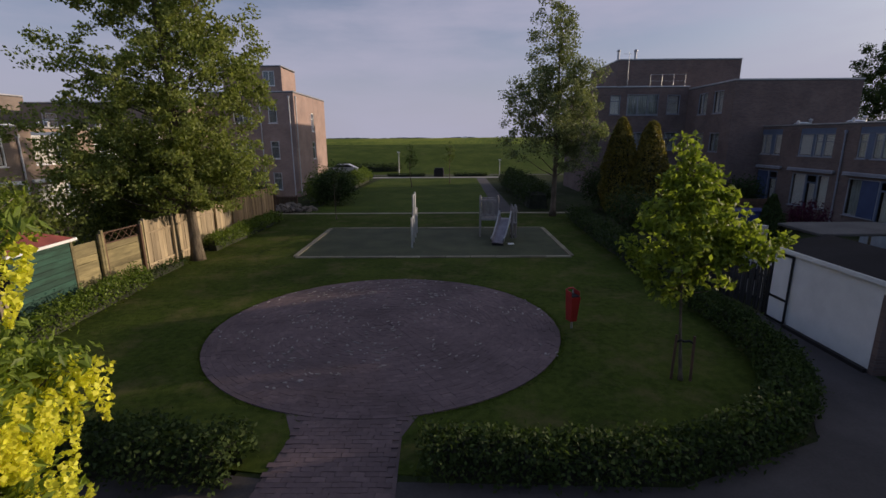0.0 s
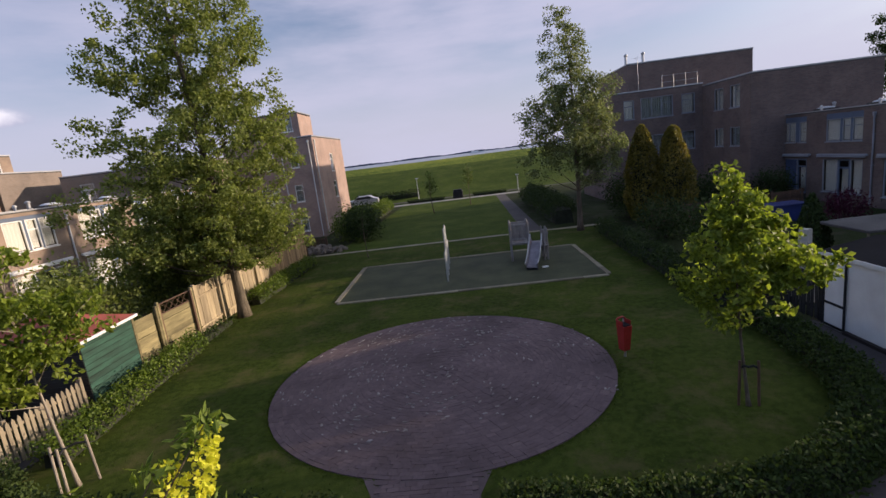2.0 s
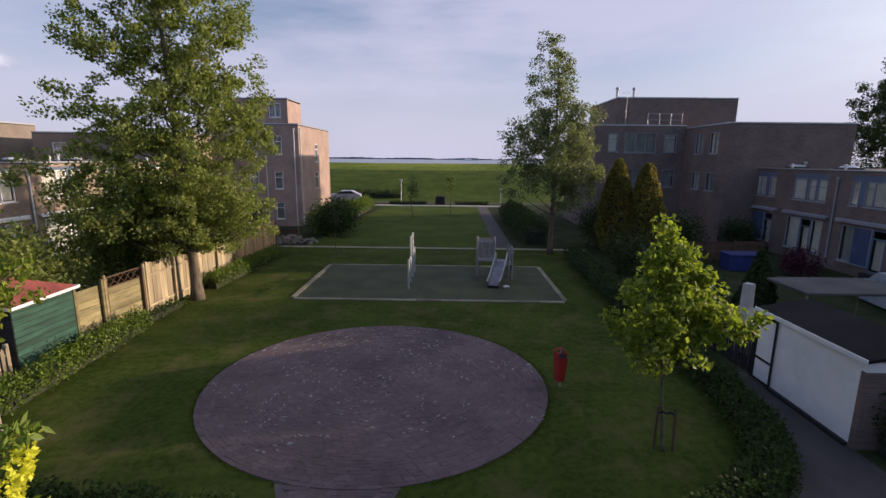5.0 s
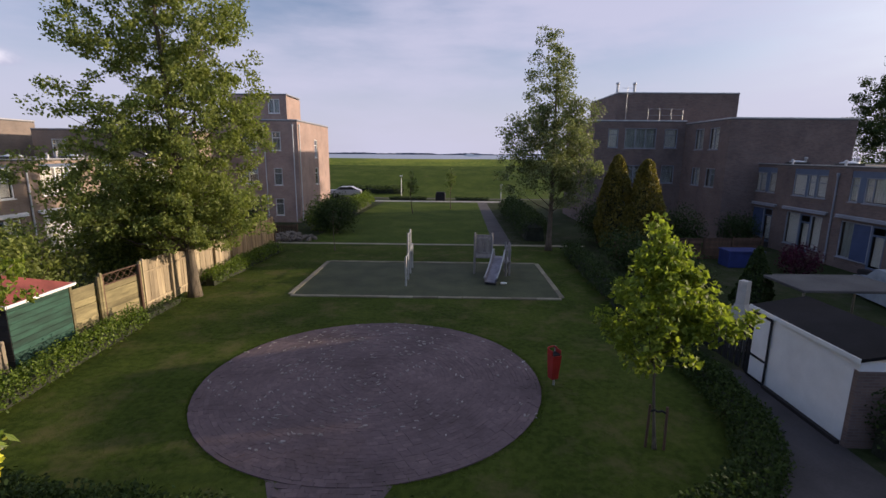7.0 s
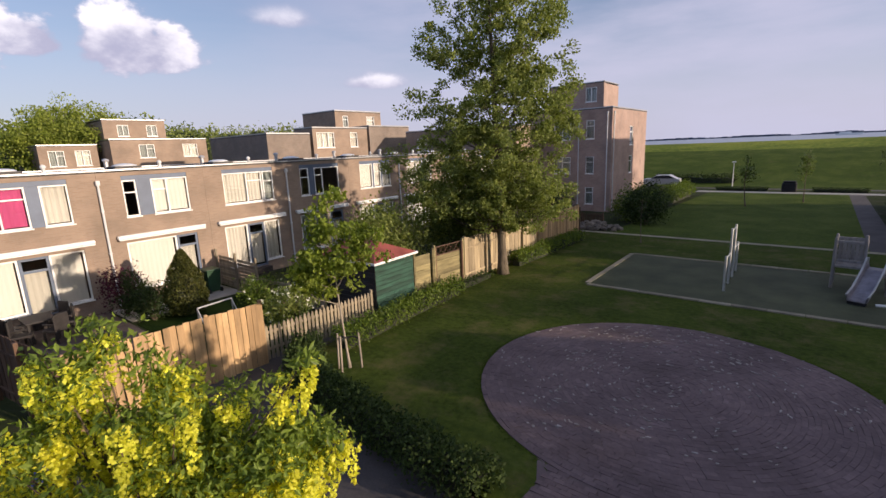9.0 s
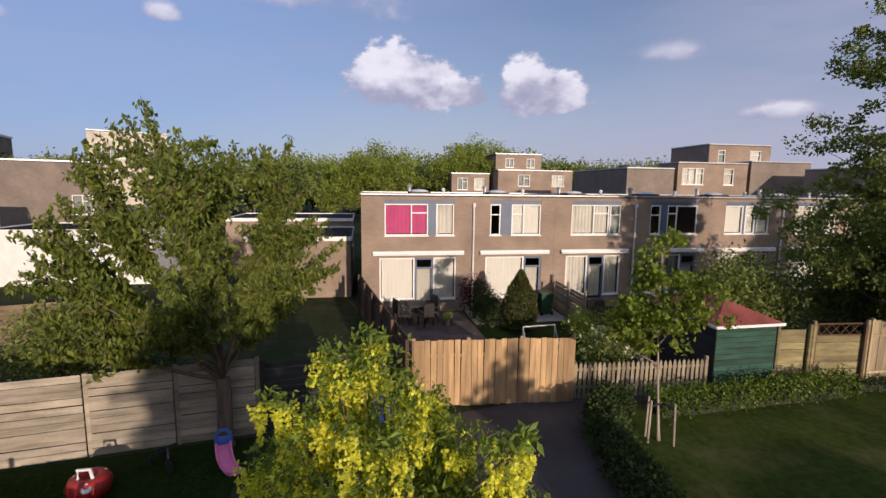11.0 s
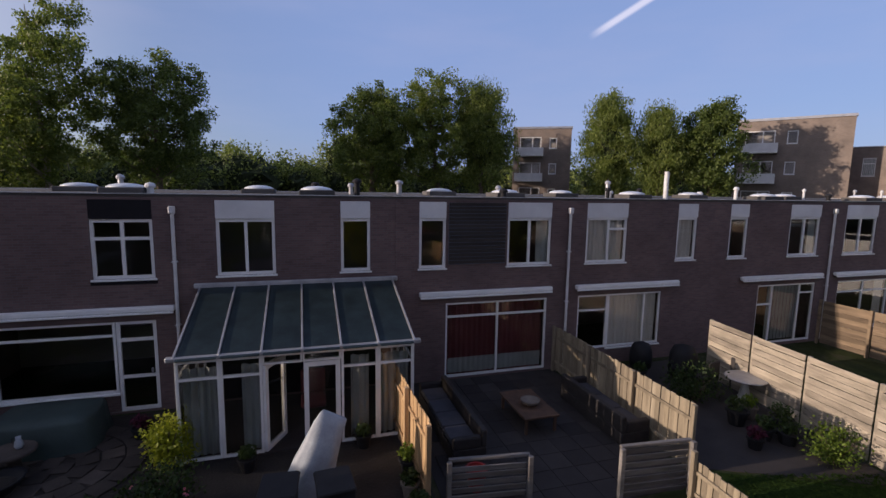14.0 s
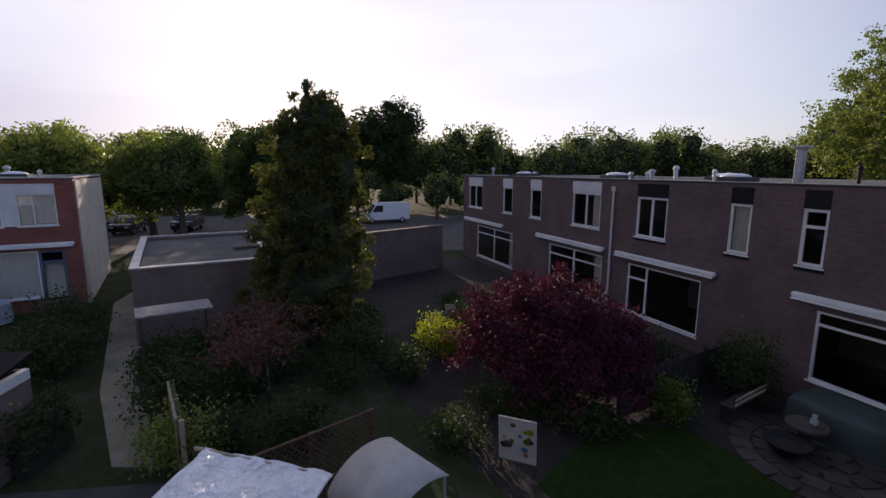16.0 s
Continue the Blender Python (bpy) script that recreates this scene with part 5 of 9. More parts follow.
solid("wall_garden", Shape().box(0, 12.0, -0.22, 0, 0, 2.5).box(-0.03, 12.03, -0.26, 0.04, 2.504, 2.58), M["brick_c"], "tall brown brick garden wall with coping", "wall", pose(19.8, 8.0, 0, 0, 0, -52), kind="structure")


# ---- plants ----
def leaf_quads(centres, length, width, rng, droop=0.0, flat=0.0):
    """Rhombic leaves at the centres, turned at random; droop lets tips hang, flat lays them level."""
    n = len(centres)
    u = rng.normal(size=(n, 3))
    u[:, 2] = u[:, 2] * (1 - flat) - droop
    u /= np.linalg.norm(u, axis=1)[:, None] + 1e-9
    w = rng.normal(size=(n, 3))
    w[:, 2] *= 1 - flat
    v = np.cross(u, w)
    v /= np.linalg.norm(v, axis=1)[:, None] + 1e-9
    k = rng.uniform(0.65, 1.25, (n, 1))
    u, v = u * k * length / 2, v * k * width / 2
    return np.stack([centres - u, centres + v - 0.1 * u, centres + u, centres - v - 0.1 * u], axis=1)


def folded_leaves(centres, length, width, rng, droop=0.0):
    """Pointed leaves folded along the midrib, two quads each."""
    q = leaf_quads(centres, length, width, rng, droop)
    base, a, tip, b = q[:, 0], q[:, 1], q[:, 2], q[:, 3]
    nrm = np.cross(tip - base, a - b)
    nrm /= np.linalg.norm(nrm, axis=1)[:, None] + 1e-9
    mid = (base + tip) / 2 - nrm * width * 0.22
    tip = tip - nrm * length * 0.12
    return np.concatenate([np.stack([base, a, tip, mid], 1), np.stack([base, mid, tip, b], 1)])


def clump_points(blobs, n, rng, shell_power=0.45, rough=0.35, even=1.0, upper=0.0):
    """Uneven points in a set of ellipsoids (x, y, z, rx, ry, rz), denser towards their skins."""
    vol = np.array([b[3] * b[4] * b[5] for b in blobs]) ** even
    pick = rng.choice(len(blobs), n, p=vol / vol.sum())
    b = np.array(blobs)[pick]
    d = rng.normal(size=(n, 3))
    d /= np.linalg.norm(d, axis=1)[:, None]
    d[:, 2] = np.where((d[:, 2] < -0.2) & (rng.random(n) < upper), -d[:, 2], d[:, 2])
    r = rng.uniform(0.05, 1, n) ** shell_power
    lump = np.array([1 + rough * noise.noise(Vector((x * 2.3 + s, y * 2.3, z * 2.3))) for (x, y, z), s in zip(d, pick * 7.1)])
    return b[:, :3] + d * b[:, 3:] * (r * lump)[:, None]


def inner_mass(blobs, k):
    """Ragged lumps well inside the leaves; they stand for a dense crown's inner shade."""
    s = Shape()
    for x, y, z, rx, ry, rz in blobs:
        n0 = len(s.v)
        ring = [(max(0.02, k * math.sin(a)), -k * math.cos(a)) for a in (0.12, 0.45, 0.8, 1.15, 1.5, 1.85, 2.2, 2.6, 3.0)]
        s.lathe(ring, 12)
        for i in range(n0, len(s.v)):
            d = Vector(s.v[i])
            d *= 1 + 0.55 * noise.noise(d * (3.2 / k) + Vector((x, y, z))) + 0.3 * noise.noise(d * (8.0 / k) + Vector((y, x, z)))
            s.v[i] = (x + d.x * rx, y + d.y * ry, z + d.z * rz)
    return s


def tree(name, label, base, trunk_h, trunk_r, blobs, clumps, per, spread, leaf, mat, seed, bark="bark", category="tree", droop=0.2, limbs=26, top=None, group="", kind="", power=0.45, folded=False, core=0.0):
    rng = np.random.default_rng(seed)
    ob = thing(name, label, category, pose(base[0], base[1], 0), group, kind)
    rel = [(b[0] - base[0], b[1] - base[1], *b[2:]) for b in blobs]
    pts = clump_points(rel, clumps, rng, power, 0.35, 0.72 if leaf[0] >= 0.25 else 1.0)
    hi = top or max(b[2] + b[5] for b in rel) * 0.93
    lean = rng.normal(size=2) * 0.1
    bx, by = np.mean([b[0] for b in rel]), np.mean([b[1] for b in rel])
    path = [(bx * (t ** 1.4) + lean[0] * math.sin(3 * t), by * (t ** 1.4) + lean[1] * math.sin(2.5 * t), hi * t) for t in (0, 0.04, 0.12, 0.25, 0.4, 0.55, 0.7, 0.85, 1.0)]
    rad = [trunk_r * 1.5, trunk_r * 1.12] + [max(0.012, trunk_r * (1 - 0.93 * t)) for t in (0.12, 0.25, 0.4, 0.55, 0.7, 0.85, 1.0)]
    wood = Shape().tube(path, rad, 10)
    part("trunk", wood, M[bark], ob, smooth=True)
    order = rng.permutation(len(pts))[:limbs]
    for i in order:
        p = pts[i]
        t0 = min(0.9, max(trunk_h / hi, (p[2] - 0.35 * math.hypot(p[0] - bx, p[1] - by)) / hi - 0.06))
        a = Vector((bx * (t0 ** 1.4) + lean[0] * math.sin(3 * t0), by * (t0 ** 1.4) + lean[1] * math.sin(2.5 * t0), hi * t0))
        e = Vector(p)
        r0 = max(0.012, trunk_r * 0.3 * (1 - t0))
        mid = a.lerp(e, 0.5) + Vector((rng.normal() * 0.1, rng.normal() * 0.1, -0.06 * (e - a).length))
        part("branch", Shape().tube([a, a.lerp(mid, 0.5), mid, mid.lerp(e, 0.5), e], [r0, r0 * 0.8, r0 * 0.6, r0 * 0.4, max(0.005, r0 * 0.15)], 6), M[bark], ob, smooth=True)
    size = spread * rng.uniform(0.6, 1.35, clumps)
    c = np.repeat(pts, per, axis=0) + np.clip(rng.normal(size=(clumps * per, 3)), -1.5, 1.5) * np.repeat(size, per)[:, None] * np.array([0.5, 0.5, 0.42])
    c = c[c[:, 2] > 0.15]
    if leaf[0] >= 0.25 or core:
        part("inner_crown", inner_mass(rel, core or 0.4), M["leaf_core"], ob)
    part("crown", quads("crown", (folded_leaves if folded else leaf_quads)(c, leaf[0], leaf[1], rng, droop), M[mat]), None, ob)
    return ob


def bush(name, label, at, r, h, n, leaf, mat, seed, category="shrub", group="", flowers=None, droop=0.0):
    rng = np.random.default_rng(seed)
    ob = thing(name, label, category, pose(at[0], at[1], 0), group)
    stems = Shape()
    for k in range(7):
        a = k * 2.4
        stems.tube([(0.05 * math.cos(a), 0.05 * math.sin(a), 0), (0.3 * r * math.cos(a), 0.3 * r * math.sin(a), 0.45 * h), (0.62 * r * math.cos(a + 0.3), 0.62 * r * math.sin(a + 0.3), 0.8 * h)], [0.022, 0.016, 0.006], 6)
    part("woody_base", stems, M["bark"], ob)
    blobs = [(0, 0, h * 0.5, r * 0.85, r * 0.85, h * 0.5)] + [(r * 0.5 * math.cos(a), r * 0.5 * math.sin(a), h * rng.uniform(0.35, 0.62), r * 0.5, r * 0.5, h * 0.36) for a in rng.uniform(0, 6.3, 4)]
    c = clump_points(blobs, n // 8, rng, 0.4, 0.3)
    c = np.repeat(c, 8, axis=0) + rng.normal(size=(len(c) * 8, 3)) * 0.07 * (1 + r)
    c = c[c[:, 2] > 0.03]
    part("leaves", quads("leaves", leaf_quads(c, leaf, leaf * 0.55, rng, droop), M[mat]), None, ob)
    if flowers:
        f = clump_points([(b[0], b[1], b[2] + 0.05, b[3] * 1.05, b[4] * 1.05, b[5] * 1.05) for b in blobs], flowers[1], rng, 0.15, 0.3)
        f = f[f[:, 2] > h * 0.3]
        f = np.repeat(f, 6, axis=0) + rng.normal(size=(len(f) * 6, 3)) * 0.03
        part("flowers", quads("flowers", leaf_quads(f, 0.07, 0.06, rng), M[flowers[0]]), None, ob)
    return ob


def hedge(label, pts, width, height, density, leaf, mat, seed, category="hedge", ragged=0.16):
    rng = np.random.default_rng(seed)
    ob = thing("hedge", label, category, pose(pts[0][0], pts[0][1], 0))
    o = np.array(pts[0])
    core, out, first, last = Shape(), [], None, 0
    for a, b in zip(pts, pts[1:]):
        a, b = np.array(a, float) - o, np.array(b, float) - o
        ln = np.linalg.norm(b - a)
        t = (b - a) / ln
        nrm = np.array([-t[1], t[0]])
        steps = max(2, int(ln / 0.5))
        for i in range(steps + 1):
            w, h = width * 0.27 * rng.uniform(0.8, 1.1), height * rng.uniform(0.5, 0.68)
            p = a + t * (0.15 + (ln - 0.3) * i / steps)
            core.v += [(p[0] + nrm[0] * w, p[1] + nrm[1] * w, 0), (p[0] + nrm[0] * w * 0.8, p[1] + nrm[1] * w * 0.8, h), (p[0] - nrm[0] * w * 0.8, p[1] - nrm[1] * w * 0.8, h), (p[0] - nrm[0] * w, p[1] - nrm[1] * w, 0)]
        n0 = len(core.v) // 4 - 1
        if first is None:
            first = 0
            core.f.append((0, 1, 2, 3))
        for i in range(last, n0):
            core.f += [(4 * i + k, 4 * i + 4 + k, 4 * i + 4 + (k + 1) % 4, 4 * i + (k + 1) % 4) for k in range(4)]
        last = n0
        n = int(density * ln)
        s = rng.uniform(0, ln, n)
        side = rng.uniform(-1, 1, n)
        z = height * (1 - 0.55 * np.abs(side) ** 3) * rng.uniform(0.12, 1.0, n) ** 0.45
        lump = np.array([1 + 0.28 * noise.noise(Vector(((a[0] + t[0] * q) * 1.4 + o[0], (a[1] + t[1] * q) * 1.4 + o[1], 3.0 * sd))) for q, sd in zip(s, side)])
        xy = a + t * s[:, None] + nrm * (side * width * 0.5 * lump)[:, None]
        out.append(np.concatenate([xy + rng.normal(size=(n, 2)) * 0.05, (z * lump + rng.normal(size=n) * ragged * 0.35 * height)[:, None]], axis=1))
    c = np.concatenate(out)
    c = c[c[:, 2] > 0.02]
    # one dark solid stands for the shade between the hedge's twigs
    part("core", core, M["twig_shade"], ob)
    part("leaves", quads("leaves", leaf_quads(c, leaf, leaf * 0.6, rng, 0.0), M[mat]), None, ob)
    return ob


def cone_tree(name, label, base, h, r, n, mat, seed, leaf=0.16, lean=0.0, shape=0.8, group=""):
    """A dense upright conifer made of small sprays."""
    rng = np.random.default_rng(seed)
    ob = thing(name, label, "conifer", pose(base[0], base[1], 0), group)
    part("trunk", Shape().tube([(0, 0, 0), (0, 0, h * 0.5), (lean, 0, h * 0.93)], [r * 0.1, r * 0.07, 0.015], 8), M["bark"], ob)
    u = rng.uniform(0.02, 1, n)
    a = rng.uniform(0, 2 * math.pi, n)
    prof = r * np.clip((1 - u) ** shape * (0.55 + 1.6 * u.clip(0, 0.28)), 0, None)
    lump = np.array([1 + 0.3 * noise.noise(Vector((1.6 * math.cos(x), 1.6 * math.sin(x), 5 * y + seed))) + 0.12 * noise.noise(Vector((5 * math.cos(x), 5 * math.sin(x), 16 * y))) for x, y in zip(a, u)])
    rr = prof * lump * rng.uniform(0.5, 1.0, n) ** 0.35 + 0.03
    c = np.stack([rr * np.cos(a) + lean * u, rr * np.sin(a), u * h + 0.1], axis=1)
    part("crown", quads("crown", leaf_quads(c, leaf * 1.6, leaf * 0.6, rng, -0.7), M[mat]), None, ob)
    # dark solid cone for the shade within the sprays
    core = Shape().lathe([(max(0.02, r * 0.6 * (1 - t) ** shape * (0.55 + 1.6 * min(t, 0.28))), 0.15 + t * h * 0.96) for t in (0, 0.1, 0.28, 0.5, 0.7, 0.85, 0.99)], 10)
    part("core", core, M["twig_shade"], ob)
    return ob


def woods(label, spots, n_each, leaf, mat, seed, category="trees"):
    """Far belts of trees that nobody could count."""
    rng = np.random.default_rng(seed)
    out, stems, mass = [], Shape(), []
    for x, y, r, h in spots:
        blobs = [(x, y, h * 0.52, r, r, h * 0.46)] + [(x + rng.normal() * r * 0.55, y + rng.normal() * r * 0.55, h * rng.uniform(0.4, 0.75), r * 0.55, r * 0.55, h * 0.25) for _ in range(5)]
        c = clump_points(blobs, max(8, n_each // 16), rng, 0.22, 0.2, 0.7, 0.8)
        mass += blobs
        c = np.repeat(c, 15, axis=0) + np.clip(rng.normal(size=(len(c) * 15, 3)), -1.5, 1.5) * r * 0.11
        out.append(c[c[:, 2] > 0.2])
        stems.tube([(x, y, 0), (x, y, h * 0.6)], [0.25, 0.08], 6)
    ob = thing("woods", label, category, None, "", "stuff")
    part("crowns", quads("crowns", leaf_quads(np.concatenate(out), leaf, leaf * 0.7, rng, 0.1), M[mat]), None, ob)
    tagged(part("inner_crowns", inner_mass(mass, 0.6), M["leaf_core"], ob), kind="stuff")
    part("trunks", stems, M["bark"], ob)
    return ob


def blades(area, n, h, seed, keep=None):
    """Loose blades of grass over a rectangle."""
    rng = np.random.default_rng(seed)
    x, y = rng.uniform(area[0], area[1], n), rng.uniform(area[2], area[3], n)
    if keep is not None:
        ok = keep(x, y)
        x, y = x[ok], y[ok]
    n = len(x)
    a, l = rng.uniform(0, 6.28, n), rng.uniform(0.5, 1.2, n) * h
    lx, ly = rng.normal(size=n) * 1.3 * l, rng.normal(size=n) * 1.3 * l
    w = 0.012 + 0.01 * rng.random(n)
    dx, dy = np.cos(a) * w, np.sin(a) * w
    z = np.full(n, 0.018)
    return np.stack([np.stack([x - dx, y - dy, z], 1), np.stack([x + dx, y + dy, z], 1), np.stack([x + lx + dx * 0.3, y + ly + dy * 0.3, z + l * 0.4], 1), np.stack([x + lx - dx * 0.3, y + ly - dy * 0.3, z + l * 0.4], 1)], axis=1)


rng_rim = np.random.default_rng(77)


def on_lawn(x, y):
    inside = np.ones(len(x), bool)
    inside &= np.hypot(x - CIRCLE[0], (y - CIRCLE[1]) / OVAL) > CIRCLE_R - 0.03 - 0.16 * rng_rim.random(len(x)) ** 2
    flare = 0.9 * np.clip(y - 6.75, 0, 1) ** 2
    inside &= ~((x > -3.05 - flare) & (x < -1.2 + flare) & (y < 7.6))
    inside &= ~((x > -6.72) & (x < 4.62) & (y > 17.98) & (y < 24.42))
    inside &= y > 5.8 + np.clip(np.abs(x + 1.5) - 4.5, 0, 9) * 0.55
    return inside


tagged(new("grass", quads("grass", blades((-10.6, 6.7, 5.7, 28.7), 60000, 0.022, 5, on_lawn), M["blade"])), "short blades of grass on the lawn", "grass", kind="stuff")


def on_rim(x, y):
    d = np.hypot(x - CIRCLE[0], (y - CIRCLE[1]) / OVAL) - CIRCLE_R
    return (np.abs(d + 0.02) < 0.17 * rng_rim.random(len(x)) ** 1.5) & ~((x > -3.0) & (x < -1.25) & (y < 8.5))


tagged(new("grass", quads("grass", blades((-6.5, 2.5, 6.8, 15.4), 150000, 0.05, 6, on_rim), M["blade"])), "ragged grass creeping over the brick circle's edge", "grass", kind="stuff")

# the great tree by the left fence
tree("tree", "tall leafy poplar lit by low sun by the fence", (-10.35, 17.9), 1.9, 0.2,
     [(-10.2, 18.0, 6.2, 2.6, 2.6, 3.0), (-10.0, 18.0, 10.3, 2.3, 2.2, 3.2), (-11.9, 17.2, 5.2, 2.1, 2.0, 2.2), (-12.6, 16.9, 3.6, 1.9, 1.7, 1.6), (-8.5, 18.6, 7.2, 1.6, 1.6, 2.0), (-8.9, 18.4, 3.4, 1.5, 1.4, 1.5), (-10.2, 17.2, 3.1, 1.7, 1.4, 1.0), (-9.2, 17.6, 2.8, 1.1, 1.0, 0.9), (-11.4, 17.6, 3.3, 1.8, 1.7, 1.2), (-10.0, 18.6, 4.2, 1.8, 1.8, 1.4), (-10.2, 18, 13, 1.4, 1.4, 2.0), (-13.3, 16.7, 7.4, 1.2, 1.1, 1.1), (-12.4, 17.0, 9.8, 1.4, 1.3, 1.6), (-7.75, 18.9, 9.2, 1.0, 0.8, 0.5), (-14.2, 16.3, 4.8, 1.2, 1.1, 0.9), (-8.2, 18.6, 10.2, 0.9, 0.9, 1.2), (-13.0, 16.6, 3.4, 1.2, 1.1, 0.9), (-11.6, 17.4, 12.0, 0.9, 0.9, 1.1)],
     960, 92, 0.36, (0.125, 0.08), "leaf_oak", 21, "bark_mid", limbs=110, power=0.42)
tree("tree", "slender birch-like tree in the shade by the path", (5.9, 28.1), 2.4, 0.16,
     [(5.85, 28.0, 6.2, 2.3, 2.3, 3.0), (5.6, 28.0, 9.2, 1.5, 1.5, 2.6), (5.4, 28.1, 11.6, 0.8, 0.8, 1.4), (7.4, 27.6, 5.2, 1.5, 1.4, 1.7), (4.0, 28.3, 6.2, 1.4, 1.2, 1.9), (7.3, 27.8, 7.6, 1.1, 1.1, 1.3), (3.6, 28.2, 4.4, 1.2, 1.1, 1.1), (6.9, 27.7, 3.6, 1.5, 1.4, 1.2)],
     430, 84, 0.42, (0.135, 0.08), "leaf_birch", 22, limbs=40)


def stakes(ob, spots, h, strap, mat):
    for x, y in spots:
        part("stake", Shape().tube([(x, y, 0), (x * 0.9, y * 0.9, h)], 0.026, 8), M[mat], ob)
        part("strap", Shape().tube([(x * 0.92, y * 0.92, strap), (x * 0.4, y * 0.4, strap + 0.05), (0, 0, strap + 0.02)], 0.022, 6), M["black"], ob)



sap = tree("sapling", "young maple with fresh yellow-green leaves, staked", (4.07, 8.38), 1.5, 0.035,
           [(3.95, 8.4, 2.9, 1.0, 1.0, 0.95), (3.95, 8.4, 3.9, 0.55, 0.55, 0.75), (4.75, 8.1, 2.75, 0.65, 0.6, 0.5), (3.2, 8.7, 2.45, 0.5, 0.5, 0.4), (3.9, 8.4, 2.0, 0.6, 0.6, 0.4)], 125, 44, 0.23, (0.125, 0.09), "leaf_bright", 23, "bark_mid", limbs=40, droop=0.6, folded=True)
stakes(sap, [(-0.16, 0.05), (0.17, -0.04)], 0.95, 0.8, "wood_brown")
sap = tree("sapling", "young maple with loose green leaves, staked by the hedge", (-9.0, 7.75), 1.5, 0.035,
           [(-9.1, 7.6, 3.0, 0.95, 0.9, 0.9), (-9.2, 7.5, 4.0, 0.6, 0.6, 0.8), (-9.5, 7.1, 2.6, 0.6, 0.6, 0.6), (-8.5, 8.2, 3.3, 0.6, 0.6, 0.7)], 100, 40, 0.22, (0.125, 0.09), "leaf_bright", 24, "bark_pale", limbs=28, droop=0.6, folded=True)
stakes(sap, [(-0.2, -0.2), (0.28, 0.18), (0.05, -0.3)], 1.0, 0.85, "bark_pale")


def laburnum():
    """Leafy tufts at the ends of the boughs, each with a bunch of racemes hanging below."""
    base = (-3.75, 1.4)
    blobs = [(-3.4, 1.0, 3.85, 0.7, 0.6, 0.6), (-3.2, 2.0, 3.4, 0.45, 0.42, 0.62), (-2.85, 2.1, 3.55, 0.25, 0.23, 0.4), (-3.0, 1.5, 3.4, 0.42, 0.4, 0.6), (-3.8, 1.4, 3.5, 0.75, 0.7, 0.65), (-3.5, 0.5, 3.3, 0.6, 0.55, 0.7), (-4.2, 0.9, 2.9, 0.6, 0.6, 0.7), (-3.1, 0.7, 2.4, 0.8, 0.8, 0.7)]
    rng = np.random.default_rng(26)
    ob = thing("laburnum", "laburnum in full flower with hanging yellow racemes", "flowering tree", pose(base[0], base[1], 0))
    part("trunk", Shape().tube([(0, 0, 0), (0.03, 0, 0.1), (0.05, -0.04, 1.0), (0.15, 0.0, 2.2), (0.3, 0.0, 3.2)], [0.11, 0.08, 0.07, 0.05, 0.02], 10), M["bark"], ob, smooth=True)
    tufts = clump_points([(b[0] - base[0], b[1] - base[1], *b[2:]) for b in blobs], 118, rng, 0.3, 0.35)
    bough = clump_points([(1.15, 0.5, 3.3, 0.32, 0.4, 0.55), (1.25, 0.75, 3.7, 0.2, 0.25, 0.4)], 34, rng, 0.4, 0.3)
    crest = [[0.15, -0.15, 4.5], [0.12, -0.05, 4.33], [0.2, -0.45, 4.38], [0.05, -0.25, 4.2], [0.3, 0.1, 4.2]]
    tufts = np.concatenate([tufts, bough, crest, [[1.15, 0.58, 4.1], [1.3, 0.68, 4.2], [1.4, 0.66, 4.28]]])
    green, gold = [], []
    for q in tufts:
        tip = q[0] > 0.8 and q[2] > 4.05
        a = Vector((0.1, 0, min(2.6, q[2] * 0.5)))
        e = Vector(q)
        mid = a.lerp(e, 0.55) + Vector((0, 0, 0.12))
        part("branch", Shape().tube([a, a.lerp(mid, 0.6), mid, mid.lerp(e, 0.6), e], [0.015, 0.012, 0.009, 0.006, 0.003], 5), M["bark"], ob)
        r = 0.08 if tip else rng.uniform(0.1, 0.2)
        green.append(q + np.clip(rng.normal(size=(int(1000 * r ** 1.3), 3)), -1.8, 1.8) * np.array([r * 0.62, r * 0.62, r * 0.36]))
        for _ in range(2 if tip else rng.integers(2, 8)):
            p = q + rng.normal(size=3) * np.array([r * 0.6, r * 0.6, 0.05])
            n, ln = 110, rng.uniform(0.18, 0.4)
            t = rng.uniform(0, 1, n)
            rad = (0.062 * (1 - t) ** 0.6 + 0.005) * rng.uniform(0.5, 1, n)
            a2 = rng.uniform(0, 6.28, n)
            sway = rng.normal(size=2) * 0.04
            gold.append(np.stack([p[0] + rad * np.cos(a2) + sway[0] * t, p[1] + rad * np.sin(a2) + sway[1] * t, p[2] - 0.06 - ln * t], 1))
    part("crown", quads("crown", folded_leaves(np.concatenate(green), 0.07, 0.03, rng, 0.5), M["leaf_lab"]), None, ob)
    tagged(part("blossom", quads("blossom", leaf_quads(np.concatenate(gold), 0.034, 0.027, rng, 0.2), M["petal"]), None, ob, "hanging yellow flower racemes"), kind="stuff")


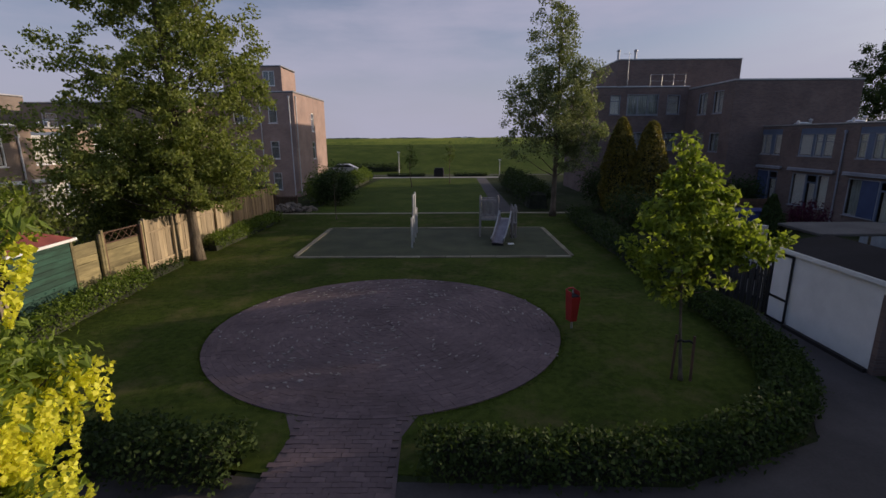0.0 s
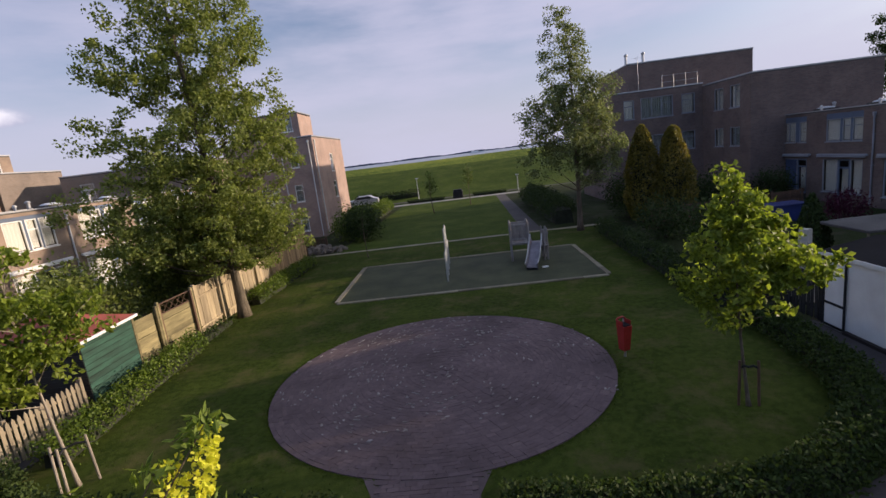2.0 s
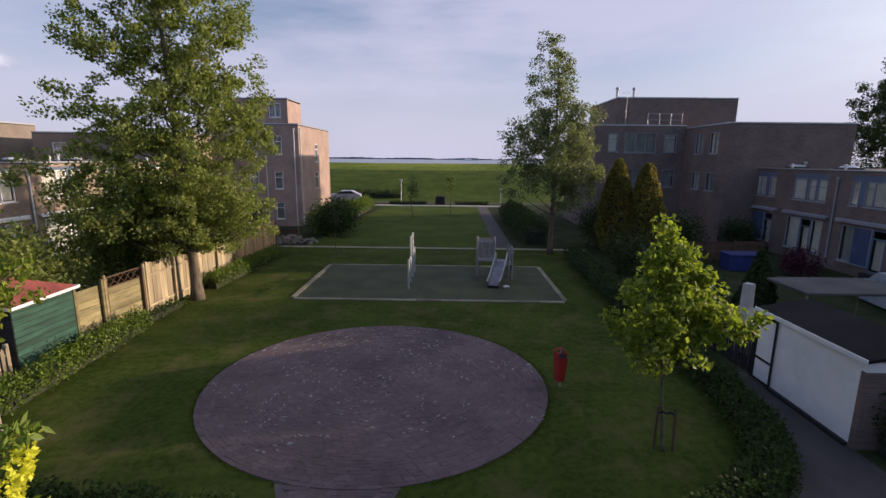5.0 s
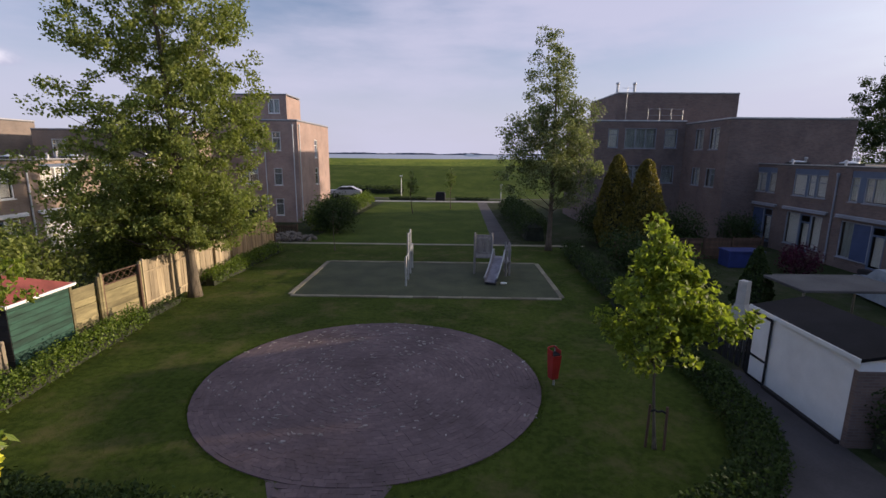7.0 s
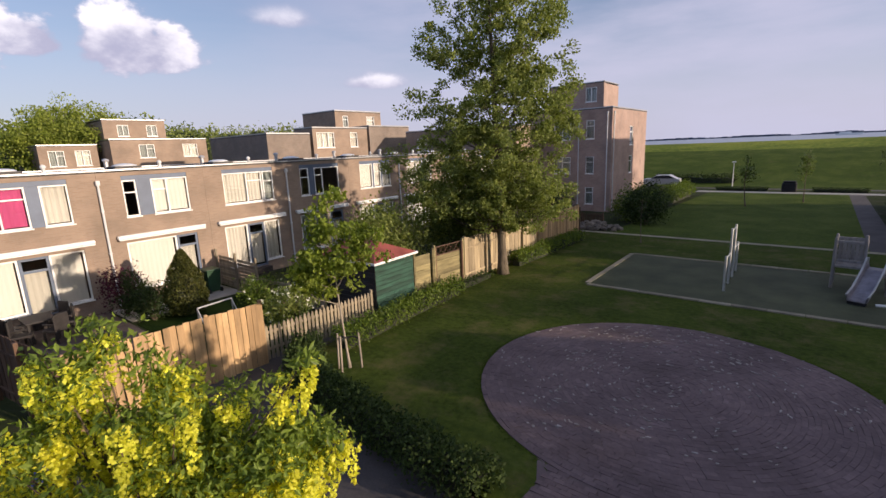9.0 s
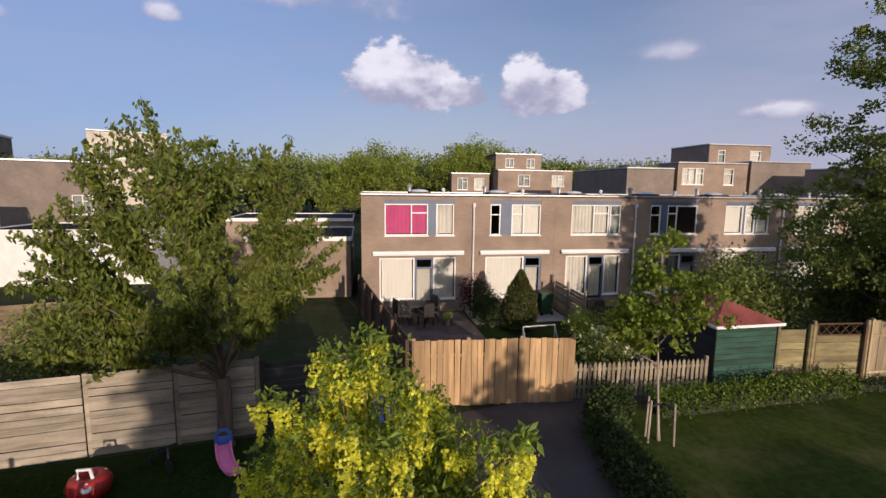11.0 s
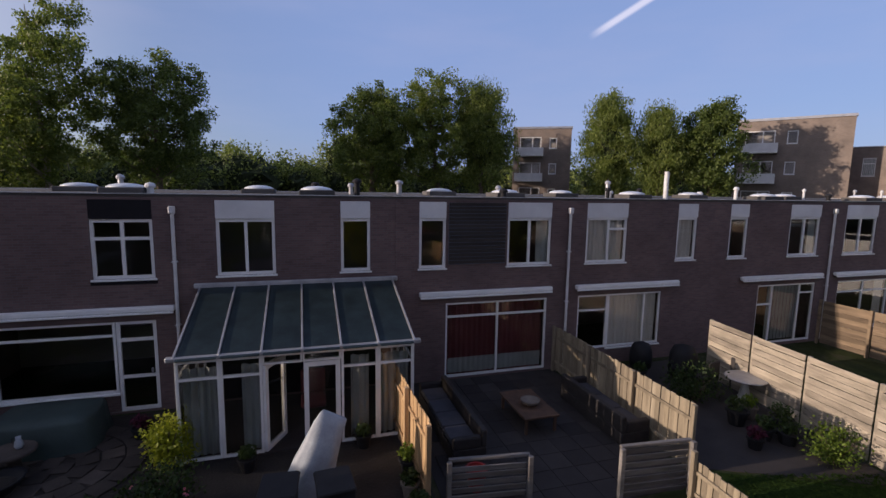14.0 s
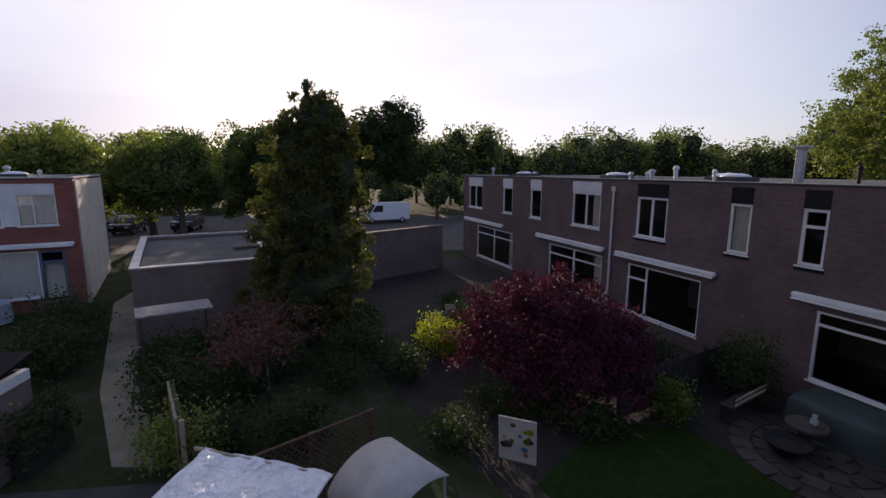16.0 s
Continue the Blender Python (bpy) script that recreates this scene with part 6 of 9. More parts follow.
def vase_tree(name, label, base, fork, trunk_r, blobs, limbs, shoots, leaf, mat, seed):
    """An open tree: limbs rise from a low fork, long shoots leave them, leaves hang along the shoots."""
    rng = np.random.default_rng(seed)
    ob = thing(name, label, "tree", pose(base[0], base[1], 0))
    part("trunk", Shape().tube([(0, 0, 0), (0.02, 0.0, 0.1), (0.03, 0.02, fork * 0.6), (0, 0, fork)], [trunk_r * 1.4, trunk_r * 1.1, trunk_r, trunk_r * 0.95], 12), M["bark"], ob, smooth=True)
    rel = [(b[0] - base[0], b[1] - base[1], *b[2:]) for b in blobs]
    curves, leaves = [], []

    def curve(a, e, lift, n=9):
        ts = np.linspace(0, 1, n)[:, None]
        mid = (a + e) / 2 + np.array([0, 0, lift])
        return (1 - ts) ** 2 * a + 2 * ts * (1 - ts) * mid + ts ** 2 * e

    for e in clump_points(rel, limbs, rng, 0.3, 0.35, 0.6):
        c = curve(np.array([0, 0, fork + rng.uniform(-0.15, 0.35)]), e, -0.12 * np.linalg.norm(e[:2]))
        curves.append(c)
        part("limb", Shape().tube([tuple(q) for q in c], list(trunk_r * 0.33 * np.linspace(1, 0.1, len(c))), 7), M["bark"], ob, smooth=True)
    tips = clump_points(rel, shoots, rng, 0.36, 0.35, 0.55)
    for e in tips:
        flat = np.concatenate(curves[:limbs])
        d = np.linalg.norm(flat - (e * np.array([0.75, 0.75, 1.0]) - np.array([0, 0, 0.35])), axis=1)
        a = flat[np.argmin(d)]
        e = e + np.array([0, 0, rng.uniform(-0.1, 0.35) + (0.9 * rng.random() ** 3 if e[2] > 5.2 else 0)])
        c = curve(a, e, rng.uniform(-0.1, 0.15), 7)
        curves.append(c)
        part("branch", Shape().tube([tuple(q) for q in c[::2]], [0.016, 0.012, 0.008, 0.004], 5), M["bark"], ob)
    for k, c in enumerate(curves):
        ln = np.linalg.norm(np.diff(c, axis=0), axis=1).sum()
        t0 = 0.45 if k < limbs else 0.08
        for t in np.arange(t0, 1.0, 0.08 / max(ln, 0.2)):
            i = min(int(t * (len(c) - 1)), len(c) - 2)
            q = c[i] + (c[i + 1] - c[i]) * (t * (len(c) - 1) - i)
            leaves.append(q + rng.normal(size=(6, 3)) * np.array([0.075, 0.075, 0.05]) + np.array([0, 0, -0.06]))
    part("crown", quads("crown", folded_leaves(np.concatenate(leaves), leaf[0], leaf[1], rng, 1.3), M[mat]), None, ob)
    return ob


laburnum()
vase_tree("cherry_tree", "broad open cherry tree with drooping leaves by the pale fence", (-10.2, -1.75), 1.55, 0.15,
          [(-10.3, -2.3, 4.3, 2.0, 2.5, 1.9), (-10.2, -4.3, 3.9, 1.3, 1.2, 1.5), (-10.3, -0.1, 4.1, 1.2, 1.0, 1.4), (-10.3, -2.2, 5.5, 1.5, 2.5, 1.0), (-10.0, -3.5, 2.7, 1.5, 1.4, 0.8), (-10.3, -1.2, 2.9, 1.2, 1.0, 0.6)],
          16, 400, (0.15, 0.072), "leaf_cherry", 27)
tree("maple", "low red-leaved Japanese maple with a rounded crown", (10.75, -2.5), 0.7, 0.09,
     [(10.8, -2.5, 1.7, 2.1, 2.1, 1.5), (11.3, -1.3, 1.5, 1.3, 1.3, 1.1), (10.3, -3.7, 1.5, 1.3, 1.3, 1.1), (10.7, -2.6, 2.5, 1.4, 1.4, 0.85), (10.0, -3.0, 1.2, 1.7, 1.7, 0.95), (9.8, -4.0, 1.6, 1.0, 1.0, 0.9)], 640, 70, 0.3, (0.092, 0.056), "leaf_red", 28, limbs=40, droop=0.3)
tree("maple", "small thin red-leaved tree among garden shrubs, haze in its colour", (11.6, 4.7), 0.7, 0.05, [(11.6, 4.6, 1.7, 1.2, 1.2, 0.7), (11.2, 5.2, 1.3, 0.9, 0.9, 0.5)], 95, 36, 0.3, (0.1, 0.05), "leaf_red_haze", 29, limbs=26)
tree("conifer", "tall dense ragged conifer against the evening sun", (15.6, 4.2), 0.6, 0.22,
     [(15.6, 4.05, 2.2, 2.0, 2.1, 2.2), (15.6, 4.05, 4.2, 1.8, 1.95, 2.0), (15.6, 3.9, 5.8, 1.45, 1.55, 1.7), (15.5, 3.75, 7.0, 1.05, 1.15, 1.25), (15.5, 3.9, 7.6, 0.55, 0.6, 0.9), (15.5, 3.1, 7.2, 0.45, 0.45, 0.8), (15.2, 3.0, 5.6, 0.8, 0.7, 1.1), (15.3, 4.6, 6.6, 0.7, 0.6, 0.9), (15.5, 4.05, 8.35, 0.16, 0.16, 0.4)],
     660, 92, 0.25, (0.16, 0.06), "leaf_cyp", 30, category="conifer", limbs=30, droop=-0.5, power=0.3, core=0.62)
cone_tree("cypress", "columnar cypress in a garden, coloured golden as in sun", (9.9, 28.6), 5.65, 1.3, 11000, "leaf_cyp_sun", 31, 0.12, shape=0.5, group="pair of cypresses")
cone_tree("cypress", "columnar cypress in a garden, coloured golden as in sun", (11.35, 27.8), 5.4, 1.4, 11000, "leaf_cyp_sun", 32, 0.12, shape=0.5, group="pair of cypresses")
cone_tree("conifer", "drooping yellow-green garden conifer with a pointed top", (-17.5, 7.35), 2.35, 0.95, 9000, "leaf_cyp", 33, 0.07, 0.12, 0.75)
bush("shrub", "round dark shrub beside the garden conifer", (-17.9, 6.35), 0.75, 1.35, 3600, 0.085, "leaf_dark", 133)
tree("shrub", "loose dark garden shrub beside a terrace", (-18.6, 6.2), 0.2, 0.04, [(-18.6, 6.2, 0.7, 0.6, 0.6, 0.7), (-18.5, 6.0, 1.4, 0.3, 0.3, 0.5)], 80, 40, 0.18, (0.09, 0.045), "leaf_dark", 34, category="shrub", limbs=10, droop=0.6)
cone_tree("conifer", "dark pointed conifer behind the garage", (10.5, 15.8), 2.6, 0.8, 4000, "leaf_dark", 35, 0.1)

# hedges round the lawn
hedge("low dark hedge along the front of the lawn", [(-10.7, 7.7), (-9.5, 6.6), (-8.1, 6.3), (-6.1, 5.95), (-3.35, 5.7)], 0.95, 0.75, 1900, 0.08, "leaf_privet", 41, ragged=0.28)
hedge("low dark hedge curving along the lawn's corner", [(-0.85, 6.0), (1.2, 5.75), (2.9, 5.9), (4.4, 6.5), (5.6, 7.5), (6.3, 8.8), (6.55, 10.4), (6.5, 12.6)], 0.9, 0.55, 1700, 0.08, "leaf_privet", 42, ragged=0.28)
hedge("clipped bright hedge before the garden fences", [(-10.1, 8.3), (-10.35, 12.0), (-10.45, 14.6)], 0.85, 0.65, 1100, 0.085, "leaf_hedge", 43, ragged=0.3)
hedge("thin scrub at the foot of the garden fence", [(-10.6, 14.8), (-10.6, 17.2)], 0.6, 0.32, 260, 0.08, "leaf_privet", 143, ragged=0.4)
hedge("clipped bright hedge behind the great tree", [(-10.5, 19.2), (-10.4, 23.0), (-10.3, 26.6)], 0.85, 0.7, 900, 0.09, "leaf_hedge", 44)
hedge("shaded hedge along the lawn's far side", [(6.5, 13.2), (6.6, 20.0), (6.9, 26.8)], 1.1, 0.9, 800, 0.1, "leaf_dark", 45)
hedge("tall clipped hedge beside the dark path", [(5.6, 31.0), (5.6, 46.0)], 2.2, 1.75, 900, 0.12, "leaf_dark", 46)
hedge("tall clipped hedge beside the far lawn", [(-10.0, 36.5), (-9.6, 53.0)], 1.6, 1.5, 700, 0.12, "leaf_hedge", 47)
hedge("low planted bed at the foot of the dike", [(-8.0, 59.0), (-3.2, 59.0)], 1.2, 0.45, 400, 0.1, "leaf_dark", 48)
hedge("low planted bed at the foot of the dike", [(0.3, 59.0), (4.6, 59.0)], 1.2, 0.45, 400, 0.1, "leaf_dark", 49)
hedge("dark roadside hedge before the dike", [(-16.0, 67.0), (-7.0, 67.0)], 2.0, 1.3, 300, 0.18, "leaf_dark", 50)

# shrubs: (name, label, place, radius, height, leaves, leaf size, material)
for i, (nm, lb, at, r, h, n, lf, mt, fl) in enumerate([
    ("shrub", "large dense shrub behind the plank fence", (-13.8, 18.6), 2.5, 4.4, 12000, 0.16, "leaf_oak", None),
    ("shrub", "large dense shrub behind the plank fence", (-14.4, 15.0), 2.0, 3.4, 8000, 0.15, "leaf_oak", None),
    ("shrub", "dark shrub at the corner of a garden", (-12.5, 28.3), 1.3, 3.0, 4000, 0.14, "leaf_dark", None),
    ("shrub", "round leafy bush by the cross path", (-8.4, 33.4), 1.5, 3.0, 6000, 0.14, "leaf_dark", None),
    ("shrub", "round leafy bush by the cross path", (-9.7, 34.6), 1.5, 2.6, 5000, 0.14, "leaf_hedge", None),
    ("shrub", "tall leafy garden shrub behind the plank fence", (-13.4, 18.4), 1.5, 3.1, 7000, 0.12, "leaf_mid", None),
    ("shrub", "tall leafy garden shrub behind the plank fence", (-12.7, 21.0), 1.3, 2.9, 6000, 0.12, "leaf_mid", None),
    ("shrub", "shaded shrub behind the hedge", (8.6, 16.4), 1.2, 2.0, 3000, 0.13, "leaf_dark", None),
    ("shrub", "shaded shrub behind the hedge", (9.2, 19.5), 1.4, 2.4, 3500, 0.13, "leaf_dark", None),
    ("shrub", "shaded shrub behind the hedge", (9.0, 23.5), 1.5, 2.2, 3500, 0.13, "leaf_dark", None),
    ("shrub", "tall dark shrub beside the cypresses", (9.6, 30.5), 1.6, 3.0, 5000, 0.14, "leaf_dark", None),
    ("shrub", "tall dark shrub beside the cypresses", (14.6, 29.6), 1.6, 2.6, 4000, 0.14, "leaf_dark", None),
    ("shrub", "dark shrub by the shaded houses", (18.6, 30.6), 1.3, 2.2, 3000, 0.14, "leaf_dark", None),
    ("shrub", "dark reddish shrub by the shaded houses", (17.2, 22.8), 1.0, 1.5, 2200, 0.12, "leaf_red", None),
    ("shrub", "rose bush with white flowers by the picket fence", (-12.6, 8.6), 0.9, 1.6, 2600, 0.11, "leaf_oak", ("blossom", 60)),
    ("shrub", "leafy shrub beside a terrace wall", (-19.4, 6.0), 0.7, 1.9, 1600, 0.1, "leaf_red", None),
    ("shrub", "garden shrub beside a low fence", (-16.0, 9.6), 0.9, 1.1, 2000, 0.1, "leaf_hedge", ("blossom", 14)),
    ("shrub", "broad lit shrub behind the pale fence", (-14.2, -7.0), 1.5, 2.4, 5000, 0.14, "leaf_oak", None),
    ("shrub", "green shrub under the cherry tree", (-12.0, -4.0), 0.9, 1.7, 2500, 0.12, "leaf_dark", None),
    ("shrub", "dark pot shrub on the terrace", (-7.6, -10.6), 0.75, 1.1, 1800, 0.09, "leaf_dark", None),
    ("shrub", "leafy border plants on the lawn's edge", (-9.0, -7.7), 0.6, 0.7, 1500, 0.08, "leaf_hedge", None),
    ("shrub", "yellow-green upright shrub by the conservatory", (4.95, -7.45), 0.42, 1.15, 3000, 0.08, "leaf_yellow", None),
    ("shrub", "bushy plant with white flowers", (4.65, -4.75), 0.62, 0.95, 2600, 0.1, "leaf_dark", ("blossom", 30)),
    ("shrub", "dark bush beside the conservatory", (4.4, -6.0), 0.65, 0.85, 2200, 0.09, "leaf_dark", ("blossom_pink", 8)),
    ("shrub", "low green cushion of garden plants", (8.7, -2.9), 0.7, 0.65, 1800, 0.09, "leaf_dark", None),
    ("shrub", "low green cushion of garden plants", (9.35, -5.1), 0.65, 0.95, 2200, 0.09, "leaf_hedge", None),
    ("shrub", "dark leafy bush growing over the fence by the house", (9.95, -7.5), 0.75, 1.85, 3200, 0.09, "leaf_dark", None),
    ("shrub", "dark garden shrub by the fence", (11.9, -5.8), 1.0, 1.2, 2600, 0.1, "leaf_dark", None),
    ("shrub", "bright yellow-leaved shrub in the back garden", (13.6, 0.0), 0.75, 1.35, 2600, 0.09, "leaf_yellow", None),
    ("shrub", "mixed green shrub by the slab path", (10.2, 6.4), 1.1, 1.6, 3000, 0.1, "leaf_dark", None),
    ("shrub", "green shrub by the slab path", (8.6, 5.5), 0.9, 1.3, 2800, 0.09, "leaf_oak", None),
    ("shrub", "pale green shrub in the back garden", (12.2, 6.8), 1.2, 1.5, 3000, 0.1, "leaf_dark", None),
    ("shrub", "dark shrub in the back garden", (13.4, 2.4), 1.2, 1.3, 3000, 0.1, "leaf_dark", None),
    ("shrub", "dark shrub in the back garden", (9.2, 3.4), 0.9, 1.1, 2200, 0.1, "leaf_dark", None),
    ("shrub", "hedge-like shrub by the house corner", (15.6, 12.2), 1.4, 1.7, 3500, 0.11, "leaf_dark", None),
    ("shrub", "hedge-like shrub by the house corner", (13.2, 10.9), 1.2, 1.5, 3000, 0.11, "leaf_dark", None),
]):
    bush(nm, lb, at, r, h, n, lf, mt, 60 + i, flowers=fl)

# trees behind the roofs
tree("birch_tree", "tall birch behind the flat roofs", (30.5, -37.5), 4, 0.35, [(30.5, -37.5, 12, 5.0, 5.0, 6.5), (29.8, -38, 17.4, 2.6, 2.6, 3.2), (32.5, -36, 9, 4.5, 4.5, 5.0)], 420, 120, 0.75, (0.22, 0.145), "leaf_willow", 100, "bark_pale", droop=0.8, limbs=30)
tree("tree", "dark broad tree behind the flat roofs", (24.3, -42.0), 4, 0.4, [(24.3, -42, 10.5, 4.6, 4.6, 5.5), (22.6, -43, 14.4, 2.8, 2.8, 3.0), (26.5, -41, 13, 2.8, 2.8, 3.2)], 380, 120, 0.75, (0.22, 0.145), "leaf_mid", 101, limbs=30)
tree("tree", "broad green tree behind the flat roofs", (-1.5, -49.0), 4, 0.45, [(-1.5, -49, 11.5, 5.5, 5, 5.8), (2.5, -48.5, 10.8, 4.5, 4.5, 5.0), (0, -49, 15.6, 3.4, 3.0, 2.2)], 440, 120, 0.75, (0.22, 0.145), "leaf_willow", 102, limbs=30)
tree("tree", "dark broad tree behind the flat roofs", (6.3, -50.0), 4, 0.4, [(6.3, -50, 10.5, 4.4, 4.4, 5.6), (5.6, -50, 14.4, 2.6, 2.6, 2.2)], 300, 120, 0.75, (0.22, 0.145), "leaf_mid", 103, limbs=24)
tree("willow", "weeping willow behind the flat roofs", (-5.6, -48.5), 4, 0.4, [(-5.6, -48.5, 10.6, 3.4, 3.4, 5.6), (-5.3, -48.5, 14.6, 2.0, 2.0, 1.9)], 280, 120, 0.95, (0.28, 0.1), "leaf_willow", 104, droop=1.8, limbs=24)
tree("willow", "weeping willow before the flats", (-18.6, -46.5), 4, 0.4, [(-18.6, -46.5, 9.6, 3.0, 3.0, 5.2), (-18.2, -46.5, 13.2, 1.9, 1.9, 2.0)], 270, 120, 0.85, (0.28, 0.09), "leaf_willow", 105, droop=2.0, limbs=24)
tree("willow", "weeping willow before the flats", (-22.8, -44.5), 4, 0.4, [(-22.8, -44.5, 9.0, 2.6, 2.6, 4.6), (-22.6, -44.5, 12.2, 1.6, 1.6, 1.8)], 230, 120, 0.85, (0.28, 0.09), "leaf_willow", 106, droop=2.0, limbs=24)
tree("tree", "dark tree before the flats", (-27.2, -43.6), 4, 0.4, [(-27.2, -43.6, 9.0, 3.2, 3.2, 4.6), (-27.4, -43.6, 12.4, 2.2, 2.2, 2.2)], 280, 120, 0.75, (0.22, 0.145), "leaf_mid", 107, limbs=24)
tree("tree", "dark rounded tree by the far flats", (-38.5, -31.8), 2, 0.3, [(-38.5, -31.8, 6.0, 2.3, 2.3, 2.9), (-38.2, -31.4, 8.2, 1.4, 1.4, 1.5)], 170, 70, 0.7, (0.25, 0.16), "leaf_dark", 108, limbs=20)
tree("tree", "round sunlit tree beyond the houses", (-60.0, 15.5), 3, 0.4, [(-60, 15.5, 7.5, 5.0, 5.0, 4.2), (-58, 12.5, 6.6, 3.0, 3.0, 3.6)], 380, 115, 0.95, (0.24, 0.16), "leaf_lime", 109, limbs=24)
tree("tree", "round sunlit tree beyond the houses", (-56.0, 3.5), 3, 0.4, [(-56, 3.5, 6.8, 4.0, 4.6, 3.6), (-56, -1.5, 6.0, 3.0, 3.4, 3.2)], 320, 115, 0.95, (0.24, 0.16), "leaf_lime", 110, limbs=24)
tree("tree", "tall tree behind the shaded houses", (49.8, 55.5), 4, 0.4, [(49.8, 55.5, 10.0, 4.4, 4.4, 6.0), (50.2, 55, 14.8, 2.8, 2.8, 2.8)], 260, 120, 0.75, (0.22, 0.145), "leaf_dark", 111, limbs=24)
tree("tree", "broad dark tree beyond the parking street", (68.0, 2.4), 5, 0.5, [(68.0, 2.2, 8.75, 5.5, 5.3, 5.5), (68.8, 0.6, 12.0, 4.0, 3.6, 3.5), (68.0, 5.6, 11.0, 3.4, 3.0, 3.1)], 320, 70, 1.2, (0.4, 0.25), "leaf_dark", 112, limbs=24)
tree("tree", "dark tree by the parking street", (41.0, 12.5), 3, 0.4, [(41, 12.5, 5.6, 3.0, 3.2, 2.9)], 220, 70, 0.75, (0.25, 0.15), "leaf_dark", 113, limbs=24)
tree("tree", "dark tree by the parking street", (36.5, 24.5), 3, 0.4, [(36.5, 24.5, 5.6, 2.6, 2.6, 3.2), (35.0, 26, 6.0, 2.2, 2.2, 2.9)], 240, 70, 0.75, (0.25, 0.15), "leaf_oak", 114, limbs=24)
for i, (x, y, r, h) in enumerate([(38.0, 17.6, 2.9, 8.7), (39.5, 20.6, 3.0, 9.0), (38.5, 27.8, 2.8, 8.4), (48.0, 33.5, 2.8, 7.6), (46.0, 13.4, 2.2, 6.4), (50.5, 9.0, 2.4, 7.0)]):
    tree("tree", "dense dark tree by the parking street", (x, y), 2, 0.3, [(x, y, h * 0.62, r, r, h * 0.36), (x + 0.5, y - 1.2, h * 0.72, r * 0.6, r * 0.6, h * 0.27), (x - 0.4, y + 1.8, h * 0.56, r * 0.65, r * 0.6, h * 0.3), (x + 0.3, y - 2.4, h * 0.48, r * 0.5, r * 0.5, h * 0.26), (x, y + 3.0, h * 0.42, r * 0.45, r * 0.45, h * 0.24)], 230, 70, 0.75, (0.25, 0.15), ("leaf_mid", "leaf_oak")[i % 2], 140 + i, limbs=20, group="trees by the parking street")
for i, x in enumerate((-3.9, -0.2)):
    tree("sapling", "thin young tree on the far lawn", (x, 45.5 + 4 * i), 1.6, 0.05, [(x, 45.5 + 4 * i, 3.0, 0.6, 0.6, 1.2)], 34, 16, 0.32, (0.16, 0.1), "leaf_mid", 120 + i, limbs=20)
tree("sapling", "thin bare young tree beside the cross path", (-7.0, 27.2), 1.6, 0.03, [(-7.0, 27.2, 2.2, 0.4, 0.4, 0.6)], 12, 10, 0.25, (0.12, 0.08), "leaf_dark", 123, limbs=10)
R2 = random.Random(5)
ring = []
for k in range(70):
    a = radians(-205 + k * 2.6)  # round behind the houses, from the flats to the parking street
    d = R2.uniform(78, 108)
    low = (0.72 + 0.6 * max(0.0, noise.noise(Vector((k * 0.37, 2.0, 0.0)))) if k > 33 else 0.66)
    ring.append((d * math.cos(a), d * math.sin(a), R2.uniform(4, 7), low * R2.uniform(12.5, 18.5)))
woods("distant belt of mixed trees behind the roofs", ring, 2700, 0.5, "leaf_wood", 130)
ring = [(-95 + R2.uniform(-8, 8), -18 + 4.6 * k, R2.uniform(6, 8.5), R2.uniform(10.6, 12.4)) for k in range(18)] + [(80 + R2.uniform(-6, 8), -14 + 5.5 * k, R2.uniform(4, 6), R2.uniform(10.5, 14)) for k in range(-6, 15)]
woods("distant wood rising behind the houses", ring, 2900, 0.48, "leaf_wood", 131)
ring = [(R2.uniform(50, 66), -14 + 5 * k, R2.uniform(2.2, 3.4), R2.uniform(3.5, 7.5)) for k in range(11)]
woods("bushes and small trees round the parking street", ring, 1300, 0.26, "leaf_oak", 132)
RS = random.Random(17)
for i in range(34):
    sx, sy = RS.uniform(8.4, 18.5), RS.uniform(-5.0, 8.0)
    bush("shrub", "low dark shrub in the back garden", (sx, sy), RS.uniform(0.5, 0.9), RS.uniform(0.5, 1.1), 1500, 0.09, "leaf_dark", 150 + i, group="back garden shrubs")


# ---- fences ----
def run(a, b, z=0.0):
    """A pose at a whose x axis runs to b, and the length."""
    a, b = Vector((*a, z)), Vector((*b, z))
    return Matrix.Translation(a) @ Euler((0, 0, math.atan2(b.y - a.y, b.x - a.x))).to_matrix().to_4x4(), (b - a).length


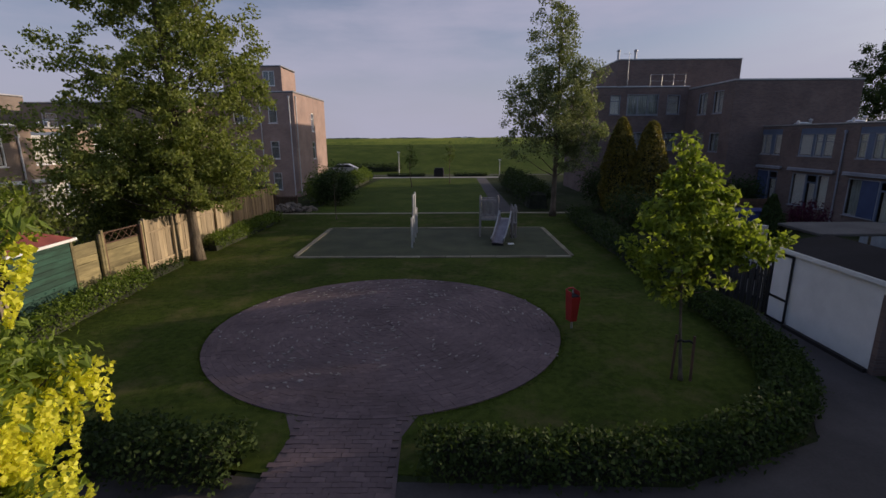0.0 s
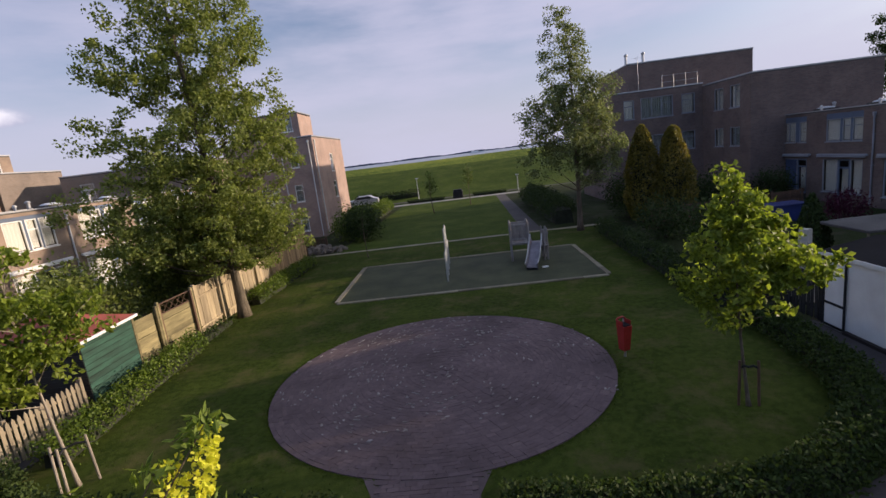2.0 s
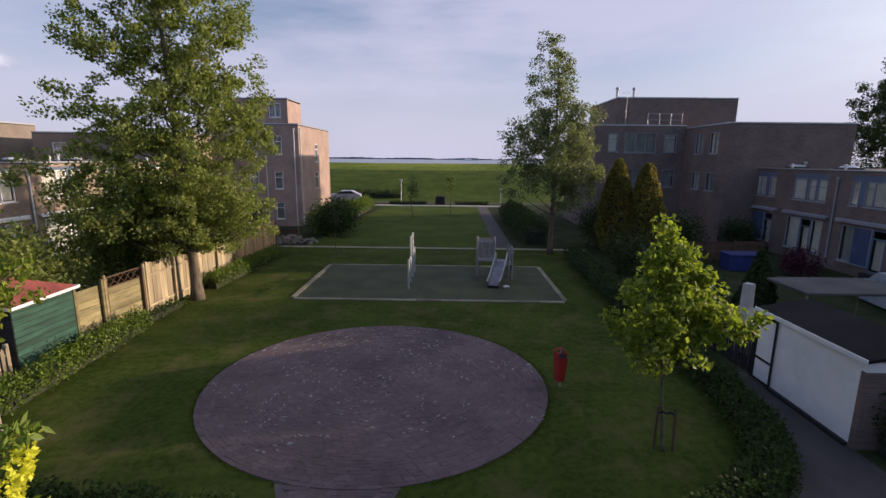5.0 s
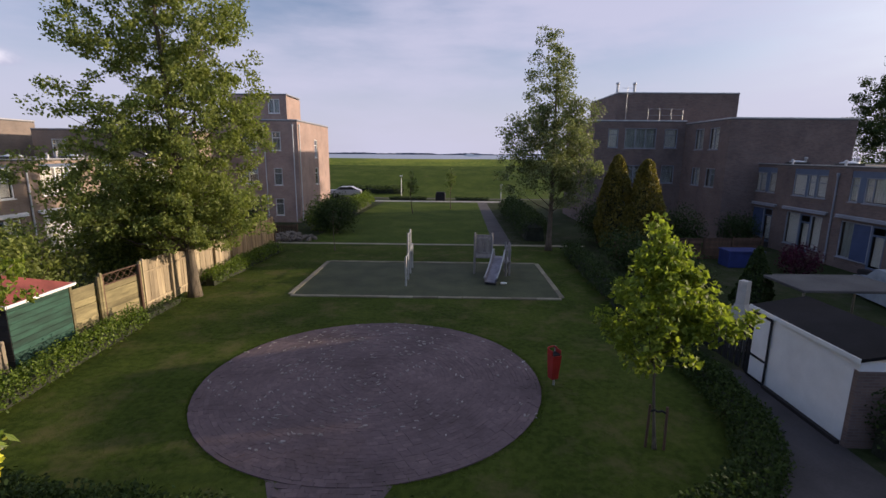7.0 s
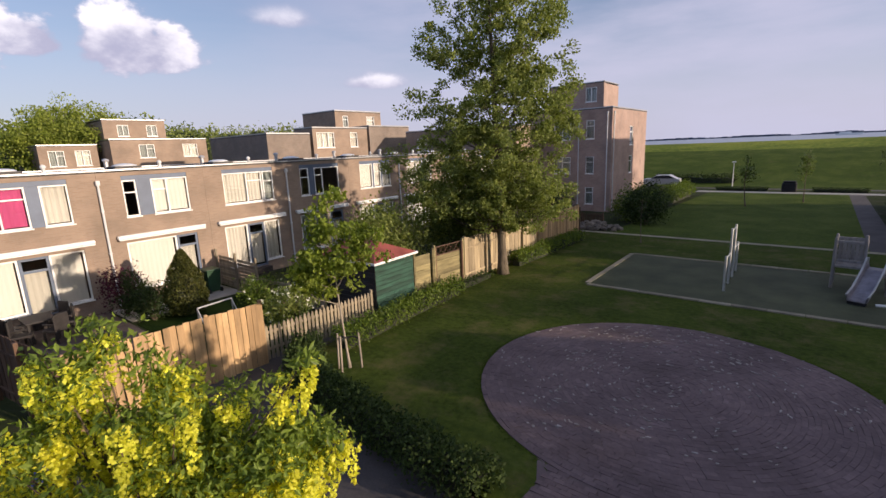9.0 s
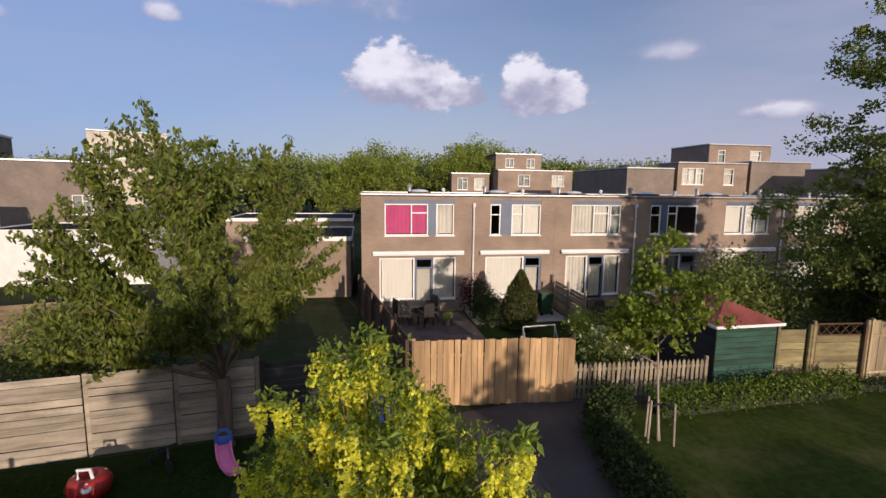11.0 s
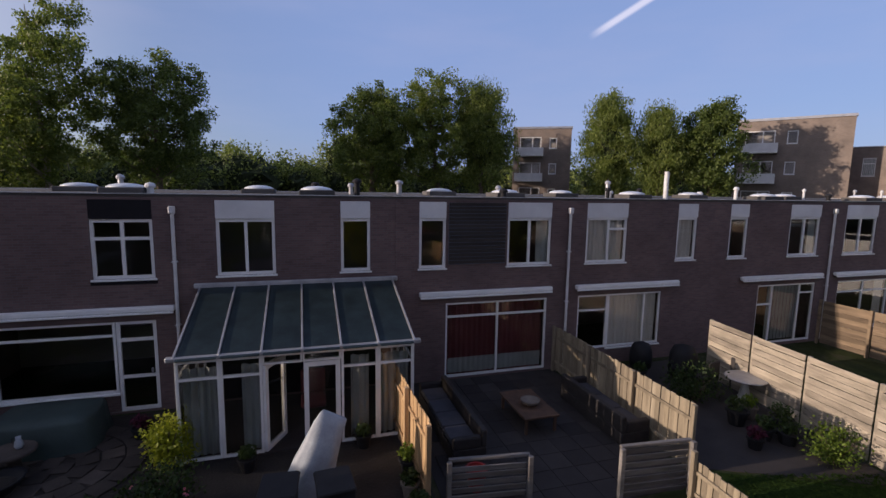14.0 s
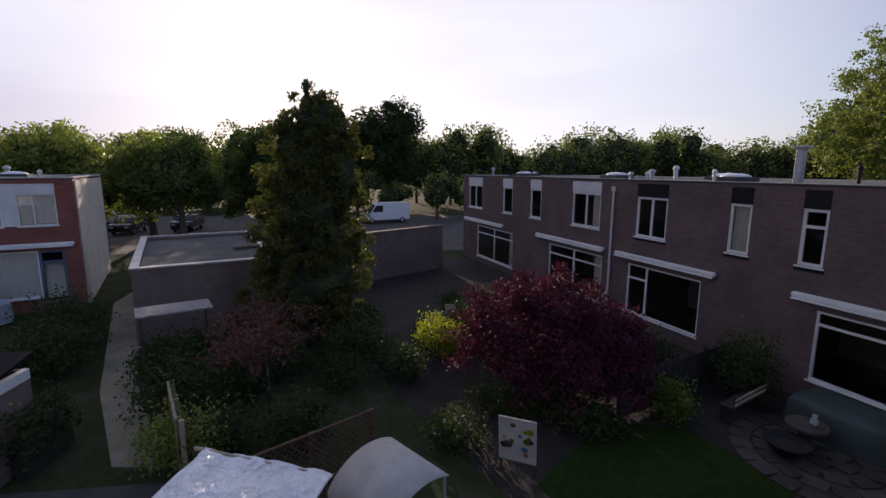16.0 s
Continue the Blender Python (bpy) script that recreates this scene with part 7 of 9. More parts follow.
def fence(label, a, b, h, mat, style="upright", bw=0.14, gap=0.012, post_every=1.8, post_h=None, post_mat=None, seed=0, group="", z0=0.05):
    """Boards on posts and rails; styles: upright, level, picket, louvre."""
    m, ln = run(a, b)
    rng = random.Random(seed + int(ln * 100))
    ob = thing("fence", label, "fence", m, group)
    pm = M[post_mat or mat]
    n = max(1, round(ln / post_every))
    post = Shape().box(-0.045, 0.045, -0.045, 0.045, 0, post_h or h + 0.03, c=0.01).mesh("post", pm)
    for k in range(n + 1):
        part("post", post, None, ob, m=pose(ln * k / n, -0.08, 0))
    if style in ("upright", "picket"):
        if style == "picket":
            s = Shape().prism([(-bw / 2, z0), (bw / 2, z0), (bw / 2, h - 0.09), (0, h), (-bw / 2, h - 0.09)], -0.011, 0.011, Euler((math.pi / 2, 0, 0)).to_matrix().to_4x4())
            gap = max(gap, 0.045)
        else:
            s = Shape().box(-bw / 2, bw / 2, -0.011, 0.011, z0, h, c=0.006)
        me = s.mesh("board", M[mat])
        k = 0
        x = bw / 2
        while x < ln - bw * 0.3:
            part("board", me, None, ob, m=pose(x, 0.0 + (0.012 if style == "upright" and k % 2 else 0), rng.uniform(-0.02, 0.012), 0, rng.gauss(0, 0.35), rng.gauss(0, 0.8)))
            x += bw + gap
            k += 1
        rail = Shape().box(0, ln, -0.05, -0.014, 0, 0.07, c=0.008).mesh("rail", pm)
        for z in (0.3, h * 0.75):
            part("rail", rail, None, ob, m=pose(0, 0, z))
    elif style == "lattice":
        for k in range(n):
            seg = ln / n
            for sgn in (-1, 1):
                x = -h
                while x < seg:
                    a0, a1 = max(0.0, -x), min(h, seg - x)
                    if a1 - a0 > 0.06:
                        q = [(seg * k + x + a0, z0 + (a0 if sgn > 0 else h - a0)), (seg * k + x + a1, z0 + (a1 if sgn > 0 else h - a1))]
                        part("slat", Shape().tube([(q[0][0], 0.008 * sgn, q[0][1]), (q[1][0], 0.008 * sgn, q[1][1])], 0.012, 4), M[mat], ob)
                    x += bw
        for z in (z0, h + z0):
            part("rail", Shape().box(0, ln, -0.025, 0.025, z - 0.02, z + 0.02, c=0.006), pm, ob)
    else:
        seg = ln / n
        tilt = {"louvre": 18, "lap": 5}.get(style, 0)
        me = Shape().box(0.05, seg - 0.05, -0.011, 0.011, -bw / 2, bw / 2, c=0.006).mesh("board", M[mat])
        z = z0 + bw / 2
        while z < h - bw * 0.3:
            for k in range(n):
                part("board", me, None, ob, m=pose(seg * k, rng.uniform(-0.004, 0.004), z + rng.uniform(-0.008, 0.008), tilt + rng.gauss(0, 1.5), rng.gauss(0, 0.15), 0))
            z += bw + gap
        if style == "louvre":
            part("rail", Shape().box(0, ln, -0.04, 0.04, h, h + 0.05, c=0.01), pm, ob)
    return ob


# left of the park
fence("pale lichened fence panel beside the green shed", (-11.3, 12.95), (-11.22, 13.95), 1.8, "wood_olive", "level", 0.2, 0.004, 1.5, 1.85, "wood_olive")
fence("lichened level-board fence panel with open top", (-11.21, 14.05), (-11.08, 15.75), 1.45, "wood_olive", "level", 0.2, 0.004, 1.8, 1.95, "wood_olive")
fence("short dark trellis over the fence panel", (-11.21, 14.1), (-11.08, 15.7), 0.34, "wood_brown", "lattice", 0.3, 0.05, 1.8, 1.85, "wood_brown", z0=1.49)
fence("weathered upright plank garden fence in the sun", (-11.05, 15.85), (-10.95, 22.4), 1.9, "wood_tan", "upright", 0.2, 0.01, 1.6, 2.0, "wood_tan")
fence("honey-coloured upright plank garden fence", (-10.95, 28.0), (-10.95, 22.5), 1.9, "wood_new", "upright", 0.18, 0.01, 1.8)
fence("dark brown back garden fence", (-11.0, 28.1), (-14.5, 29.4), 1.7, "wood_brown", "upright", 0.16, 0.01, 1.8)
fence("low brown picket fence by the rubble bank", (-13.6, 31.6), (-10.6, 31.4), 0.95, "wood_brown", "picket", 0.09, 0.05, 1.5)
fence("pointed picket fence of grey wood", (-11.05, 10.6), (-11.25, 6.75), 1.05, "wood_grey", "picket", 0.085, 0.05, 1.6)
fence("new pale pine fence round a corner garden", (-11.1, 6.65), (-11.35, 2.45), 1.8, "wood_new", "upright", 0.145, 0.006, 1.5)
# shaded side of the pine fence, its shade put in as dark brown boards
fence("board fence between gardens, browned for its shaded side", (-20.4, 1.1), (-11.4, 2.35), 1.8, "wood_brown", "upright", 0.15, 0.008, 1.8)
fence("slatted wooden fence between two gardens", (-20.4, 10.1), (-17.0, 10.0), 1.5, "wood_grey", "level", 0.13, 0.02, 1.7, 1.65)
fence("low wooden fence between two gardens", (-17.0, 10.0), (-13.0, 10.2), 0.9, "wood_grey", "level", 0.13, 0.03, 1.9)
# gardens of the brown row
fence("weathered upright board fence between gardens", (-4.25, -12.7), (-5.65, -7.3), 1.45, "wood_grey", "upright", 0.13, 0.008, 1.8)
fence("bleached slatted gate panel of level boards", (-3.75, -6.45), (-5.2, -6.7), 1.05, "wood_ash", "louvre", 0.13, 0.012, 1.4)
fence("low bleached slatted screen", (-0.6, -6.35), (-2.1, -6.55), 0.85, "wood_ash", "louvre", 0.13, 0.012, 1.4)
fence("leaning sunlit board fence beside the conservatory", (0.62, -9.2), (-0.3, -6.1), 1.65, "wood_new", "upright", 0.14, 0.01, 1.5)
fence("low weathered board fence before the lawn", (-5.05, -6.2), (-6.1, -1.4), 0.95, "wood_grey", "upright", 0.12, 0.008, 1.7, 1.15)
fence("tall pale fence of level boards in the sun", (-10.62, -1.15), (-8.95, -12.4), 1.8, "wood_pale", "lap", 0.145, 0.016, 1.62, 1.8, "wood_pale", group="pale garden fence")
fence("black-stained slatted gate beside the pale fence", (-10.64, -1.05), (-10.95, 0.9), 1.75, "wood_dark", "level", 0.12, 0.03, 1.9)
fence("brown level board fence between gardens", (-15.3, -15.6), (-17.6, -7.6), 1.7, "wood_tan_dark", "level", 0.16, 0.004, 1.8)
fence("pale weathered board fence behind a garden", (-17.65, -7.5), (-15.2, -6.6), 1.6, "wood_pale", "level", 0.16, 0.004, 1.6)
fence("dark trellis fence between small gardens", (8.4, 1.8), (6.9, 3.9), 1.0, "wood_brown", "lattice", 0.13, 0.05, 1.25)
fence("grey lattice fence beside the slab path", (7.9, 5.3), (9.6, 6.2), 1.25, "wood_grey", "lattice", 0.14, 0.05, 1.0)
# brown boards drawn near black, the garden's shade put into their colour
fence("dark board fence in the shade between gardens", (11.3, -8.5), (9.3, -3.9), 1.1, "wood_dark", "upright", 0.14, 0.008, 1.7)
fence("dark fence beside the garage", (7.95, 11.95), (7.6, 16.5), 1.3, "wood_dark", "upright", 0.1, 0.03, 1.8)
fence("brown garden fence before the shaded houses", (9.0, 25.6), (17.5, 26.3), 1.3, "wood_brown", "level", 0.14, 0.01, 1.8)


# ---- garden sheds and garage ----
def planks(parent, m, w, h, mat, bw=0.16):
    z = 0.02
    me = Shape().box(0, w, -0.012, 0.012, 0, bw - 0.008, c=0.005).mesh("board", M[mat])
    while z < h - 0.06:
        part("board", me, None, parent, m=m @ pose(0, 0, z))
        z += bw


def green_shed():
    ob = thing("shed", "dark green plank shed with red hipped felt roof", "shed", pose(-11.0, 10.75, 0, 0, 0, 1.5))
    w, d, h = 3.0, 1.95, 1.98
    part("wall", Shape().box(-w, -0.02, 0.02, d - 0.02, 0, h), M["green_paint"], ob)
    planks(ob, pose(0, 0, 0, 0, 0, 90), d, h, "green_paint")
    # front boards near black, flank boards green
    planks(ob, pose(-w, 0, 0), w, h, "wood_dark")
    part("roof", Shape().add([(-w - 0.12, -0.12, h), (0.12, -0.12, h), (0.12, d + 0.12, h), (-w - 0.12, d + 0.12, h), (-w + 0.9, d / 2, h + 0.5), (-0.9, d / 2, h + 0.5),
                              (-w - 0.12, -0.12, h - 0.07), (0.12, -0.12, h - 0.07), (0.12, d + 0.12, h - 0.07), (-w - 0.12, d + 0.12, h - 0.07)],
                             [(0, 1, 5, 4), (1, 2, 5), (2, 3, 4, 5), (3, 0, 4), (6, 7, 1, 0), (7, 8, 2, 1), (8, 9, 3, 2), (9, 6, 0, 3), (9, 8, 7, 6)]), M["red_roof"], ob, "red felt hipped roof")
    for r in ((-w - 0.14, 0.14, -0.15, -0.123), (-w - 0.14, 0.14, d + 0.123, d + 0.15), (0.123, 0.15, -0.12, d + 0.12)):
        part("fascia", Shape().box(*r, h - 0.065, h + 0.01), M["white"], ob, "white roof trim")


green_shed()


def white_garage():
    ob = thing("garage", "low garage with white side wall, black-framed door and black roof", "garage", pose(7.93, 8.67, 0))
    w, d, h = 1.25, 3.1, 1.86
    part("wall", Shape().box(0, 0.12, 0.003, d, 0, h), M["white"], ob, "white rendered side wall")
    part("wall", Shape().box(0, w, -0.12, 0, 0, h - 0.2), M["brick_c"], ob, "dark brick end wall")
    part("fascia", Shape().box(-0.01, w, -0.13, -0.005, h - 0.197, h), M["white"], ob, "white roof board")
    part("wall", Shape().box(0.123, w, d - 0.12, d, 0, h), M["brick_c"], ob)
    part("wall", Shape().box(w - 0.12, w, 0.003, d - 0.123, 0, h), M["brick_c"], ob)
    part("roof", Shape().add([(-0.06, -0.18, h + 0.004), (w + 0.1, -0.18, h + 0.25), (w + 0.1, d + 0.1, h + 0.25), (-0.06, d + 0.1, h + 0.004), (-0.06, -0.18, h + 0.07), (w + 0.1, -0.18, h + 0.32), (w + 0.1, d + 0.1, h + 0.32), (-0.06, d + 0.1, h + 0.07)],
                             [(0, 3, 2, 1), (4, 5, 6, 7), (0, 1, 5, 4), (1, 2, 6, 5), (2, 3, 7, 6), (3, 0, 4, 7)]), M["black_roof"], ob, "black felt roof")
    part("roof_edge", Shape().box(-0.085, -0.062, -0.18, d + 0.1, h - 0.02, h + 0.08), M["white"], ob)
    dr = part("door", Shape().box(-0.03, -0.003, d - 0.72, d - 0.08, 0.05, h - 0.1), M["white"], ob, "white door with black frame bars")
    for r in ((d - 0.76, d - 0.70, 0.04, h - 0.06), (d - 0.1, d - 0.04, 0.04, h - 0.06)):
        part("door_bar", Shape().box(-0.05, -0.031, r[0], r[1], r[2], r[3]), M["black"], dr)
    for z in (0.04, 0.62, h - 0.12):
        part("door_bar", Shape().box(-0.049, -0.031, d - 0.697, d - 0.103, z, z + 0.06), M["black"], dr)
    part("plinth", Shape().box(-0.1, -0.003, 0, d - 0.78, 0, 0.09), M["slab"], ob)


white_garage()
hedge("rough hedge on top of the dark garden wall", [(8.2, 8.3), (9.7, 8.25)], 0.5, 1.3, 900, 0.09, "leaf_dark", 200)


def flat_garage(label, m, w, d, h, mat):
    ob = thing("garage", label, "garage", m)
    part("wall", Shape().box(0, w, -d, 0, 0, h), M[mat], ob)
    part("roof", Shape().box(-0.05, w + 0.05, -d - 0.05, 0.05, h + 0.004, h + 0.05), M["black_roof"], ob)
    for r in ((-0.08, w + 0.08, 0.053, 0.1), (-0.08, w + 0.08, -d - 0.1, -d - 0.053), (-0.08, -0.053, -d - 0.05, 0.05), (w + 0.053, w + 0.08, -d - 0.05, 0.05)):
        part("roof_edge", Shape().box(*r, h - 0.1, h + 0.12), M["white"], ob, "white roof trim")


flat_garage("white-painted garage wall lit by the sun", pose(-28.5, -10.4, 0, 0, 0, -90), 8.4, 5.0, 3.0, "white")
flat_garage("flat-roofed garage with dark roof and white trim", pose(-24.0, 0.6, 0, 0, 0, -90), 5.0, 6.0, 3.0, "brick_b")
flat_garage("flat-roofed garage with dark roof and white trim", pose(-32.0, 0.5, 0, 0, 0, -90), 8.0, 6.0, 3.4, "brick_b")


# ---- playground ----
def play_tower():
    ob = thing("play_tower", "wooden climbing tower with steel slide on the court", "play equipment", pose(2.05, 22.0, 0, 0, 0, -4))
    post = Shape().tube([(0, 0, 0), (0, 0, 1.88), (0, 0, 1.92)], [0.052, 0.052, 0.03], 10).mesh("post", M["wood_silver"])
    for x, y in ((-0.95, 0.85), (-0.12, 0.85), (-0.95, 0.0), (-0.12, 0.0)):
        part("post", post, None, ob, m=pose(x, y, 0))
    low = Shape().tube([(0, 0, 0), (0, 0, 1.5), (0, 0, 1.54)], [0.05, 0.05, 0.03], 10).mesh("post", M["wood_silver"])
    for x, y in ((0.55, 0.55), (0.72, -0.2), (0.55, -0.35), (0.72, 0.4)):
        part("post", low, None, ob, m=pose(x, y, 0))
    part("platform", Shape().box(-0.98, 0.0, -0.05, 0.9, 0.82, 0.89, c=0.01), M["wood_silver"], ob)
    part("platform", Shape().box(0.003, 0.78, -0.38, 0.6, 0.7, 0.77, c=0.01), M["wood_silver"], ob)
    board = Shape().box(-0.055, 0.055, -0.012, 0.012, 0, 0.82, c=0.005).mesh("board", M["wood_silver"])
    for k in range(6):
        part("board", board, None, ob, m=pose(-0.83 + k * 0.12, 0.83, 0.9))
    for k in range(5):
        part("board", board, None, ob, m=pose(-0.95, 0.1 + k * 0.16, 0.9, 0, 0, 90))
    for y in (0.02, 0.87):
        for z in (1.02, 1.72):
            part("rail", Shape().box(-0.95, -0.12, y - 0.025, y + 0.025, z, z + 0.09, c=0.01), M["wood_silver"], ob)
    for y in (-0.36, 0.56):
        part("rail", Shape().box(0.5, 0.78, y - 0.02, y + 0.02, 1.28, 1.38, c=0.01), M["wood_silver"], ob)
    for k in range(3):
        part("rung", Shape().tube([(0.74, -0.2, 0.2 + 0.28 * k), (0.74, 0.4, 0.2 + 0.28 * k)], 0.02, 8), M["metal"], ob)
    # slide: a trough with raised cheeks that runs out flat, turned aside
    s = Shape()
    prof = [(0.12, 0.98), (-0.15, 0.95), (-0.7, 0.62), (-1.2, 0.32), (-1.5, 0.2), (-1.72, 0.17)]
    for y, z in prof:
        s.v += [(-0.25, y, z + 0.16), (-0.22, y, z), (0.22, y, z), (0.25, y, z + 0.16), (-0.28, y, z + 0.16), (-0.25, y, z - 0.03), (0.25, y, z - 0.03), (0.28, y, z + 0.16)]
    for i in range(len(prof) - 1):
        a, b = 8 * i, 8 * i + 8
        s.f += [(a + k, a + k + 1, b + k + 1, b + k) for k in (0, 1, 2)] + [(a + 5, a + 4, b + 4, b + 5), (a + 6, a + 5, b + 5, b + 6), (a + 7, a + 6, b + 6, b + 7), (a + 4, a, b, b + 4), (a + 3, a + 7, b + 7, b + 3)]
    turn = pose(0.22, -0.3, 0, 0, 0, -14)
    part("slide", s, M["steel_worn"], ob, "bright steel slide", turn)
    for x in (-0.28, 0.28):
        part("rail", Shape().tube([(x, 0.1, 0.95), (x, 0.1, 1.3), (x, -0.1, 1.33), (x, -0.45, 0.98), (x, -1.2, 0.5), (x, -1.72, 0.34)], 0.032, 8), M["pole"], ob, "", turn)
    part("foot", Shape().box(-0.24, 0.24, -1.7, -1.55, 0, 0.135, c=0.01), M["black"], ob, "", turn)


play_tower()


def tumbling_bars():
    ob = thing("tumbling_bars", "row of steel tumbling bars of three heights", "play equipment", pose(-2.0, 19.75, 0))
    ys, hs = (0.0, 1.1, 2.2, 3.3), (1.35, 2.2, 2.2, 1.3)
    for y, h in zip(ys, hs):
        part("post", Shape().tube([(0, y, 0), (0, y, h)], 0.045, 10), M["pole"], ob)
    for (a, b, h) in ((0, 1, 1.25), (1, 2, 2.1), (2, 3, 1.2)):
        part("bar", Shape().tube([(0, ys[a], h), (0, ys[b], h)], 0.022, 10), M["pole"], ob)


tumbling_bars()
solid("stone", Shape().box(-0.14, 0.14, -0.07, 0.07, 0, 0.06, c=0.02), M["blind"], "white flat scrap on the court", "stone", pose(2.35, 20.3, 0.03, 0, 0, 10))


def red_bin():
    ob = thing("litter_bin", "red enamel litter bin with a hood on a steel post", "litter bin", pose(2.55, 10.75, 0.0, 0, 0, 20))
    part("post", Shape().tube([(0.13, 0.17, 0), (0.13, 0.17, 1.06)], 0.028, 10), M["pole"], ob)
    body = Shape().add([(-0.085, -0.08, 0.3), (0.085, -0.08, 0.3), (0.085, 0.12, 0.3), (-0.085, 0.12, 0.3), (-0.12, -0.14, 0.93), (0.12, -0.14, 0.93), (0.12, 0.13, 0.93), (-0.12, 0.13, 0.93)],
                       [(3, 2, 1, 0), (0, 1, 5, 4), (1, 2, 6, 5), (2, 3, 7, 6), (3, 0, 4, 7), (4, 5, 6, 7)])
    part("body", body, M["red"], ob)
    # solid black plate stands for the dark inside of the bin
    part("opening", Shape().box(-0.1, 0.1, -0.12, 0.11, 0.933, 0.96, c=0.008), M["black"], ob)
    for x in (-0.125, 0.105):
        part("cheek", Shape().box(x, x + 0.02, -0.1, 0.13, 0.934, 1.06, c=0.008), M["red"], ob)
    part("hood", Shape().tube([(-0.125, 0.12, 1.05), (-0.06, 0.12, 1.09), (0.06, 0.12, 1.09), (0.125, 0.12, 1.05)], 0.022, 10), M["red"], ob)


red_bin()
ob = thing("rubbish_container", "black underground rubbish container at the far path", "container", pose(-1.5, 58.4, 0))
part("body", Shape().box(-0.62, 0.62, -0.45, 0.45, 0.0, 0.9, c=0.08), M["black"], ob)
part("lid", Shape().box(-0.54, 0.54, -0.4, 0.4, 0.904, 1.1, c=0.09), M["black"], ob)


def street_lamp(x, y, h, z=0.0):
    ob = thing("street_lamp", "slim grey street lamp by the dike road", "street lamp", pose(x, y, z), "street lamps by the dike")
    part("pole", Shape().tube([(0, 0, 0), (0, 0, h)], [0.055, 0.035], 10), M["pole"], ob)
    part("head", Shape().box(-0.2, 0.2, -0.08, 0.08, h + 0.003, h + 0.1, c=0.03), M["chrome"], ob)


street_lamp(-6.6, 60.2, 2.9)
street_lamp(6.2, 60.2, 1.9)


def rubble():
    ob = thing("rubble_bank", "low bank of brownish rubble stones beside the path", "stones", pose(-11.0, 30.9, 0))
    rng = random.Random(8)
    shapes = []
    for k in range(5):
        s = Shape().lathe([(0.1, -0.12), (0.22, -0.04), (0.24, 0.06), (0.12, 0.15)], 7)
        s.v = [(x * rng.uniform(0.8, 1.2), y * rng.uniform(0.7, 1.2), z * rng.uniform(0.8, 1.2)) for x, y, z in s.v]
        shapes.append(s.mesh("stone", M["stone"]))
    for k in range(60):
        x, y = rng.gauss(0, 0.75), rng.gauss(0, 0.4)
        z = max(0.08, 0.5 - 0.3 * abs(x) - 0.5 * abs(y)) * rng.uniform(0.5, 1)
        part("stone", shapes[k % 5], None, ob, m=pose(x, y, z, rng.uniform(0, 40), rng.uniform(0, 40), rng.uniform(0, 360)))


rubble()


# ---- vehicles ----
def car(label, m, paint, van=False):
    ob = thing("van" if van else "car", label, "van" if van else "car", m, "parked cars")
    L, W = (5.2, 1.95) if van else (4.2, 1.75)
    prof = [(0, 0.35), (0, 0.8), (0.15, 0.95), (1.0, 1.02), (1.55, 1.42), (3.0, 1.46), (3.8, 1.05), (4.15, 0.95), (4.2, 0.4)] if not van else [(0, 0.4), (0.05, 1.0), (0.75, 1.2), (1.35, 2.05), (1.8, 2.2), (5.1, 2.2), (5.2, 2.0), (5.2, 0.4)]
    s = Shape().prism(prof, -W / 2, W / 2, Matrix(((1, 0, 0, -L / 2), (0, 0, -1, 0), (0, 1, 0, 0), (0, 0, 0, 1))))
    bo = part("body", s, M[paint], ob)
    g = [(1.12, 1.06), (1.58, 1.38), (2.95, 1.42), (3.6, 1.08)] if not van else [(0.85, 1.25), (1.35, 1.95), (2.1, 1.95), (2.1, 1.25)]
    for y in (-W / 2 - 0.012, W / 2 - 0.012):
        part("side_window", Shape().prism(g, -0.012, 0.012, Matrix(((1, 0, 0, -L / 2), (0, 0, -1, y + 0.012), (0, 1, 0, 0), (0, 0, 0, 1)))), M["car_glass"], ob)
    a, b = ((1.03, 1.06), (1.5, 1.4)) if not van else ((0.78, 1.24), (1.33, 2.02))
    part("windscreen", Shape().add([(a[0] - L / 2 - 0.02, -W / 2 + 0.15, a[1] + 0.02), (a[0] - L / 2 - 0.02, W / 2 - 0.15, a[1] + 0.02), (b[0] - L / 2 - 0.02, W / 2 - 0.2, b[1] + 0.01), (b[0] - L / 2 - 0.02, -W / 2 + 0.2, b[1] + 0.01),
                                    (a[0] - L / 2 + 0.05, -W / 2 + 0.15, a[1] - 0.02), (a[0] - L / 2 + 0.05, W / 2 - 0.15, a[1] - 0.02), (b[0] - L / 2 + 0.05, W / 2 - 0.2, b[1] - 0.03), (b[0] - L / 2 + 0.05, -W / 2 + 0.2, b[1] - 0.03)],
                                   [(0, 3, 2, 1), (4, 5, 6, 7), (0, 1, 5, 4), (1, 2, 6, 5), (2, 3, 7, 6), (3, 0, 4, 7)]), M["car_glass"], ob)
    for x in (0.85 - L / 2, L / 2 - 0.85):
        for y in (-W / 2 + 0.1, W / 2 - 0.1):
            wh = part("wheel", Shape().lathe([(0.2, -0.1), (0.31, -0.1), (0.33, -0.05), (0.33, 0.05), (0.31, 0.1), (0.2, 0.1)], 18, pose(x, y, 0.33, 90, 0, 0)), M["tyre"], ob)
            part("rim", Shape().lathe([(0.19, -0.108), (0.19, 0.108)], 14, pose(x, y, 0.33, 90, 0, 0)), M["metal"], wh)
    for y in (-0.6, 0.6):
        part("headlight", Shape().box(-L / 2 - 0.015, -L / 2 + 0.02, y - 0.18, y + 0.18, 0.66, 0.8, c=0.01), M["lead"], ob)
    return ob


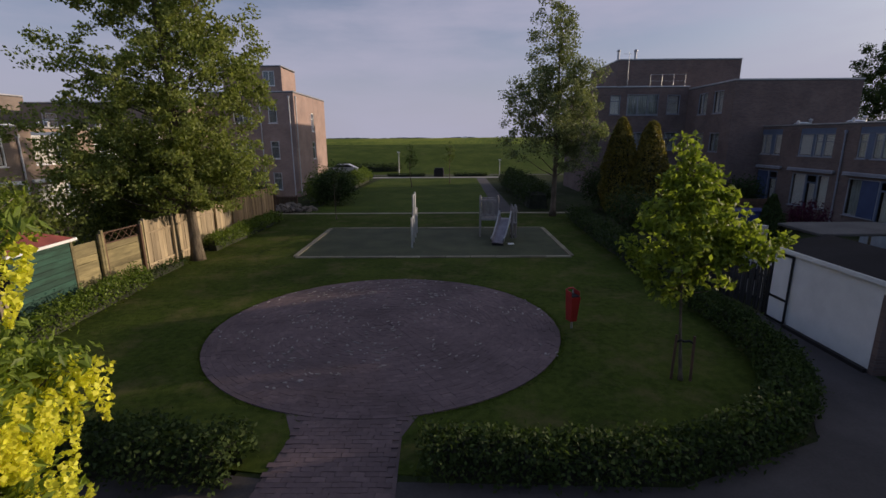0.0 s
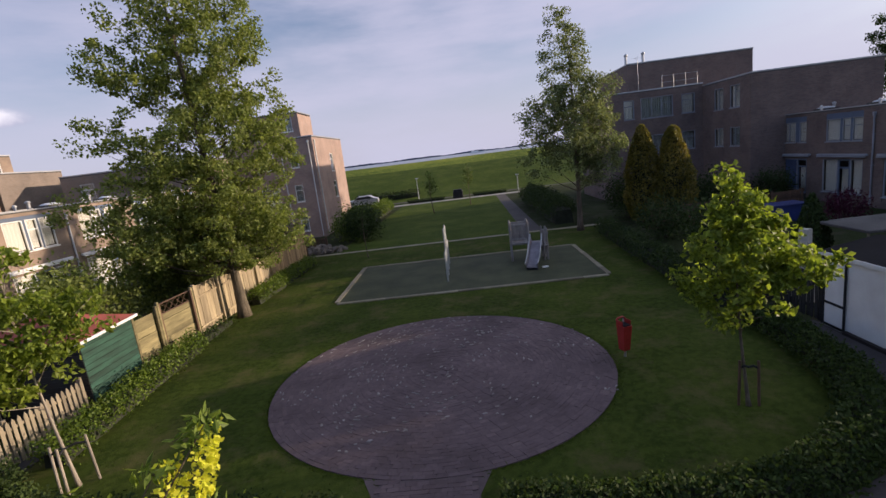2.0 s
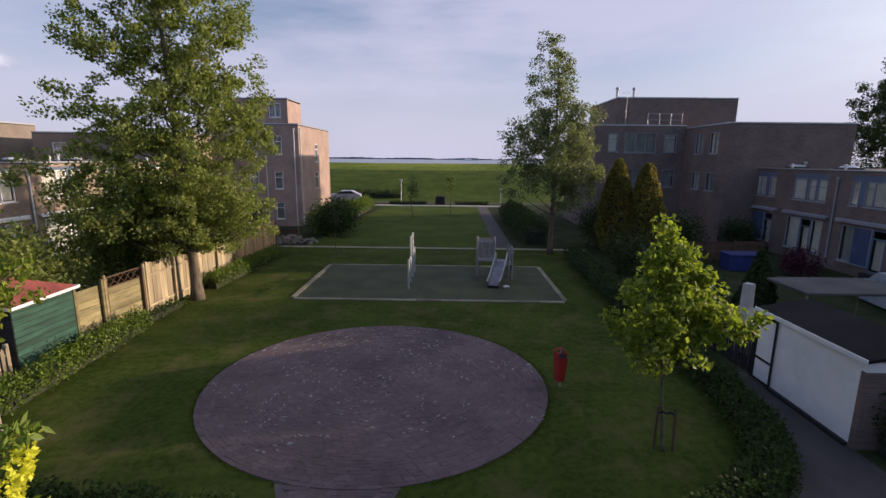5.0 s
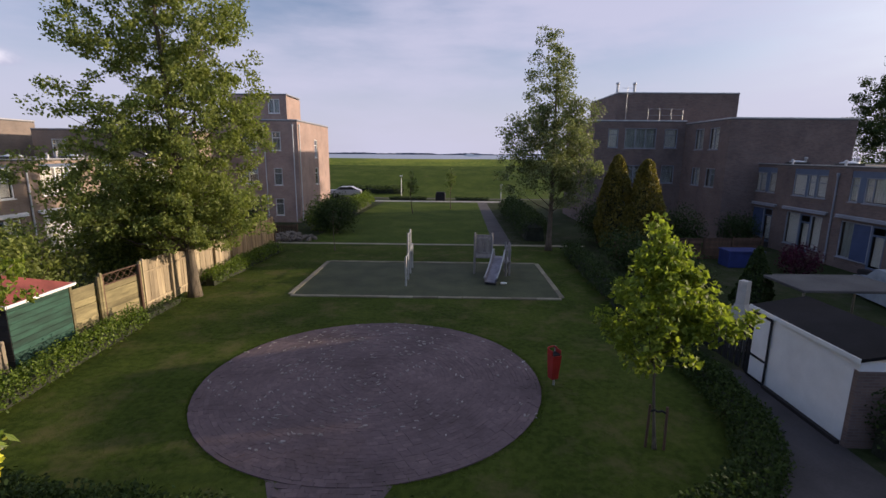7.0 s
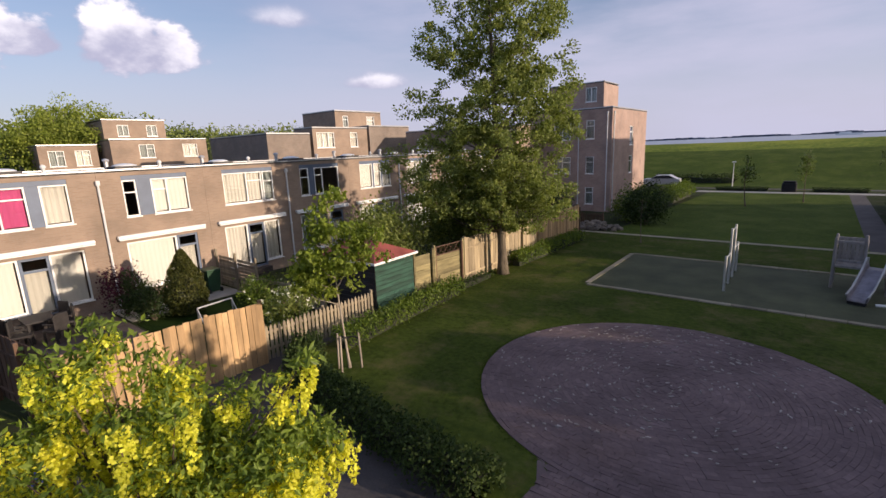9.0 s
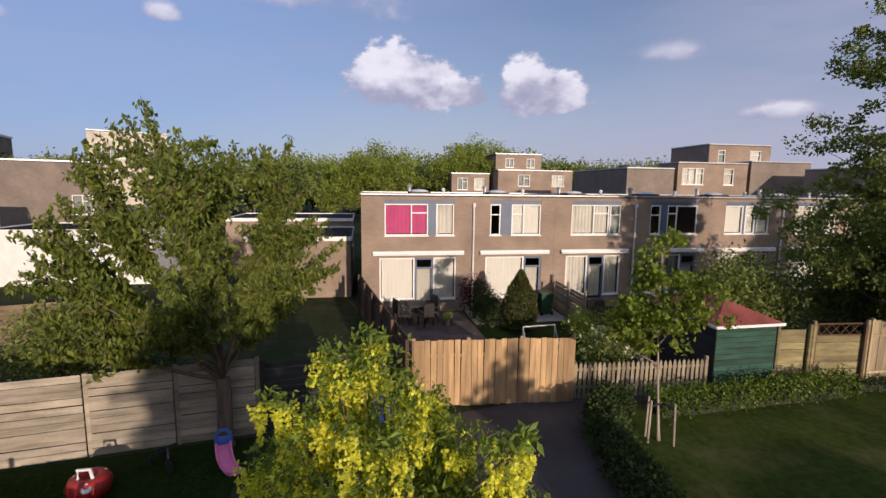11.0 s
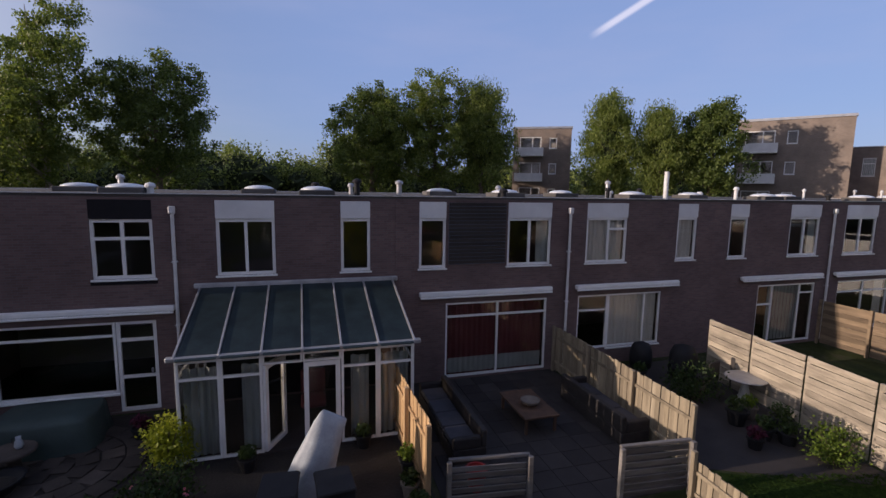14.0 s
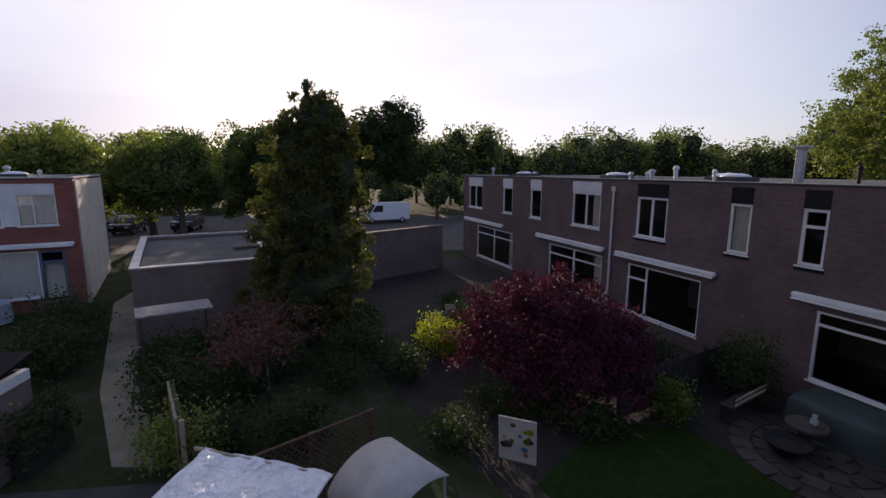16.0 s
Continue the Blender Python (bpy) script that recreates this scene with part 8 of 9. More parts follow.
car("dark car parked behind the houses", pose(44.5, 25.0, 0, 0, 0, 5), "car_dark")
car("dark car parked behind the houses", pose(46.5, 20.8, 0, 0, 0, 5), "car_dark")
car("white van parked beyond the garden wall", pose(52.0, 2.2, 0, 0, 0, -70), "car_white", True)
car("silver car parked behind the houses", pose(51.0, 30.0, 0, 0, 0, 85), "car_silver")
car("silver car parked by the dike road", pose(-14.2, 61.8, 0, 0, 0, 5), "car_silver")
car("dark green car parked by the dike road", pose(-18.8, 61.6, 0, 0, 0, 5), "car_dark")


# ---- boat on the lake ----
ob = thing("ship", "small white ship far out on the lake", "ship", pose(60.0, 1500.0, -0.4))
part("hull", Shape().prism([(-24, 0), (22, 0), (28, 5), (-26, 4)], -3, 3, pose(0, 0, 0, 90, 0, 0)), M["white"], ob)
part("cabin", Shape().box(-18, 4, -2.5, 2.5, 4.2, 8, c=0.3), M["white"], ob)


# ---- garden things: the terraces of the brown row ----
def terrace(label, pts, mat="slab"):
    return solid("pavement", Shape().prism(pts, 0.0, 0.014), M[mat], label, "terrace", kind="structure")


def slabs(parent, m, nx, ny, size, z=0.012, mat="slab"):
    me = Shape().box(0.006, size - 0.006, 0.006, size - 0.006, 0, 0.03, c=0.004).mesh("slab", M[mat])
    for i in range(nx):
        for j in range(ny):
            part("slab", me, None, parent, m=m @ pose(i * size, j * size, z + 0.003 * ((i * 7 + j * 3) % 3)))


def world_of(s, off):
    p = at_a(s, off).translation
    return (p.x, p.y)


t5 = terrace("grey slab terrace with sunken seats", [world_of(0.4, 0.05), world_of(0.5, 6.1), world_of(5.6, 6.1), world_of(5.5, 0.05)][::-1], "slab")
slabs(t5, at_a(0.5, 0.1), 9, 11, 0.54)
soil_a = solid("ground_bed", Shape().prism([world_of(5.7, 0.1), world_of(5.7, 7.6), world_of(36, 12.5), world_of(36, 0.1)][::-1], 0.0, 0.009), M["soil"], "dark planted garden soil", "soil", kind="structure")
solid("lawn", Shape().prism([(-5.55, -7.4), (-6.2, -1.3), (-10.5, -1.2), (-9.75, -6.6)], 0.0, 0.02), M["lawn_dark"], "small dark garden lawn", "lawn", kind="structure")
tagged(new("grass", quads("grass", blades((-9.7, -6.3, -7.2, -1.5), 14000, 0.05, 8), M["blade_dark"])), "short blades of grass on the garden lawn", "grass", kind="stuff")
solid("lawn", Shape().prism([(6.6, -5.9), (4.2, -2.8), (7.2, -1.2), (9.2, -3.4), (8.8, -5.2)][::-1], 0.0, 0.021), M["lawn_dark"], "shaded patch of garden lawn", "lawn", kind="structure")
t3 = terrace("dark slab terrace behind the house", [(-5.7, -12.9), (-5.6, -7.5), (-9.7, -6.8), (-8.9, -13.8)][::-1], "slab")
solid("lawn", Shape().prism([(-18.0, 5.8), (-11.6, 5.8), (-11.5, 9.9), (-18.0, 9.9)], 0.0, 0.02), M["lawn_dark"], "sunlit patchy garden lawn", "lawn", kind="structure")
tb = terrace("dark brick terrace of the sunlit house", [(-20.5, 1.5), (-15.6, 2.1), (-15.6, 5.7), (-20.5, 5.7)], "slab_red")
slabs(tb, pose(-20.4, 2.2, 0), 8, 6, 0.55, mat="slab_red")
terrace("concrete terrace strip along the house wall", [(-20.5, 5.8), (-18.4, 5.8), (-18.4, 10.0), (-20.5, 10.0)], "slab_far")


def round_patio():
    ob = tagged(part("pavement", Shape().lathe([(1.75, 0.0), (1.75, 0.016)], 40), M["soil"], None, m=pose(7.35, -7.35, 0.004)), "round patio of flagstones", "patio", kind="structure")
    rng = random.Random(2)
    for ring_r, n, w in ((1.55, 22, 0.4), (1.12, 16, 0.4), (0.68, 10, 0.38), (0.25, 4, 0.32)):
        me = Shape().box(-w * 0.52, w * 0.52, -0.2, 0.2, 0, 0.03, c=0.012).mesh("slab", M["flag"])
        for k in range(n):
            a = 360 * k / n + ring_r * 50
            part("slab", me, None, ob, m=pose(ring_r * math.cos(radians(a)), ring_r * math.sin(radians(a)), 0.014 + rng.uniform(0, 0.008), 0, 0, a + 90))


round_patio()


def garden_table(m, w, d, h, mat, label, name="garden_table"):
    ob = thing(name, label, "table", m)
    part("tabletop", Shape().box(-w / 2, w / 2, -d / 2, d / 2, h - 0.05, h, c=0.015), M[mat], ob)
    for x in (-w / 2 + 0.08, w / 2 - 0.08):
        for y in (-d / 2 + 0.08, d / 2 - 0.08):
            part("leg", Shape().box(x - 0.03, x + 0.03, y - 0.03, y + 0.03, 0, h - 0.053), M[mat], ob)
    return ob


def covered_table(m):
    ob = thing("covered_table", "garden table set under a dull green cover", "table", m)
    s = Shape()
    for k, (f, z) in enumerate(((1.08, 0.02), (1.03, 0.35), (1.0, 0.66), (0.94, 0.74), (0.4, 0.77))):
        for i in range(24):
            a = 2 * math.pi * i / 24
            q = max(abs(math.cos(a)), abs(math.sin(a)))
            w = 1 + 0.04 * math.sin(5 * a) * (1 - z)
            s.v.append((0.95 * f * w * math.cos(a) / q ** 0.75, 0.65 * f * w * math.sin(a) / q ** 0.75, z))
    for k in range(4):
        for i in range(24):
            j = (i + 1) % 24
            s.f.append((24 * k + i, 24 * k + j, 24 * k + 24 + j, 24 * k + 24 + i))
    s.f.append(tuple(range(96, 120)))
    part("cover", s, M["cloth_green"], ob, smooth=True)
    part("strap", Shape().tube([(-0.5, -0.72, 0.3), (0.5, -0.72, 0.3)], 0.015, 6), M["black"], ob)


covered_table(at_a(13.35, 1.2, 0.012))
ob = thing("fire_bowl", "round dark iron fire bowl on the patio", "fire bowl", pose(7.6, -6.6, 0.046))
part("bowl", Shape().lathe([(0.18, 0), (0.3, 0.12), (0.42, 0.26), (0.44, 0.3), (0.38, 0.28), (0.25, 0.16), (0.05, 0.12)], 20), M["black"], ob, smooth=True)
part("ash", Shape().lathe([(0.3, 0.19), (0.2, 0.22), (0.02, 0.23)], 14), M["soil"], ob)
ob = thing("garden_table", "low round stone garden table on the patio", "table", pose(7.85, -7.25, 0.046))
part("pedestal", Shape().lathe([(0.24, 0), (0.2, 0.05), (0.13, 0.1), (0.12, 0.36), (0.2, 0.42)], 16), M["flag"], ob, smooth=True)
part("tabletop", Shape().lathe([(0.02, 0.42), (0.36, 0.42), (0.39, 0.44), (0.39, 0.48), (0.36, 0.5), (0.01, 0.5)], 20), M["flag"], ob)
ob = thing("jug", "small pale jug with a dark handle on the table", "jug", pose(7.75, -7.3, 0.547))
part("vessel", Shape().lathe([(0.05, 0), (0.075, 0.06), (0.07, 0.13), (0.04, 0.19), (0.05, 0.24), (0.035, 0.235)], 14), M["cloth_grey"], ob, smooth=True)
part("handle", Shape().tube([(0.06, 0, 0.21), (0.12, 0, 0.2), (0.13, 0, 0.12), (0.07, 0, 0.08)], 0.01, 6), M["black"], ob)


def sofa(m, ln):
    ob = thing("garden_sofa", "low rattan garden bench with dark grey cushions", "bench", m, "lounge set on the terrace")
    part("base", Shape().box(0, ln, 0, 0.75, 0, 0.3, c=0.02), M["rattan"], ob)
    part("back", Shape().box(0, ln, 0.62, 0.76, 0.303, 0.68, c=0.03), M["rattan"], ob)
    part("armrest", Shape().box(0, 0.14, 0, 0.617, 0.303, 0.55, c=0.03), M["rattan"], ob)
    part("armrest", Shape().box(ln - 0.14, ln, 0, 0.617, 0.303, 0.55, c=0.03), M["rattan"], ob)
    n = max(2, round(ln / 0.8))
    for k in range(n):
        a = 0.15 + (ln - 0.3) * k / n
        part("cushion", Shape().box(a + 0.01, a + (ln - 0.3) / n - 0.01, 0.02, 0.6, 0.303, 0.42, c=0.04), M["cushion"], ob)


sofa(at_a(4.35, 1.3, 0.05, 90) @ pose(0, -0.75, 0), 3.0)
sofa(at_a(1.25, 4.6, 0.05, -90) @ pose(0, -0.75, 0), 2.6)
garden_table(at_a(2.7, 2.9, 0.05), 0.9, 1.5, 0.42, "wood_brown", "low dark wooden lounge table")
solid("bowl", Shape().lathe([(0.1, 0), (0.22, 0.08), (0.24, 0.14), (0.2, 0.12), (0.05, 0.06)], 18), M["stone"], "pale stone bowl on the lounge table", "bowl", at_a(2.7, 3.0, 0.472), smooth=True)


def pot(at, r, h, mat, plant=None, seed=0, z=0.0):
    ob = thing("flower_pot", "garden flower pot" + (" with a small plant" if plant else ", empty"), "flower pot", pose(at[0], at[1], z))
    part("pot", Shape().lathe([(r * 0.7, 0), (r * 0.95, h * 0.85), (r * 1.08, h * 0.86), (r * 1.08, h), (r * 0.9, h), (r * 0.85, h * 0.9), (r * 0.2, h * 0.9)], 16), M[mat], ob, smooth=False)
    if plant:
        rng = np.random.default_rng(seed)
        c = clump_points([(0, 0, h + r * 0.6, r * 1.1, r * 1.1, r * 0.8)], 220, rng, 0.5, 0.3)
        part("leaves", quads("leaves", leaf_quads(c, 0.09, 0.05, rng), M[plant]), None, ob)


pot((-1.15, -6.75), 0.2, 0.42, "red", None, z=0.05)
for i, (x, y, r, h, mt, pl) in enumerate([(0.15, -7.3, 0.2, 0.35, "black", "leaf_hedge"), (0.1, -6.6, 0.17, 0.3, "stone", "leaf_dark"), (-0.1, -5.9, 0.2, 0.3, "black", "leaf_dark"), (-7.9, -9.3, 0.25, 0.4, "black", "leaf_dark"), (-8.4, -9.6, 0.2, 0.35, "stone", "leaf_hedge"), (-8.7, -8.9, 0.25, 0.4, "black", "leaf_dark"), (-8.5, -8.4, 0.22, 0.3, "black", "leaf_dark"), (-7.6, -8.2, 0.18, 0.28, "black", "leaf_red"), (-8.1, -8.6, 0.2, 0.3, "black", "leaf_dark"), (-6.6, -11.9, 0.2, 0.35, "black", "leaf_dark"), (5.1, -7.9, 0.2, 0.35, "stone", "leaf_hedge"), (6.2, -8.6, 0.2, 0.3, "black", "leaf_red"), (-18.3, 4.6, 0.2, 0.35, "stone", "leaf_hedge"), (3.4, -7.4, 0.18, 0.3, "black", "leaf_dark"), (1.2, -8.3, 0.18, 0.3, "black", "leaf_dark")]):
    pot((x, y), r, h, mt, pl, 300 + i)


def round_table(m):
    ob = thing("garden_table", "round dull stone garden table on the terrace", "table", m)
    part("tabletop", Shape().lathe([(0.5, 0.68), (0.52, 0.7), (0.5, 0.72)], 24), M["zinc"], ob)
    part("foot", Shape().tube([(0, 0, 0), (0, 0, 0.68)], [0.2, 0.03], 10), M["pole"], ob)


round_table(pose(-8.9, -10.5, 0.015))
for nm, at, r, h in (("barbecue", (-8.1, -12.2), 0.42, 1.05), ("barbecue", (-7.1, -12.9), 0.35, 0.9)):
    ob = thing(nm, "garden barbecue under a dark weather cover", "barbecue", pose(*at, 0.015))
    part("cover", Shape().lathe([(r * 0.92, 0.1), (r, 0.35), (r * 0.95, h * 0.7), (r * 0.7, h * 0.92), (r * 0.2, h)], 18), M["black"], ob, smooth=True)
    for a in (0, 120, 240):
        part("leg", Shape().tube([(r * 0.6 * math.cos(radians(a)), r * 0.6 * math.sin(radians(a)), 0), (r * 0.6 * math.cos(radians(a)), r * 0.6 * math.sin(radians(a)), 0.12)], 0.02, 6), M["black"], ob)


def chair(m, mat="rattan"):
    ob = thing("garden_chair", "dark woven garden chair", "chair", m, "chairs round the terrace table")
    part("seat", Shape().box(-0.26, 0.26, -0.26, 0.26, 0.38, 0.45, c=0.02), M[mat], ob)
    part("backrest", Shape().box(-0.26, 0.26, 0.2, 0.27, 0.453, 0.95, c=0.03), M[mat], ob)
    for x in (-0.22, 0.22):
        for y in (-0.22, 0.22):
            part("leg", Shape().box(x - 0.025, x + 0.025, y - 0.025, y + 0.025, 0, 0.377), M[mat], ob)
        part("armrest", Shape().box(x - 0.03, x + 0.03, -0.22, 0.197, 0.62, 0.66, c=0.01), M[mat], ob)
    return ob


first = chair(pose(-19.2, 2.75, 0.05, 0, 0, 200))
for x, y, a in ((-18.6, 2.9, 160), (-19.65, 4.05, 20), (-19.0, 4.1, -10), (-18.35, 3.7, -60)):
    copy_thing(first, pose(x, y, 0.05, 0, 0, a))
garden_table(pose(-19.1, 3.42, 0.05), 1.1, 0.8, 0.74, "rattan", "dark woven terrace table")
for x, y, a in ((-8.2, -11.2, 30), (-9.4, -11.3, -60)):
    copy_thing(first, pose(x, y, 0.015, 0, 0, a))


def wheelie_bin(m, mat, label):
    ob = thing("wheelie_bin", label, "rubbish bin", m)
    part("body", Shape().add([(-0.22, -0.25, 0.06), (0.22, -0.25, 0.06), (0.22, 0.22, 0.06), (-0.22, 0.22, 0.06), (-0.28, -0.33, 0.95), (0.28, -0.33, 0.95), (0.28, 0.3, 0.95), (-0.28, 0.3, 0.95)], [(0, 3, 2, 1), (4, 5, 6, 7), (0, 1, 5, 4), (1, 2, 6, 5), (2, 3, 7, 6), (3, 0, 4, 7)]), M[mat], ob)
    part("lid", Shape().box(-0.3, 0.3, -0.36, 0.32, 0.954, 1.02, c=0.025), M[mat], ob)
    for x in (-0.25, 0.25):
        part("wheel", Shape().lathe([(0.1, -0.03), (0.1, 0.03)], 14, pose(x, 0.26, 0.1, 0, 90, 0)), M["tyre"], ob)
    return ob


wheelie_bin(pose(-19.6, 9.3, 0, 0, 0, -90), "green_bin", "green wheelie bin by the house wall")
wheelie_bin(pose(-19.7, 8.6, 0, 0, 0, -90), "black", "black wheelie bin by the house wall")
wheelie_bin(pose(-9.6, 1.7, 0, 0, 0, 60), "blue_dark", "dark blue wheelie bin by the gate")
b02 = wheelie_bin(at_a(7.55, 5.6, 0, 185), "black", "black wheelie bin with white house-mark bars")
for x in (-0.09, 0.05):
    part("mark", Shape().box(x, x + 0.07, -0.335, -0.33, 0.72, 0.84), M["white"], b02)
wheelie_bin(at_a(8.4, 5.5, 0, 175), "black", "black wheelie bin beside the conservatory")


def covered_parasol(m):
    """A tall cover that leans: broad folds at the foot, drawn to a flat tip."""
    s, n = Shape(), 28
    for k, (rx, ry, z, ox) in enumerate(((0.5, 0.36, 0.0, 0.0), (0.5, 0.36, 0.12, 0.0), (0.44, 0.31, 0.45, -0.06), (0.37, 0.26, 0.8, -0.18), (0.31, 0.2, 1.15, -0.33), (0.27, 0.13, 1.42, -0.44), (0.24, 0.05, 1.56, -0.52), (0.2, 0.02, 1.6, -0.54))):
        for i in range(n):
            a = 2 * math.pi * i / n
            fold = 1 + (0.09 * math.sin(6 * a + 0.5 * k) + 0.05 * math.sin(11 * a + 1.3 * k)) * (1.1 - z / 1.7)
            s.v.append((rx * fold * math.cos(a) + ox, ry * fold * math.sin(a), z + 0.12 * (z / 1.6) * math.cos(a)))
    for k in range(7):
        for i in range(n):
            j = (i + 1) % n
            s.f.append((n * k + i, n * k + j, n * k + n + j, n * k + n + i))
    s.f += [tuple(range(7 * n, 8 * n)), tuple(reversed(range(n)))]
    solid("covered_parasol", s, M["cloth_grey"], "folded garden parasol under a slanting grey cover", "cover", m, smooth=True)


covered_parasol(at_a(8.0, 4.6, 0, 8))


# toys on the garden lawn
ob = thing("toy", "red and white round rocking toy on the lawn", "toy", pose(-8.75, -3.65, 0.02))
part("body", Shape().lathe([(0.1, 0.02), (0.3, 0.1), (0.36, 0.28), (0.3, 0.42), (0.15, 0.45), (0.08, 0.36)], 20), M["red"], ob, smooth=True)
for a in (20, 140, 260):
    part("spot", Shape().lathe([(0.09, 0), (0.07, 0.02)], 12, pose(0.3 * math.cos(radians(a)), 0.3 * math.sin(radians(a)), 0.36, 0, 55, a)), M["white"], ob)
part("handle", Shape().tube([(0.1, -0.12, 0.42), (0.12, -0.1, 0.62), (0.12, 0.1, 0.62), (0.1, 0.12, 0.42)], 0.03, 8), M["white"], ob)


def tricycle(m):
    ob = thing("tricycle", "small dark tricycle on the lawn", "tricycle", m)
    part("bar", Shape().tube([(0.3, 0, 0.3), (-0.25, 0, 0.2)], 0.02, 8), M["black"], ob)
    part("fork", Shape().tube([(0.3, 0, 0.14), (0.26, 0, 0.52)], 0.018, 8), M["metal"], ob)
    part("handlebar", Shape().tube([(0.26, -0.18, 0.54), (0.26, 0.18, 0.54)], 0.018, 8), M["black"], ob)
    part("seat", Shape().box(-0.2, 0.0, -0.09, 0.09, 0.27, 0.33, c=0.03), M["black"], ob)
    for x, y, r in ((0.3, 0, 0.14), (-0.25, 0.16, 0.1), (-0.25, -0.16, 0.1)):
        part("wheel", Shape().lathe([(r * 0.7, -0.02), (r, -0.02), (r, 0.02), (r * 0.7, 0.02)], 16, pose(x, y, r, 90, 0, 0)), M["tyre"], ob)


tricycle(pose(-9.55, -2.75, 0.02, 0, 0, 40))
ob = thing("toy_slide", "small pink and blue plastic toddler slide", "toy", pose(-9.5, -1.6, 0.02, 0, 0, 105) @ Matrix.Scale(0.64, 4))
part("frame", Shape().box(-0.24, 0.24, 0.2, 0.42, 0.0, 0.5, c=0.08), M["pink"], ob)
part("back", Shape().tube([(-0.22, 0.3, 0.5), (-0.2, 0.31, 0.85), (-0.1, 0.32, 0.98), (0.1, 0.32, 0.98), (0.2, 0.31, 0.85), (0.22, 0.3, 0.5)], 0.06, 10), M["blue"], ob, "arched blue top")
part("step", Shape().box(-0.17, 0.17, 0.27, 0.35, 0.504, 0.78, c=0.03), M["blue"], ob)
bend = [(0, 0.2, 0.55), (0, -0.02, 0.5), (0.03, -0.25, 0.32), (0.12, -0.48, 0.15), (0.24, -0.68, 0.06), (0.34, -0.82, 0.07)]
chute = Shape()
for x, y, z in bend:
    chute.v += [(x - 0.2, y, z), (x + 0.2, y, z), (x + 0.2, y, z - 0.04), (x - 0.2, y, z - 0.04)]
chute.f = [(4 * i + k, 4 * i + 4 + k, 4 * i + 4 + (k + 1) % 4, 4 * i + (k + 1) % 4) for i in range(5) for k in range(4)] + [(0, 1, 2, 3), (23, 22, 21, 20)]
part("chute", chute, M["pink"], ob)
for dx in (-0.21, 0.21):
    part("side", Shape().tube([(x + dx, y, z + 0.05) for x, y, z in bend], 0.04, 8), M["pink"], ob)
solid("slab", Shape().box(-0.65, 0.65, -0.19, 0.19, 0.0, 0.1, c=0.01), M["edging"], "pale concrete slab beside the low garden fence", "slab", pose(-4.87, -5.35, 0.012, 0, 0, 102))


def fireplace(m, h=1.9, label="cream concrete garden fireplace with tall flue"):
    ob = thing("garden_fireplace", label, "fireplace", m)
    part("base", sheet_with_holes(Shape(), -0.35, 0.35, 0, 0.95, -0.25, 0.25, [(-0.22, 0.22, 0.5, 0.85)]), M["cream"], ob)
    part("back", Shape().box(-0.22, 0.22, -0.25, -0.2, 0.5, 0.85), M["black"], ob)
    part("flue", Shape().add([(-0.35, -0.25, 0.954), (0.35, -0.25, 0.954), (0.35, 0.25, 0.954), (-0.35, 0.25, 0.954), (-0.13, -0.13, 1.4), (0.13, -0.13, 1.4), (0.13, 0.13, 1.4), (-0.13, 0.13, 1.4), (-0.12, -0.12, h), (0.12, -0.12, h), (0.12, 0.12, h), (-0.12, 0.12, h)], [(0, 3, 2, 1), (8, 9, 10, 11)] + [(a + k, a + (k + 1) % 4, a + 4 + (k + 1) % 4, a + 4 + k) for a in (0, 4) for k in range(4)]), M["cream"], ob)


fireplace(pose(-14.6, -10.4, 0, 0, 0, 110))
fireplace(pose(8.75, 13.6, 0, 0, 0, -60), 2.1)
solid("barrel", Shape().lathe([(0.3, 0), (0.36, 0.3), (0.37, 0.6), (0.33, 0.95), (0.3, 0.95), (0.3, 0.9)], 20), M["cloth_grey"], "grey rain barrel behind the garage", "barrel", pose(9.9, 14.0, 0.0), smooth=True)
ob = thing("canopy", "flat grey garden canopy on thin posts", "canopy", pose(12.0, 14.6, 0))
part("roof", Shape().box(-1.5, 1.8, -1.0, 1.0, 1.75, 1.83, c=0.02), M["roof"], ob)
for x in (-1.4, 1.7):
    for y in (-0.9, 0.9):
        part("post", Shape().tube([(x, y, 0), (x, y, 1.747)], 0.04, 8), M["wood_grey"], ob)
ob = thing("trampoline", "dark blue covered garden box by the shaded houses", "garden box", pose(15.4, 24.6, 0))
part("body", Shape().box(-0.9, 0.9, -0.5, 0.5, 0, 0.8, c=0.04), M["blue_dark"], ob)
part("lid", Shape().box(-0.95, 0.95, -0.55, 0.55, 0.804, 0.9, c=0.03), M["blue_dark"], ob)
ob = thing("covered_car", "car under a pale cover by the shaded houses", "covered car", pose(17.6, 17.6, 0, 0, 0, 80))
part("cover", Shape().prism([(-2.0, 0.1), (2.0, 0.1), (1.9, 0.85), (1.1, 1.0), (0.6, 1.4), (-0.9, 1.4), (-1.5, 1.0), (-1.95, 0.8)], -0.85, 0.85, pose(0, 0, 0, 90, 0, 0)), M["cloth_grey"], ob)
# pale football goal and arch in the sunlit garden
ob = thing("toy_goal", "small grey tube football goal", "goal", pose(-14.9, 6.6, 0, 0, 0, 95) @ Matrix.Scale(0.8, 4))
part("crossbar", Shape().tube([(0, 0, 1.15), (1.5, 0, 1.15)], 0.035, 8), M["zinc"], ob)
for x in (0.0, 1.5):
    part("post", Shape().tube([(x, 0, 0), (x, 0, 1.15)], 0.035, 8), M["zinc"], ob)
    part("stay", Shape().tube([(x, 0, 1.1), (x, -0.7, 0.02)], 0.025, 8), M["zinc"], ob)


